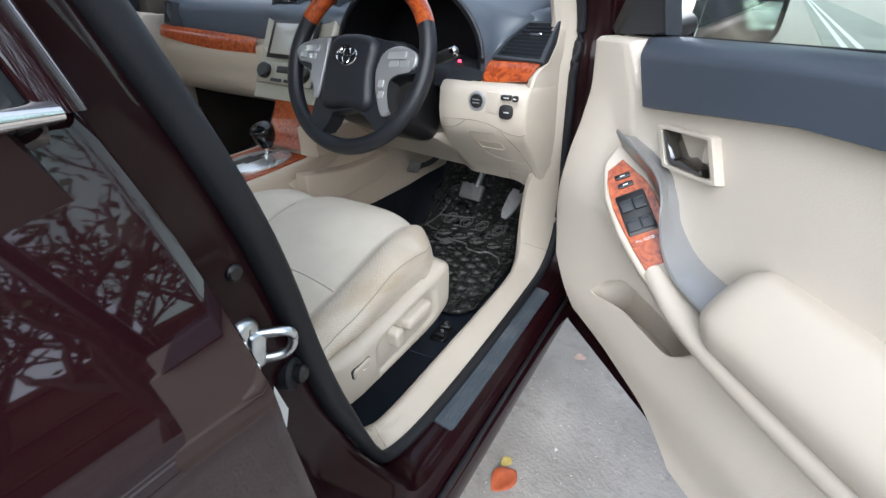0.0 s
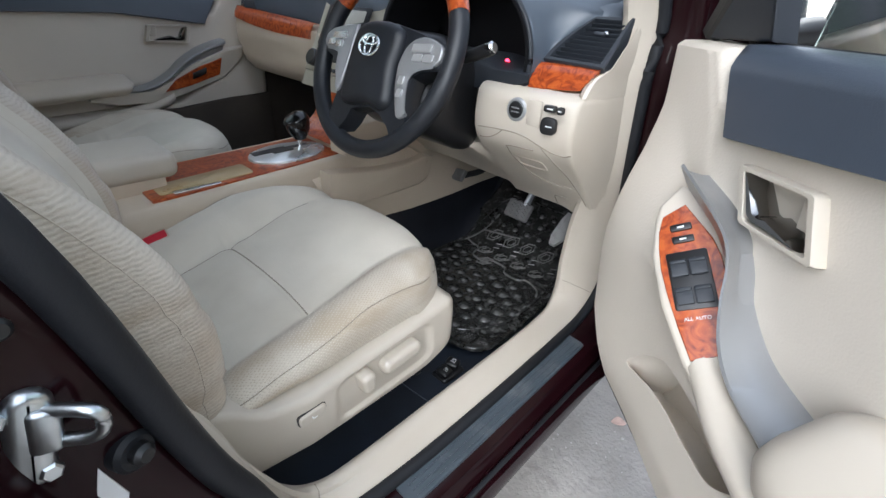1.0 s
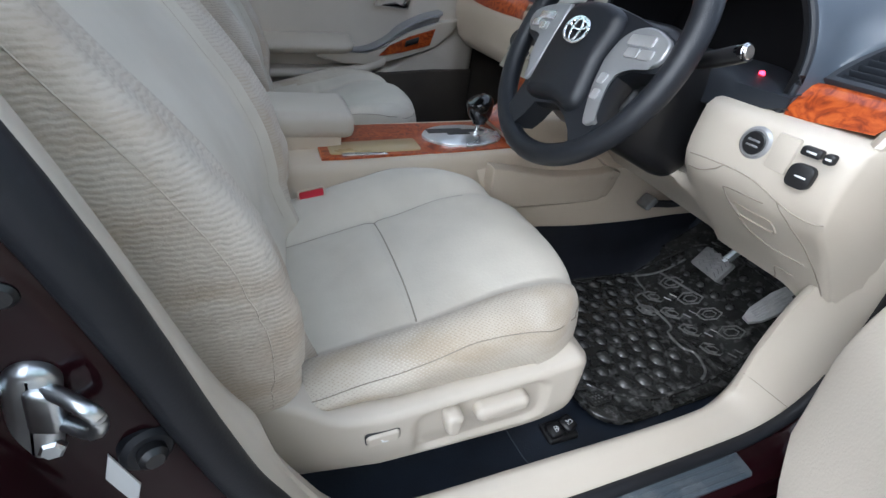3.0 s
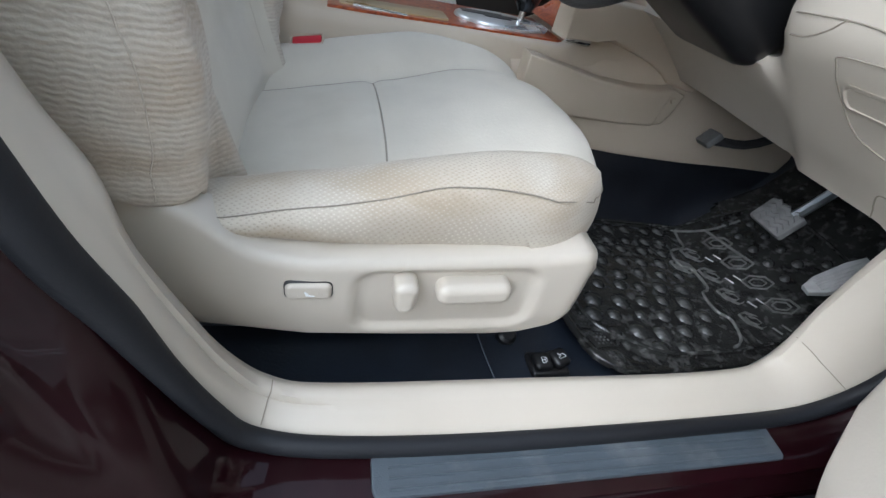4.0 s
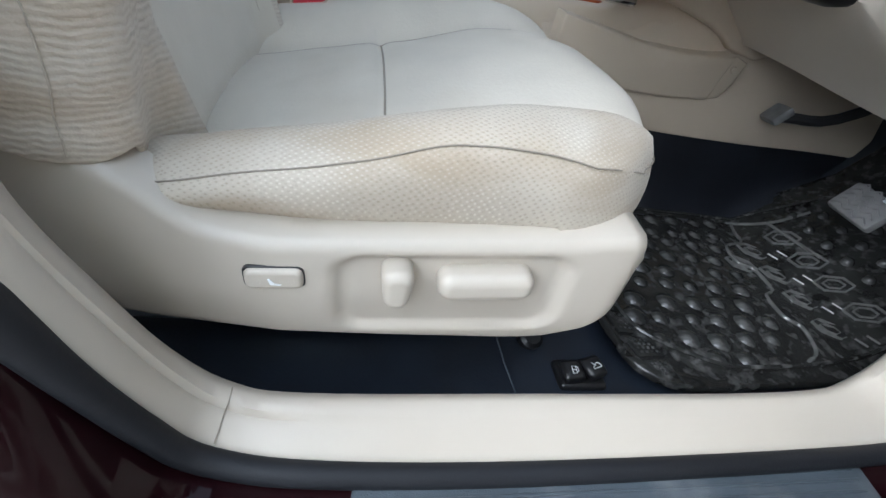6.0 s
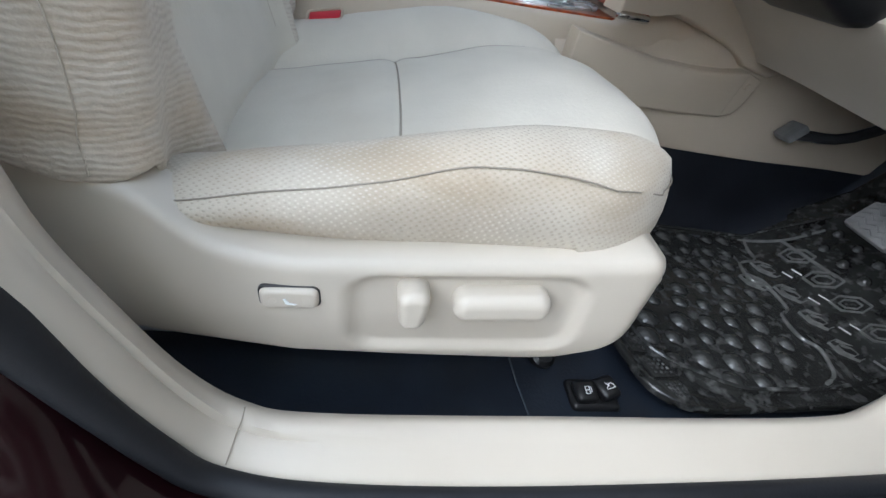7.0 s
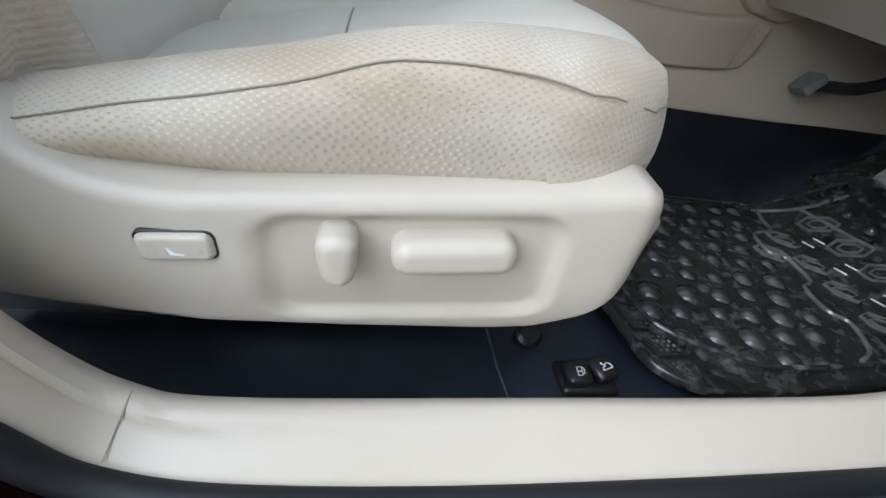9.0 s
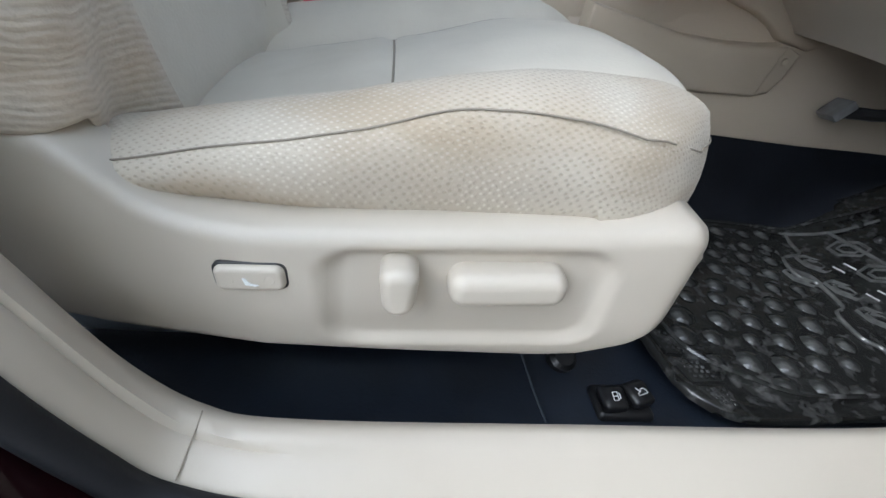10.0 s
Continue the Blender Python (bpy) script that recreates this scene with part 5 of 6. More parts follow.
def vent_on(corners, bow, slats, wname="air_vent"):
    """An air vent between four corners, from the lower left round to the upper left; bow rounds its left edge."""
    bl, br, tr, tl = (Vector(q) for q in corners)
    out = (br - bl).cross(tl - bl).normalized()
    wide, high = ((br - bl).length + (tr - tl).length) / 2, ((tl - bl).length + (tr - br).length) / 2

    def at(u, v, d=0.0):
        """u, v from 0 to 1 over the face; d outwards."""
        u = u - (1 - u) * bow * 4 * v * (1 - v)
        return bl.lerp(br, u).lerp(tl.lerp(tr, u), v) + out * d

    def loop(e, d):
        eu, ev = e / wide, e / high
        side = np.linspace(0, 1, 9)
        uv = [(eu + (1 - 2 * eu) * k, ev) for k in side[:-1]] + [(1 - eu, ev + (1 - 2 * ev) * k) for k in side[:-1]] + [(1 - eu - (1 - 2 * eu) * k, 1 - ev) for k in side[:-1]] + [(eu, 1 - ev - (1 - 2 * ev) * k) for k in side[:-1]]
        return [at(u, v, d) for u, v in uv]

    bm = bmesh.new()
    vs = grid(bm, [loop(0.0, -0.05), loop(0.0, -0.002), loop(0.0016, 0.0), loop(0.0066, 0.0), loop(0.0078, -0.0025), loop(0.0085, -0.04)], close_v=True)
    cap(bm, vs[-1])
    vt = part(wname, bm, M_DARK, dash, "charcoal air vent", sharp=40)
    eu, ev = 0.0075 / wide, 0.008 / high
    for k in range(slats):
        v = ev + (1 - 2 * ev) * (k + 0.5) / slats
        bm = bmesh.new()
        rows = []
        for u in np.linspace(eu, 1 - eu, 7):
            q, up = at(u, v, -0.004), (tl - bl).normalized()
            rows.append([q + up * 0.0012, q + out * 0.001, q - up * 0.0012, q - out * 0.012 - up * 0.003, q - out * 0.012 - up * 0.001])
        grid(bm, rows, close_v=True)
        part("slat", bm, M_DARK, vt)
    for k in range(4):
        u = eu + (1 - 2 * eu) * (k + 1) / 5
        bm = bmesh.new()
        rows = []
        for v in np.linspace(ev, 1 - ev, 5):
            q, side = at(u, v, -0.020), (br - bl).normalized()
            rows.append([q + side * 0.001, q - side * 0.001, q - side * 0.001 - out * 0.014, q + side * 0.001 - out * 0.014])
        grid(bm, rows, close_v=True)
        part("vane", bm, M_BLACK, vt)
    bm = bmesh.new()
    place_ = Matrix((((br - bl).normalized()), out.cross((br - bl).normalized()) * -1, out)).transposed().to_4x4()
    rbox(bm, at(0.56, 0.64, -0.002), (wide * 0.26, 0.006, 0.007), 0.002, 2, place_)
    part("vent_tab", bm, M_DARK, vt, "dark vent tab")
    bm = bmesh.new()
    rbox(bm, at(0.68, 0.64, 0.002), (0.006, 0.005, 0.003), 0.0012, 2, place_)
    part("tab_inlay", bm, M_CHROME, vt, "chrome tab inlay")
    return vt


END_VENT = ((0.573, 0.430, 0.8085), (0.677, 0.434, 0.8065), (0.6815, 0.490, 0.875), (0.620, 0.492, 0.8735))
vent_on(END_VENT, 0.10, 9)
# charcoal shoulder between the instrument hood and the end vent
bm = bmesh.new()
rows = []
for t in np.linspace(-0.12, 1.6, 30):
    a = -0.22 + 1.32 * t
    h = Vector((0.385 + 0.172 * 1.075 * math.cos(a), 0.409, 0.80 + 0.135 * 1.075 * math.sin(a)))
    k = min(1.0, max(0.0, t))
    u = -0.10 * 4 * k * (1 - k)
    e = Vector(END_VENT[0]).lerp(Vector(END_VENT[1]), u).lerp(Vector(END_VENT[3]).lerp(Vector(END_VENT[2]), u), k) + Vector((0.001, 0.001, 0.0005))
    e += Vector((0.0, -0.003, -0.012)) * max(0.0, -t) / 0.12 + Vector((0.02, 0.09, 0.042)) * max(0.0, t - 1) / 0.6
    rows.append([h + Vector((0, 0.03, 0)), h, h + (e - h) * 0.12 + Vector((0, -0.001, 0.002)), *(h.lerp(e, q) + Vector((0, 0.010, -0.004)) * math.sin(q * math.pi) for q in (0.35, 0.6, 0.85)), e, e + Vector((0.004, 0.01, -0.006))])
grid(bm, rows)
part("dash_shoulder", bm, M_DASH, dash, "charcoal soft dash shoulder", sharp=70)
bm = bmesh.new()
tube(bm, [(0.385 + 0.172 * 1.055 * math.cos(a), 0.407, 0.80 + 0.135 * 1.055 * math.sin(a)) for a in np.linspace(-0.5, math.pi + 0.5, 60)], 0.0042, n=8)
part("hood_rim", bm, M_DARK, dash, "charcoal rim of the instrument hood")
vent((-0.625, 0.51, 0.855), 0.11, 0.07, pose(0, 0, 0, -15, 0, -20), 6)
vent((0.075, 0.50, 0.888), 0.10, 0.055, pose(0, 0, 0, -15, 0, 0), 5)
vent((-0.065, 0.50, 0.888), 0.10, 0.055, pose(0, 0, 0, -15, 0, 0), 5)
# instrument hood
bm = bmesh.new()
rows = []
for k in np.linspace(-0.35, math.pi + 0.35, 30):
    ux, uz = math.cos(k), math.sin(k)
    rows.append([(0.385 + 0.172 * ux * f, y, 0.80 + 0.135 * uz * f) for f, y in ((1.06, 0.55), (1.08, 0.44), (1.05, 0.405), (1.0, 0.405), (0.94, 0.44), (0.90, 0.54))])
grid(bm, rows)
part("instrument_hood", bm, M_MATT, dash, "black instrument hood", sharp=60)
bm = bmesh.new()
rbox(bm, (0.385, 0.56, 0.82), (0.36, 0.03, 0.24), 0.01)
part("instrument_face", bm, M_MATT, dash, "dark instrument cluster, switched off")
bm = bmesh.new()
disc(bm, (0.497, 0.440, 0.796), (0.3, -1, 0.3), 0.0035, 0.004, n=12)
part("telltale", bm, M_LAMP, dash, "small lit red telltale")
bm = bmesh.new()
rows = []
for x in np.linspace(0.22, 0.572, 24):
    k = abs((x - 0.385) / 0.19)
    zl = 0.745 + 0.030 * min(1, k) ** 2
    w = 0.010 * sstep(0.45, 0.52, x)
    rows.append([(x, 0.52, 0.80 - w), (x, 0.43, 0.802 - w), (x, 0.404, 0.797 - w), (x, 0.398, 0.785), (x, 0.400, zl), (x, 0.43, zl - 0.01)])
grid(bm, rows)
part("binnacle_lip", bm, M_DARK, dash, "charcoal lower edge of the binnacle", sharp=60)
# start button and switches
bm = bmesh.new()
disc(bm, (0.576, 0.370, 0.736), (0.05, -1, 0.06), 0.0185, 0.012, edge=0.003)
button = part("start_button", bm, M_SILVER, dash, "round start button with a chrome ring")
bm = bmesh.new()
disc(bm, (0.576, 0.3685, 0.736), (0.05, -1, 0.06), 0.0138, 0.008, edge=0.002)
part("button_face", bm, M_BLACK, button)
for dz in (0.003, -0.003):
    bm = bmesh.new()
    rbox(bm, (0.576, 0.3682, 0.736 + dz), (0.015, 0.001, 0.0022), 0.0003, 1)
    part("print_bar", bm, M_SILVER, button)
bm = bmesh.new()
rbox(bm, (0.6085, 0.3745, 0.736), (0.026, 0.006, 0.040), 0.003)
part("blank_cover", bm, M_TRIM, dash)
for c, w, h in (((0.6355, 0.3765, 0.748), 0.020, 0.010), ((0.6545, 0.3745, 0.748), 0.010, 0.011), ((0.6370, 0.3765, 0.722), 0.025, 0.026)):
    bm = bmesh.new()
    prism(bm, rounded(w, h, min(w, h) * 0.32, 5), lambda u, v, d: Vector((c[0] + u, c[1] - d + 0.15 * u, c[2] + v)), 0.006, 0.002)
    sw = part("dash_switch", bm, M_BLACK, dash, "black switch")
    bm = bmesh.new()
    rbox(bm, (c[0], c[1] - 0.006, c[2]), (w * 0.6, 0.0012, 0.002), 0.0003, 1)
    part("print_bar", bm, M_WHITE, sw)
# hollow grip of the coin tray under the switches
bm = bmesh.new()
rows = []
for j, (u0, v0) in enumerate(((0.0, 0.0), (0.0, 0.0), (0.05, 0.10), (0.12, 0.2), (0.2, 0.3))):
    row = []
    for u, v in rounded(0.056 * (1 - 0.12 * (j > 1) * j / 4), 0.022 * (1 - 0.35 * (j > 1) * j / 4), 0.006, 5, (0.592, 0.643)):
        row.append((u, lower_y(u, v) + (0.004, -0.003, -0.0035, -0.001, 0.004)[j], v))
    rows.append(row)
vs = grid(bm, rows, close_v=True)
cap(bm, vs[-1])
part("coin_tray", bm, M_TRIM, dash, "beige coin tray grip", sharp=60)

# ---- centre stack and console ----
console = thing("centre_console", "beige centre console with burl wood and a chrome shift gate", "console")
bm = bmesh.new()
rows = []
for t in np.linspace(0, 1, 16):
    y, z = 0.495 - 0.10 * t, 0.860 - 0.19 * t
    w = 0.128 - 0.012 * t
    rows.append([(-w - 0.01, y + 0.05, z), (-w, y + 0.004, z), (-w + 0.008, y - 0.004, z), (w - 0.008, y - 0.004, z), (w, y + 0.004, z), (w + 0.01, y + 0.05, z)])
grid(bm, rows)
stack = part("centre_panel", bm, M_CHAMPAGNE, console, "champagne plastic centre panel")
st = Matrix.Translation((0, 0.449, 0.78)) @ pose(0, 0, 0, -27.5, 0, 0)
for nm, c, sz, mat in (("screen", (0, -0.008, 0.028), (0.165, 0.006, 0.098), M_BLACK), ("display", (0, -0.0115, 0.028), (0.14, 0.003, 0.080), M_SCREEN), ("climate_panel", (0, -0.008, -0.060), (0.20, 0.006, 0.055), M_CHAMPAGNE), ("climate_display", (0, -0.0115, -0.050), (0.06, 0.003, 0.018), M_BLACK)):
    bm = bmesh.new()
    rbox(bm, st @ Vector(c), sz, 0.002, 2, pose(0, 0, 0, -27.5, 0, 0))
    part(nm, bm, mat, stack)
for x in (-0.07, 0.07):
    bm = bmesh.new()
    disc(bm, st @ Vector((x, -0.026, -0.058)), (0, -0.89, 0.46), 0.020, 0.02, edge=0.003)
    dial = part("dial", bm, M_BLACK, stack, "black dial with a chrome ring")
    for k in range(3):
        bm = bmesh.new()
        rbox(bm, st @ Vector((x * 0.35 + 0.014 * (k - 1), -0.012, -0.078)), (0.011, 0.004, 0.008), 0.001, 1, pose(0, 0, 0, -27.5, 0, 0))
        part("button", bm, M_DARK, stack)
# sloping wood below the stack, then the flat of the console
bm = bmesh.new()
rows = []
for q, w in ((Vector((0, 0.410, 0.672)), 0.085), (Vector((0, 0.400, 0.640)), 0.083), (Vector((0, 0.385, 0.605)), 0.088), (Vector((0, 0.360, 0.580)), 0.092), (Vector((0, 0.33, 0.568)), 0.094)):
    cx = 0.035
    rows.append([(cx - w, q.y + 0.03, q.z), (cx - w + 0.004, q.y, q.z + 0.002), (cx + w - 0.004, q.y, q.z + 0.002), (cx + w, q.y + 0.03, q.z)])
grid(bm, rows)
part("wood_slope", bm, M_WOOD, console, "glossy burl wood panel", sharp=50)
bm = bmesh.new()
rows = []
for y in np.linspace(-0.30, 0.46, 30):
    z = curve1(y, (-0.3, 0.0, 0.15, 0.33, 0.42, 0.46), (0.535, 0.542, 0.550, 0.556, 0.60, 0.66))
    r = 0.158 + 0.01 * sstep(0.25, 0.45, y)
    rows.append([(-r + 0.10, y, 0.30), (-r + 0.10, y, z - 0.02), (-r + 0.105, y, z - 0.003), (-r + 0.115, y, z), (r - 0.012, y, z), (r - 0.003, y, z - 0.005), (r, y, z - 0.02), (r + 0.01, y, z - 0.06), (r + 0.02, y, 0.42), (r + 0.025, y, 0.27)])
vs = grid(bm, rows)
cap(bm, vs[0])
part("console_body", bm, M_TRIM2, console, "beige moulded console body tinted tan for shade", sharp=50)
bm = bmesh.new()
prism(bm, [(-0.035, -0.06), (0.140, -0.06), (0.140, 0.20), (0.132, 0.335), (-0.030, 0.335)], lambda u, v, d: Vector((u, v, curve1(v, (-0.06, 0.15, 0.335), (0.5385, 0.5475, 0.5535)) + d)), 0.006, 0.002)
part("wood_top", bm, M_WOOD, console, "glossy burl wood console top", weighted=True)
bm = bmesh.new()
prism(bm, rounded(0.060, 0.175, 0.008, 5, (0.095, 0.045)), lambda u, v, d: Vector((u, v, 0.5475 + (v - 0.06) * 0.05 + d)), 0.0035, 0.001)
part("cup_holder_lid", bm, M_GOLD, console, "gold tan cup holder lid")
bm = bmesh.new()
rbox(bm, (0.131, 0.020, 0.5485), (0.010, 0.085, 0.004), 0.001)
part("chrome_strip", bm, M_CHROME, console)
bm = bmesh.new()
ell = [(0.062 + 0.062 * math.cos(a), 0.242 + 0.088 * math.sin(a)) for a in np.linspace(0, 2 * math.pi, 36, endpoint=False)]
prism(bm, ell, lambda u, v, d: Vector((u, v, 0.550 + (v - 0.2) * 0.03 + d)), 0.010, 0.003)
gate = part("shift_gate", bm, M_SATIN, console, "satin silver shift gate")
bm = bmesh.new()
prism(bm, [(0.028, 0.17), (0.052, 0.17), (0.052, 0.21), (0.064, 0.21), (0.064, 0.26), (0.050, 0.26), (0.050, 0.30), (0.036, 0.30), (0.036, 0.25), (0.028, 0.25)], lambda u, v, d: Vector((u, v, 0.5595 + (v - 0.2) * 0.03 + d)), 0.0015, 0.0004, 1)
part("gate_slot", bm, M_BLACK, gate)
lever = thing("gear_lever", "black gear knob with chrome stalk in the console", "gear lever")
bm = bmesh.new()
tube(bm, [(0.050, 0.280, 0.55), (0.049, 0.283, 0.60)], 0.006, n=10)
part("stalk", bm, M_CHROME, lever)
bm = bmesh.new()
tube(bm, smooth_path([(0.049, 0.284, 0.580), (0.049, 0.283, 0.595), (0.049, 0.280, 0.615), (0.049, 0.277, 0.630), (0.049, 0.274, 0.637)], 3), [0.014, 0.016, 0.0195, 0.023, 0.026, 0.028, 0.029, 0.0295, 0.029, 0.027, 0.023, 0.017, 0.008], n=16)
part("knob", bm, M_GLOSS, lever, "glossy black knob")
armbox = thing("console_armrest", "padded beige armrest lid behind the console", "armrest")
bm = bmesh.new()
rbox(bm, (0.015, -0.135, 0.585), (0.150, 0.29, 0.050), 0.018, 4)
part("lid", bm, M_TRIM, armbox, sharp=60)
bm = bmesh.new()
rbox(bm, (0.015, -0.15, 0.545), (0.135, 0.27, 0.045), 0.006)
part("box", bm, M_TRIM2, armbox)
buckle = thing("seat_belt_buckle", "beige seat belt buckle with a red release button", "buckle")
bm = bmesh.new()
bq = pose(0.186, -0.080, 0.486, 16, 24, 0)
bt_ = bq.to_3x3().to_4x4()
rbox(bm, bq @ Vector((0, 0, -0.012)), (0.024, 0.048, 0.060), 0.005, 3, bt_)
housing_ = part("housing", bm, M_TRIM2, buckle)
bm = bmesh.new()
rows = [[bq @ Vector((u, v, z)) for u, v in rounded(w, h, 0.005, 5)] for w, h, z in ((0.024, 0.048, 0.0165), (0.024, 0.048, 0.0205), (0.020, 0.044, 0.0205), (0.019, 0.043, 0.0175))]
grid(bm, rows, close_v=True)
part("rim", bm, M_TRIM2, housing_)
bm = bmesh.new()
rbox(bm, bq @ Vector((0, 0, 0.0165)), (0.0185, 0.042, 0.006), 0.002, 2, bt_)
part("release_button", bm, M_RED, buckle, "red release button")
# side pocket on the tunnel
bm = bmesh.new()
prism(bm, [(0.25, 0.548), (0.322, 0.538), (0.391, 0.528), (0.45, 0.528), (0.50, 0.532), (0.530, 0.537), (0.528, 0.52), (0.518, 0.468), (0.443, 0.462), (0.25, 0.459)], lambda u, v, d: Vector((0.188 + d - 0.03 * max(0.0, 0.50 - u), u, v)), 0.034, 0.005, 3)
pocket = part("side_pocket", bm, M_TRIM2, console, "beige side pocket tinted tan for shade", sharp=60)
bm = bmesh.new()
prism(bm, [(0.531, 0.537), (0.560, 0.529), (0.553, 0.492), (0.542, 0.472), (0.5195, 0.468)], lambda u, v, d: Vector((0.186 + d, u, v)), 0.029, 0.005, 3)
part("end_clip", bm, M_TRIM2, pocket)
bm = bmesh.new()
disc(bm, (0.2165, 0.541, 0.517), (1, 0, 0), 0.005, 0.004, n=14)
part("clip_head", bm, M_TRIM2, pocket)
bm = bmesh.new()
over = [(0.30, 0.575), (0.354, 0.587), (0.388, 0.584), (0.422, 0.578), (0.479, 0.564), (0.505, 0.553), (0.523, 0.540), (0.575, 0.532), (0.62, 0.55), (0.62, 0.64), (0.30, 0.64)]
prism(bm, over, lambda u, v, d: Vector((0.150 + d, u, v)), 0.055, 0.006, 3)
part("tunnel_cover", bm, M_TRIM2, console, "beige cover arching over the pocket, tinted tan for shade", sharp=60)
bm = bmesh.new()
rows = []
for y in np.linspace(0.24, 0.90, 18):
    x = 0.196 + 0.012 * sstep(0.36, 0.5, y) - 0.012 * sstep(0.6, 0.8, y)
    zt = curve1(y, (0.24, 0.36, 0.42, 0.56), (0.525, 0.545, 0.59, 0.66))
    rows.append([(x - 0.04, y, zt), (x - 0.020, y, 0.5 * zt + 0.25), (x - 0.006, y, 0.50), (x + 0.008, y, 0.45), (x + 0.016, y, 0.412), (x + 0.014, y, 0.407), (x - 0.01, y, 0.404)])
grid(bm, rows)
part("tunnel_side", bm, M_TRIM2, console, "beige tunnel side panel tinted tan for shade", sharp=60)
bm = bmesh.new()
rows = []
for y in np.linspace(0.20, 0.95, 40):
    x = 0.199 + 0.012 * sstep(0.36, 0.5, y) - 0.010 * sstep(0.6, 0.8, y)
    up = 0.55 * max(0.0, y - 0.66)
    w = [0.003 * noise.noise((y * 18, k * 1.7, 4)) for k in range(7)]
    rows.append([(x - 0.004, y, 0.425), (x + 0.010 + w[1], y, 0.402), (x + 0.016 + w[2], y, 0.370), (x + 0.022 + w[3], y, 0.335 + up * 0.3), (x + 0.034 + w[4], y, 0.302 + up * 0.7), (x + 0.058 + w[5], y, 0.280 + up), (x + 0.10, y, 0.268 + up)])
grid(bm, rows)
part("floor_liner", bm, M_LINER, car, "creased dark vinyl liner turned up against the tunnel", sharp=70)
bm = bmesh.new()
rbox(bm, (0.162, 0.345, 0.570), (0.014, 0.050, 0.012), 0.004)
part("chrome_clip", bm, M_CHROME, console)

# ---- steering wheel ----
wheel = thing("steering_wheel", "dark leather three-spoke steering wheel with wood inserts and silver switches", "steering wheel", Matrix.Translation((0.376, 0.262, 0.798)) @ pose(0, 0, 0, -24, 0, 0) @ Matrix.Diagonal((0.87, 0.87, 0.87, 1)))
R = 0.178
bm = bmesh.new()
ang = np.linspace(0, 2 * math.pi, 72, endpoint=False)
tube(bm, [(R * math.sin(a), 0, R * math.cos(a)) for a in ang], 0.0175, n=14, closed=True, up=(0, 1, 0))
part("rim", bm, M_WHEEL, wheel, "dark leather rim")
for s in (-1, 1):
    bm = bmesh.new()
    tube(bm, [(s * R * math.sin(a), 0, R * math.cos(a)) for a in np.linspace(radians(22), radians(62), 16)], 0.0181, n=14, up=(0, 1, 0))
    part("wood_insert", bm, M_WOOD, wheel, "burl wood rim insert")
bm = bmesh.new()
cover = [(-0.165, 0.020), (-0.139, 0.032), (-0.106, 0.044), (-0.041, 0.055), (0.023, 0.056), (0.088, 0.047), (0.140, 0.036), (0.166, 0.022), (0.166, -0.012), (0.128, -0.019), (0.110, -0.031), (0.108, -0.058), (0.122, -0.096), (0.130, -0.125), (0.102, -0.142), (0.084, -0.124), (0.057, -0.108), (0.023, -0.099), (-0.028, -0.112), (-0.036, -0.136), (-0.050, -0.158), (-0.094, -0.142), (-0.088, -0.090), (-0.104, -0.034), (-0.166, -0.012)]
vs = []
for d, f in ((0.030, 0.94), (0.012, 1.0), (-0.004, 1.0), (-0.010, 0.975)):
    vs.append([bm.verts.new((0.010 + (u - 0.010) * f, d, -0.03 + (v + 0.03) * f)) for u, v in cover])
for a, b in zip(vs, vs[1:]):
    for k in range(len(cover)):
        bm.faces.new((a[k - 1], a[k], b[k], b[k - 1]))
bm.faces.new(vs[-1])
bm.faces.new(vs[0][::-1])
bmesh.ops.recalc_face_normals(bm, faces=bm.faces)
part("spoke_cover", bm, M_WHEEL, wheel, "charcoal hub cover reaching to the rim", sharp=50)
bm = bmesh.new()
pad = [(-0.066, -0.003), (-0.060, 0.034), (-0.036, 0.049), (0.0, 0.053), (0.032, 0.052), (0.060, 0.041), (0.067, 0.018), (0.065, -0.016), (0.071, -0.050), (0.076, -0.082), (0.058, -0.099), (0.020, -0.095), (-0.028, -0.104), (-0.056, -0.098), (-0.064, -0.050)]
pad = [(v.x, v.y) for v in smooth_path([(*p, 0) for p in pad + pad[:1]], 4)][:-1]
prism(bm, pad, lambda u, v, d: Vector((u, 0.030 - d - 0.008 * (1 - (u / 0.08) ** 2), v)), 0.053, 0.017, 6)
hub = part("hub_pad", bm, M_WHEEL, wheel, "charcoal airbag pad", sharp=60)
bm = bmesh.new()
tube(bm, [(0.0265 * math.sin(a), -0.0335, 0.004 + 0.0185 * math.cos(a)) for a in np.linspace(0, 2 * math.pi, 28, endpoint=False)], 0.0022, n=6, closed=True, up=(0, 1, 0))
part("emblem", bm, M_CHROME, hub, "chrome oval emblem")
for rx, rz, cz in ((0.0100, 0.0168, 0.004), (0.0205, 0.0070, 0.012)):
    bm = bmesh.new()
    tube(bm, [(rx * math.sin(a), -0.0335, cz + rz * math.cos(a)) for a in np.linspace(0, 2 * math.pi, 24, endpoint=False)], 0.0018, n=6, closed=True, up=(0, 1, 0))
    part("emblem", bm, M_CHROME, hub)
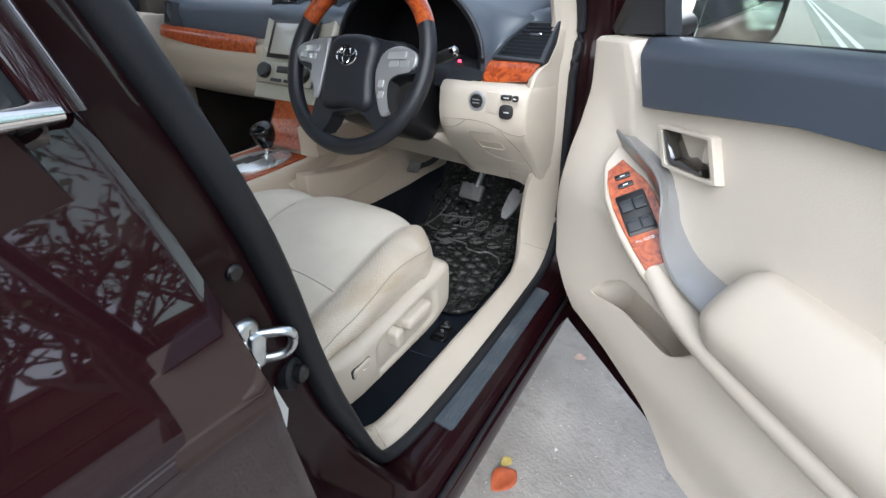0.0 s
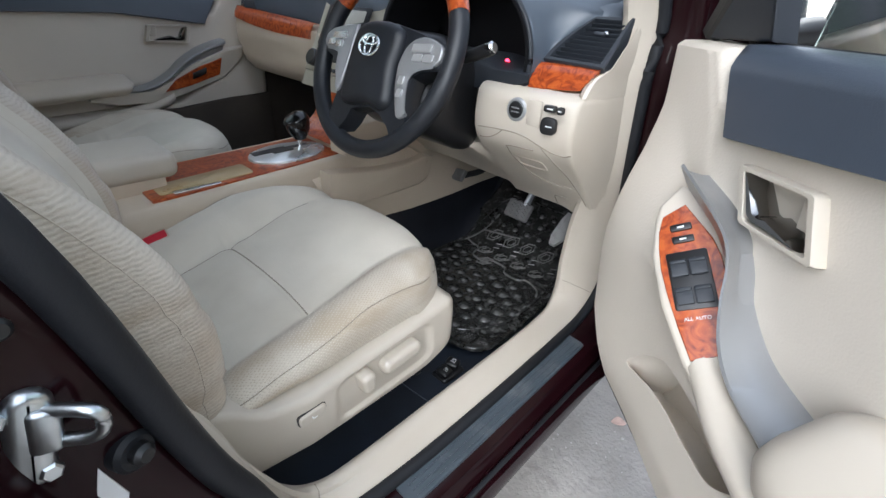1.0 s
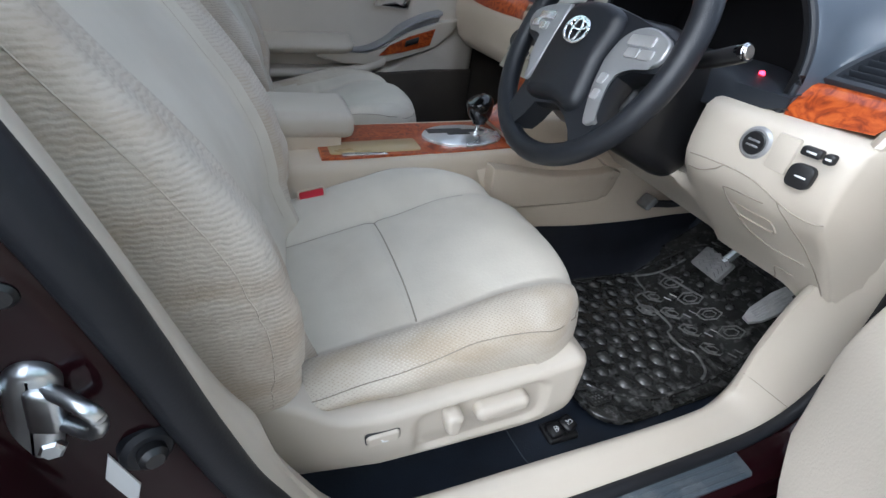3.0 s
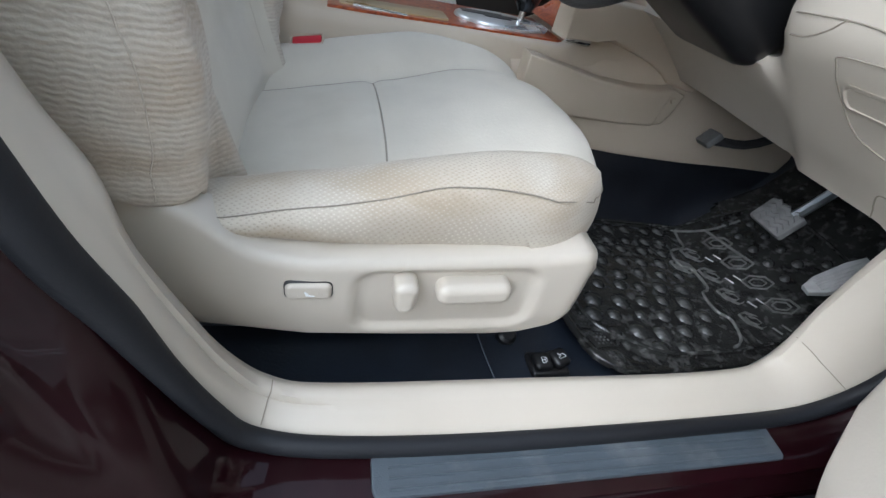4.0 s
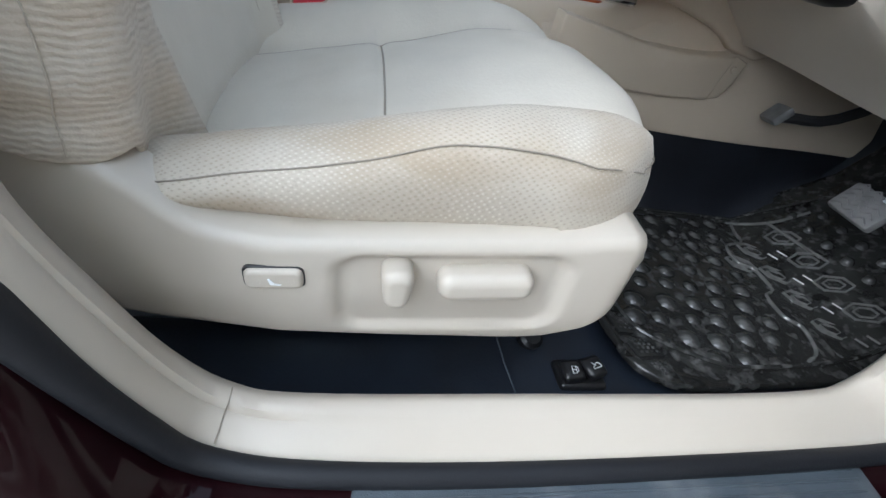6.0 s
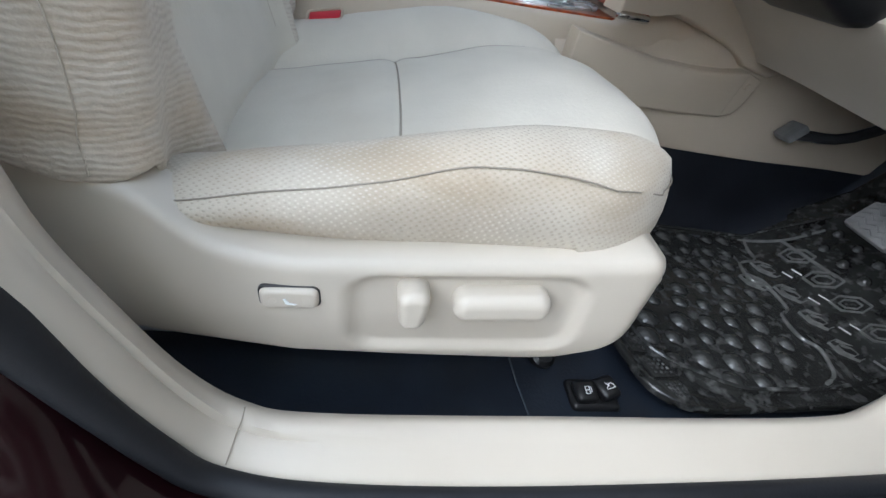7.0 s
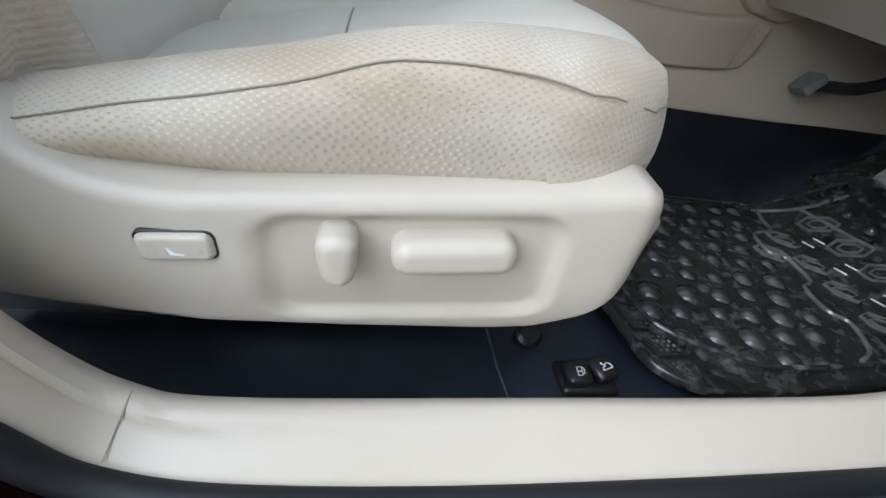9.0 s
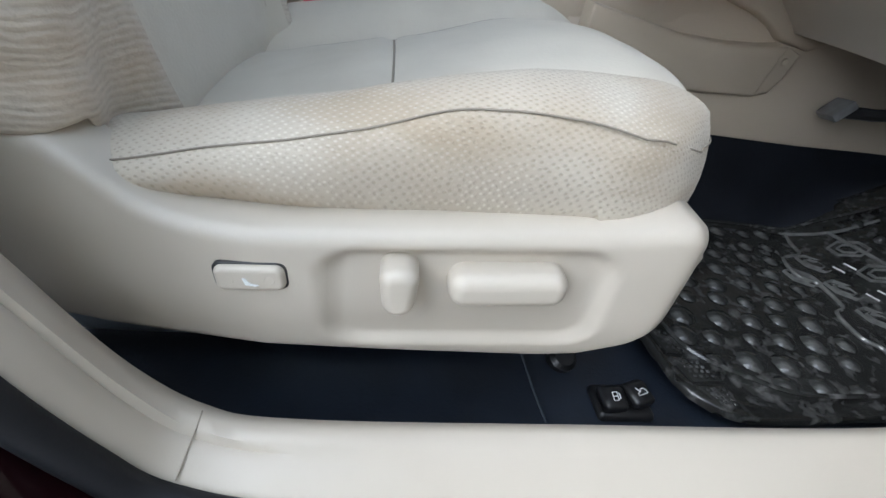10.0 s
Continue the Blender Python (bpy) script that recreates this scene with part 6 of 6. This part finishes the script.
for s in (-1, 1):
    bm = bmesh.new()
    sp = [(0.068, -0.016), (0.073, 0.008), (0.083, 0.024), (0.100, 0.034), (0.125, 0.037), (0.160, 0.024), (0.160, -0.004), (0.130, -0.013), (0.112, -0.022), (0.104, -0.034), (0.105, -0.056), (0.114, -0.082), (0.121, -0.097), (0.104, -0.103), (0.088, -0.078), (0.076, -0.050)] if s > 0 else [(-0.072, 0.044), (-0.118, 0.038), (-0.160, 0.022), (-0.160, -0.005), (-0.112, -0.010), (-0.104, -0.030), (-0.092, -0.080), (-0.076, -0.080), (-0.072, -0.020)]
    sp = [(v.x, v.y) for v in smooth_path([(*p, 0) for p in sp + sp[:1]], 3)][:-1]
    prism(bm, sp, lambda u, v, d: Vector((u, 0.010 - d, v)), 0.026, 0.004, 3)
    spoke = part("spoke", bm, M_SILVER, wheel, "silver painted spoke", sharp=50)
    for du, dv, w, h in ((0.116, 0.018, 0.044, 0.014), (0.112, 0.001, 0.022, 0.013), (0.137, 0.003, 0.022, 0.013), (0.090, -0.040, 0.013, 0.015), (0.095, -0.062, 0.013, 0.015))[:5 if s > 0 else 3]:
        bm = bmesh.new()
        prism(bm, rounded(w, h, 0.003, 4, (s * du, dv)), lambda u, v, d: Vector((u, -0.0155 - d, v + 0.1 * (u - s * du))), 0.003, 0.001)
        part("switch", bm, M_SATIN, spoke)
column = thing("steering_column", "black steering column shroud with wiper stalk", "steering column")
bm = bmesh.new()
cm = Matrix.Translation((0.376, 0.375, 0.730)) @ pose(0, 0, 0, -24, 0, 0)
rbox(bm, cm.translation, (0.172, 0.19, 0.165), 0.035, 4, pose(0, 0, 0, -24, 0, 0))
part("shroud", bm, M_BLACK, column, sharp=60)
bm = bmesh.new()
tube(bm, smooth_path([(0.44, 0.33, 0.79), (0.50, 0.325, 0.805), (0.555, 0.325, 0.825)], 4), [0.006, 0.006, 0.006, 0.007, 0.009, 0.0095, 0.010, 0.010, 0.009], n=12)
part("wiper_stalk", bm, M_BLACK, column, "black wiper stalk")
bm = bmesh.new()
disc(bm, (0.556, 0.325, 0.826), (1, 0, 0.35), 0.0095, 0.012, edge=0.003)
part("stalk_tip", bm, M_CHROME, column, "silver stalk tip")

# ---- pedals ----
brake = thing("brake_pedal", "worn grey rubber brake pedal with a chevron tread", "pedal")
bm = bmesh.new()
bt = Matrix.Translation((0.430, 0.658, 0.425)) @ pose(0, 0, 0, -32, -2, -6)
rbox(bm, bt.translation, (0.072, 0.014, 0.046), 0.005, 2, bt.to_3x3().to_4x4())
pd = part("pad", bm, M_PEDAL, brake)
for k in range(5):
    bm = bmesh.new()
    tube(bm, [bt @ Vector((-0.030 + 0.010 * q, -0.0075, -0.018 + 0.009 * k + (0.006 if q % 2 else 0))) for q in range(7)], 0.0013, n=5)
    part("tread", bm, M_PEDAL, pd)
bm = bmesh.new()
tube(bm, smooth_path([(0.445, 0.665, 0.44), (0.455, 0.70, 0.52), (0.46, 0.74, 0.66)], 4), 0.008, n=8)
part("arm", bm, M_STEEL, brake)
acc = thing("accelerator_pedal", "slim grey accelerator pedal with lengthwise ribs", "pedal")
bm = bmesh.new()
at = Matrix.Translation((0.535, 0.715, 0.393)) @ pose(0, 0, 0, -52, 10, 0) @ Matrix.Diagonal((0.9, 0.9, 0.9, 1))
out = [(-0.021, 0.050), (0.021, 0.050), (0.024, 0.02), (0.018, -0.035), (0.008, -0.058), (-0.008, -0.058), (-0.018, -0.035), (-0.024, 0.02)]
prism(bm, out, lambda u, v, d: at @ Vector((u, 0.006 - d, v)), 0.012, 0.003)
pd = part("pad", bm, M_PEDAL2, acc, weighted=True)
for k in range(5):
    bm = bmesh.new()
    x = -0.014 + 0.007 * k
    tube(bm, [at @ Vector((x, -0.0065, 0.04)), at @ Vector((x * 0.7, -0.0065, -0.04))], 0.0014, n=5)
    part("rib", bm, M_PEDAL2, pd)
bm = bmesh.new()
tube(bm, smooth_path([(0.545, 0.745, 0.415), (0.56, 0.77, 0.47), (0.565, 0.80, 0.60)], 4), 0.006, n=8)
part("arm", bm, M_BLACK, acc)
park = thing("parking_brake_pedal", "small dark parking brake pedal beside the tunnel", "pedal")
bm = bmesh.new()
pt = Matrix.Translation((0.252, 0.625, 0.474)) @ pose(0, 0, 0, -38, -8, -12)
rbox(bm, pt.translation, (0.040, 0.014, 0.032), 0.004, 2, pt.to_3x3().to_4x4())
part("pad", bm, M_PEDAL, park)
bm = bmesh.new()
tube(bm, smooth_path([(0.262, 0.63, 0.474), (0.290, 0.69, 0.492), (0.32, 0.78, 0.58)], 4), 0.0085, n=8)
part("arm", bm, M_BLACK, park)

# ---- floor mat and release levers ----
floor_mat = thing("floor_mat", "black moulded rubber floor mat with studs and hexagons", "floor mat")


def mat_z(x, y):
    return 0.275 + 0.55 * max(0.0, y - 0.655) + 0.9 * max(0.0, y - 0.845)


MAT_OUT = [(0.27, 0.290), (0.45, 0.286), (0.545, 0.296), (0.590, 0.309), (0.614, 0.345), (0.615, 0.415), (0.606, 0.60), (0.598, 0.80), (0.57, 0.93), (0.27, 0.93), (0.238, 0.74), (0.236, 0.5), (0.244, 0.33)]
MAT_RIM = [(0.30, 0.328), (0.45, 0.318), (0.515, 0.322), (0.546, 0.338), (0.571, 0.377), (0.590, 0.431), (0.585, 0.549), (0.565, 0.674), (0.552, 0.745), (0.52, 0.81), (0.32, 0.82), (0.278, 0.72), (0.268, 0.5), (0.272, 0.36)]


def ring_of(pts, n=96):
    """A closed smooth outline, walked in even steps from the same side."""
    q = smooth_path([(*p, 0) for p in pts + pts[:1]], 12)
    cum = [0.0]
    for a, b in zip(q, q[1:]):
        cum.append(cum[-1] + (b - a).length)
    out = []
    for k in range(n):
        t = cum[-1] * k / n
        i = max(j for j in range(len(q) - 1) if cum[j] <= t)
        out.append(q[i].lerp(q[i + 1], (t - cum[i]) / max(1e-9, cum[i + 1] - cum[i])))
    return out


outer_ring, rim_ring = ring_of(MAT_OUT), ring_of(MAT_RIM)
mid = Vector((0.43, 0.56, 0))
bm = bmesh.new()
rows = []
for ring, f, dz in ((outer_ring, 1.0, 0.0), (outer_ring, 1.0, 0.007), (outer_ring, 0.99, 0.009), (None, 0.35, 0.006), (None, 0.75, 0.004), (rim_ring, 1.012, 0.005), (rim_ring, 1.006, 0.012), (rim_ring, 0.995, 0.012), (rim_ring, 0.985, 0.004), *((rim_ring, k / 14, 0.0025) for k in range(13, 0, -1))):
    pts = [a.lerp(b, f) for a, b in zip(outer_ring, rim_ring)] if ring is None else [mid + (q - mid) * f for q in ring]
    rows.append([(q.x, q.y, mat_z(q.x, q.y) + dz + 0.0012 * noise.noise((q.x * 22, q.y * 22, 1))) for q in pts])
vs = grid(bm, rows, close_v=True)
cap(bm, vs[-1])
base = part("mat_sheet", bm, M_MAT, floor_mat, "black rubber sheet with a raised rim", sharp=60)


def lathe(profile, n, sx=1.0, sy=1.0, close=True):
    """A round piece of the mat from its radii and heights."""
    b = bmesh.new()
    v = grid(b, [[(math.cos(a) * r * sx, math.sin(a) * r * sy, z) for a in np.linspace(0, 2 * math.pi, n, endpoint=False)] for r, z in profile], close_v=True)
    if close:
        cap(b, v[-1])
    return b


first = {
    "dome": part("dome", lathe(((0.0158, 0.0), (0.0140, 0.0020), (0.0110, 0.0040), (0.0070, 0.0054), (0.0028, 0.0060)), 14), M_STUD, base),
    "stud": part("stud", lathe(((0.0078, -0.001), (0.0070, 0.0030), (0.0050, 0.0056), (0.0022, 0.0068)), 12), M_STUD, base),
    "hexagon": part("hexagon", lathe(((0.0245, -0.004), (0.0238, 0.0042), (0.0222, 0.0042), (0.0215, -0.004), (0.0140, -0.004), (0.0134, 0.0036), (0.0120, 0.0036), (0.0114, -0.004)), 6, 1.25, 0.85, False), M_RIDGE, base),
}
used = {k: False for k in first}


def mat_piece(kind, x, y, turn=0.0, k=1.0):
    ob = first[kind]
    if used[kind]:
        ob = new(kind, first[kind].data)
        ob.parent = base
    used[kind] = True
    ob.matrix_local = Matrix.Translation((x, y, mat_z(x, y) + 0.003)) @ pose(0, 0, 0, 28.8 if y > 0.66 else 0) @ pose(0, 0, 0, 0, 0, turn) @ Matrix.Diagonal((k, k, k, 1))


def in_rim(x, y, shrink):
    c = mid + (Vector((x, y, 0)) - mid) / shrink
    hits = 0
    for a, b in zip(rim_ring, rim_ring[1:] + rim_ring[:1]):
        if (a.y > c.y) != (b.y > c.y) and c.x < a.x + (c.y - a.y) / (b.y - a.y) * (b.x - a.x):
            hits += 1
    return hits % 2 == 1


def crease(x):
    """Where the domes give way to the hexagons."""
    return curve1(x, (0.24, 0.32, 0.36, 0.42, 0.47, 0.53, 0.60), (0.66, 0.645, 0.60, 0.605, 0.59, 0.584, 0.555))


for i in range(12):
    for j in range(10):
        x, y = 0.575 - 0.0325 * i + random.uniform(-0.004, 0.004), 0.345 + 0.042 * j + (0.021 if i % 2 else 0) + random.uniform(-0.004, 0.004)
        if in_rim(x, y, 0.95) and y < crease(x) - 0.012:
            mat_piece("dome", x, y, 0, 0.65 + 0.45 * random.random())
for y, xs in ((0.598, (0.388,)), (0.648, (0.575, 0.519, 0.463, 0.409, 0.352)), (0.700, (0.556, 0.508, 0.451, 0.398, 0.340))):
    for x in xs:
        if in_rim(x, y, 0.96):
            mat_piece("hexagon", x, y, 58, 0.80 + 0.08 * random.random())
for x in (0.548, 0.489, 0.430, 0.372):
    for dy in (-0.0065, 0.0065):
        bm = bmesh.new()
        tube(bm, [(x + u, 0.673 + dy + u * 0.6, mat_z(x, 0.673 + dy) + 0.0055) for u in (-0.007, 0.0, 0.007)], 0.0015, n=6)
        part("rib", bm, M_RIDGE, base)
# shiny domes under the pedals
for i in range(7):
    for j in range(3):
        x, y = 0.300 + 0.040 * i + (0.020 if j % 2 else 0), 0.738 + 0.033 * j
        if x < 0.50:
            mat_piece("stud", x, y, 0, 1.0 + 0.35 * random.random())
for x in np.linspace(0.29, 0.51, 6):
    mat_piece("stud", x, 0.87, 0, 0.8)
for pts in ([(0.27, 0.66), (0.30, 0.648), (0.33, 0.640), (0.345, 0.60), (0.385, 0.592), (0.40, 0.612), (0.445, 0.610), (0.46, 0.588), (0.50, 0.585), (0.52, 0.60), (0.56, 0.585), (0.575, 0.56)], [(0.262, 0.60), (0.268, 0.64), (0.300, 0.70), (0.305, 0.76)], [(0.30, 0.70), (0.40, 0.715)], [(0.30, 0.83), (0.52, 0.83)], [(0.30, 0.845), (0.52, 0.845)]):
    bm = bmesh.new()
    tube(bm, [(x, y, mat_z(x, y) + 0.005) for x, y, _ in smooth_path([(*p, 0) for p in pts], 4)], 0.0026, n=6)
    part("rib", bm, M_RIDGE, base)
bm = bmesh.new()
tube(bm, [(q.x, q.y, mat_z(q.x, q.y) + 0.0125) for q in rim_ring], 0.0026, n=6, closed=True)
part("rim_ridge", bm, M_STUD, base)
# embossed plates along the mat's rear outer border
for quad in (((0.500, 0.301), (0.512, 0.327), (0.543, 0.338), (0.540, 0.308)), ((0.545, 0.309), (0.548, 0.338), (0.574, 0.352), (0.576, 0.318)), ((0.581, 0.319), (0.579, 0.350), (0.606, 0.352), (0.602, 0.331))):
    bm = bmesh.new()
    prism(bm, list(quad), lambda u, v, d: Vector((u, v, mat_z(u, v) + 0.004 + d)), 0.0045, 0.001)
    plate_ = part("embossed_plate", bm, M_MAT, base)
    for a in np.linspace(0.2, 0.8, 4):
        for b in np.linspace(0.2, 0.8, 4):
            p = Vector(quad[0]).lerp(Vector(quad[3]), a).lerp(Vector(quad[1]).lerp(Vector(quad[2]), a), b)
            bm = bmesh.new()
            rbox(bm, (p.x, p.y, mat_z(p.x, p.y) + 0.0088), (0.0034, 0.0034, 0.0016), 0.0006, 1)
            part("nub", bm, M_STUD, plate_)
levers = thing("release_levers", "black fuel lid and boot release levers on the floor", "lever")
bm = bmesh.new()
rbox(bm, (0.589, 0.243, 0.264), (0.038, 0.056, 0.012), 0.006, 3)
part("housing", bm, M_BLACK, levers)
for c, turn, icon in (((0.592, 0.230, 0.2765), 4, "pump"), ((0.588, 0.256, 0.2785), 20, "car")):
    lm = pose(*c, 0, 16, turn)
    bm = bmesh.new()
    vs = rbox(bm, (0, 0, 0), (0.026, 0.0245, 0.012), 0.0052, 3)
    for v in vs:
        v.co.z -= 0.005 * (v.co.x / 0.013) ** 2 * (v.co.x < 0)
        v.co = lm @ v.co
    lv = part("release_lever", bm, M_BLACK, levers)
    top = lambda u, v: lm @ Vector((u * 0.75, v * 0.75, 0.0063))
    strokes = ([[(0.006, -0.004), (-0.004, -0.004), (-0.004, 0.002), (0.006, 0.002), (0.006, -0.004)], [(0.001, -0.004), (0.001, 0.002)], [(0.004, 0.002), (0.004, 0.005), (-0.002, 0.005), (-0.003, 0.003)]] if icon == "pump"
               else [[(0.004, -0.007), (0.001, -0.007), (0.000, -0.003), (-0.003, -0.001), (-0.003, 0.003), (0.000, 0.006), (0.004, 0.007), (0.004, -0.007)], [(0.000, -0.003), (-0.006, -0.007)]])
    for pts in strokes:
        bm = bmesh.new()
        tube(bm, [top(u, v) for u, v in pts], 0.00055, n=5)
        part("print_mark", bm, M_WHITE, lv, "white symbol")
bm = bmesh.new()
tube(bm, [(0.520, 0.158, 0.2650), (0.577, 0.160, 0.2660), (0.614, 0.163, 0.2675), (0.64, 0.165, 0.275)], 0.0012, n=6)
part("floor_seam", bm, M_SCUFF, car, "pale seam in the vinyl floor")
bm = bmesh.new()
disc(bm, (0.545, 0.198, 0.276), (0.3, 0, 1), 0.014, 0.016, n=18, edge=0.004)
part("floor_plug", bm, M_BLACK, car, "black rubber floor plug")


# ---- leaves on the ground ----
def leaf(name, label, c, turn, size, color):
    bm = bmesh.new()
    rows = []
    for t in np.linspace(0, 1, 9):
        w = 0.36 * math.sin(math.pi * min(1, t * 0.97 + 0.02)) ** 0.8
        rows.append([((t - 0.5) * size, k * w * size, 0.004 + 0.10 * size * (k * w) ** 2 * 8 + 0.05 * size * math.sin(t * 3)) for k in (-1, -0.5, 0, 0.5, 1)])
    grid(bm, rows)
    ob = part(name, bm, material(name + " tissue", color, 0.6, vary=0.2, scale=60))
    sol = ob.modifiers.new("thickness", "SOLIDIFY")
    sol.thickness = 0.0006
    ob.matrix_world = Matrix.Translation((c[0], c[1], GROUND_Z)) @ pose(0, 0, 0, 0, 0, turn)
    return tagged(ob, label, "leaf")


leaf("fallen_leaf", "pale pink dry fallen leaf on the ground", (0.829, 0.60), 40, 0.035, (0.55, 0.38, 0.32))
leaf("fallen_leaf", "red and yellow fallen leaf on the ground", (0.800, 0.150), 70, 0.07, (0.42, 0.09, 0.03))
leaf("fallen_leaf", "yellow fallen leaf tip on the ground", (0.787, 0.192), 70, 0.03, (0.55, 0.42, 0.12))


# ---- road, wall and trees beyond ----
M_ASPHALT = material("worn grey asphalt", (0.22, 0.225, 0.205), 0.9, vary=0.15, scale=0.8, grain=0.8, grain_scale=90, stain=(0.28, 0.28, 0.26), stain_amount=0.6, stain_scale=1.5)
M_LINE = material("worn white road paint", (0.62, 0.62, 0.60), 0.7, vary=0.1, stain=(0.25, 0.25, 0.24), stain_amount=0.7)
M_WALL = material("brown rendered wall", (0.16, 0.085, 0.05), 0.8, vary=0.25, scale=1.5, grain=0.6, grain_scale=60, stain=(0.07, 0.04, 0.03), stain_amount=0.7, stain_scale=1.2)
M_BARK = material("grey brown bark", (0.09, 0.07, 0.055), 0.9, vary=0.3, scale=12, grain=1.0, grain_scale=60)
M_LEAF = material("green leaves", (0.06, 0.10, 0.025), 0.6, vary=0.4, scale=2)
M_GRIT = material("pale grit", (0.42, 0.40, 0.37), 0.9, vary=0.3, scale=80)

bm = bmesh.new()
sweep(bm, [Vector((0, y, 0)) for y in (-25, 0, 4, 9, 20, 40, 80, 120, 169)], lambda i, q: [Vector((x + 0.055 * q.y, q.y, z + rise(q.y))) for x, z in ((1.9, 0.0), (1.9, 0.042), (2.0, 0.046), (4.0, 0.046), (4.05, 0.0))])
tagged(part("road", bm, M_ASPHALT), "grey worn asphalt road beyond the car", "road", kind="structure")
for x in (1.22 + 1.0, 1.50 + 1.0):
    bm = bmesh.new()
    sweep(bm, [Vector((0, y, 0)) for y in (-20, 0, 4, 9, 20, 40, 80, 120, 168)], lambda i, q: [Vector((x + dx + 0.055 * q.y, q.y, z + rise(q.y))) for dx, z in ((0, 0.044), (0, 0.051), (0.12, 0.051), (0.12, 0.044))])
    tagged(part("road_marking", bm, M_LINE), "worn white painted line on the road", "road marking", kind="structure")
bm = bmesh.new()
for z0, z1, x in ((0.0, 0.7, 10.4), (0.7, 0.85, 10.3), (0.85, 1.6, 10.45), (1.6, 1.75, 10.3), (1.75, 2.6, 10.45), (2.6, 2.8, 10.25)):
    rbox(bm, (x + 0.3, 0, (z0 + z1) / 2), (0.6, 40, z1 - z0), 0.02, 1)
tagged(part("wall_roadside", bm, M_WALL), "brown rendered roadside wall with raised bands", "wall", kind="structure")

# unseen wall, added to cut the sky light reaching the passenger side
bm = bmesh.new()
for z0, z1, x in ((0.0, 1.2, -3.4), (1.2, 1.35, -3.3), (1.35, 2.5, -3.4)):
    rbox(bm, (x - 0.2, 2.0, (z0 + z1) / 2), (0.4, 16, z1 - z0), 0.02, 1)
tagged(part("sky_block_wall", bm, M_WALL), "unseen brown wall added to block sky light at the left", "wall", kind="structure")


def build_tree(x, y, height, seed, leaves):
    rnd = random.Random(seed)
    tree = thing("tree", "roadside tree with spreading limbs and sparse green leaves", "tree", Matrix.Translation((x, y, rise(y))), "roadside trees")
    bm = bmesh.new()
    tips = []

    def limb(p, d, length, r, depth):
        pts, q, dd = [Vector(p)], Vector(p), Vector(d)
        for k in range(4):
            dd = (dd + Vector((rnd.uniform(-.25, .25), rnd.uniform(-.25, .25), rnd.uniform(-.05, .2)))).normalized()
            q = q + dd * length / 4
            pts.append(q.copy())
        tube(bm, pts, [r * (1 - 0.12 * k) for k in range(5)], n=7 if depth < 2 else 4)
        tips.append((q.copy(), depth))
        if depth < 4:
            for k in range(3 if depth else 4):
                a = rnd.uniform(0, 6.28)
                nd = (dd * 0.75 + Vector((math.cos(a), math.sin(a), rnd.uniform(0, 0.5))) * 0.8).normalized()
                limb(pts[rnd.choice((2, 3, 4))], nd, length * rnd.uniform(0.6, 0.8), r * 0.55, depth + 1)

    limb((0, 0, -0.1), (0, 0, 1), height * (0.42 if leaves > 9 else 0.26), height * 0.022, 0)
    part("trunk", bm, M_BARK, tree, "grey brown trunk and limbs")
    verts, faces = [], []
    for q, depth in tips:
        if depth < 3:
            continue
        for k in range(leaves):
            c = q + Vector((rnd.gauss(0, 0.28), rnd.gauss(0, 0.28), rnd.gauss(0, 0.2)))
            u = Vector((rnd.uniform(-1, 1), rnd.uniform(-1, 1), rnd.uniform(-.6, .6))).normalized()
            v = u.cross(Vector((rnd.uniform(-1, 1), rnd.uniform(-1, 1), rnd.uniform(-1, 1)))).normalized()
            w = rnd.uniform(0.05, 0.09)
            i = len(verts)
            verts += [c - u * w, c + v * w * 0.45, c + u * w, c - v * w * 0.45]
            faces.append((i, i + 1, i + 2, i + 3))
    me = bpy.data.meshes.new("crown")
    me.from_pydata([tuple(q) for q in verts], [], faces)
    me.materials.append(M_LEAF)
    crown = new("crown", me)
    crown.parent = tree
    crown["kind"] = "stuff"
    return tree


for k, (x, y, h, n) in enumerate(((4.6, 2.6, 7.0, 3), (4.8, -1.9, 6.5, 3), (4.5, 0.5, 6.0, 2), (6.5, -0.6, 7.5, 3), (5.6, 1.6, 7.0, 3), (9.0, 14.0, 8.0, 16), (-5.5, 1.0, 6.5, 18), (-6.0, 7.0, 7.0, 18), (12.5, 24.0, 9.0, 18), (-5.0, -4.5, 6.5, 16))):
    build_tree(x, y, h, 11 + k, n)

# grit scattered on the ground beside the car
rnd = random.Random(5)
bm = bmesh.new()
for k in range(700):
    x, y = rnd.uniform(0.74, 1.5), rnd.uniform(-0.3, 1.3)
    r = rnd.uniform(0.001, 0.0035) * (1.8 if rnd.random() < 0.06 else 1)
    z = GROUND_Z + 0.004 * noise.noise((x * 6, y * 6, 0))
    vs = [bm.verts.new((x + r * rnd.uniform(0.6, 1.3) * math.cos(a), y + r * rnd.uniform(0.6, 1.3) * math.sin(a), z - 0.0005)) for a in (0, 1.6, 3.1, 4.7)]
    top = bm.verts.new((x, y, z + r * 0.9))
    for i in range(4):
        bm.faces.new((vs[i], vs[(i + 1) % 4], top))
ob = part("grit", bm, M_GRIT)
tagged(ob, "pale grit scattered over the concrete", "grit", kind="stuff")
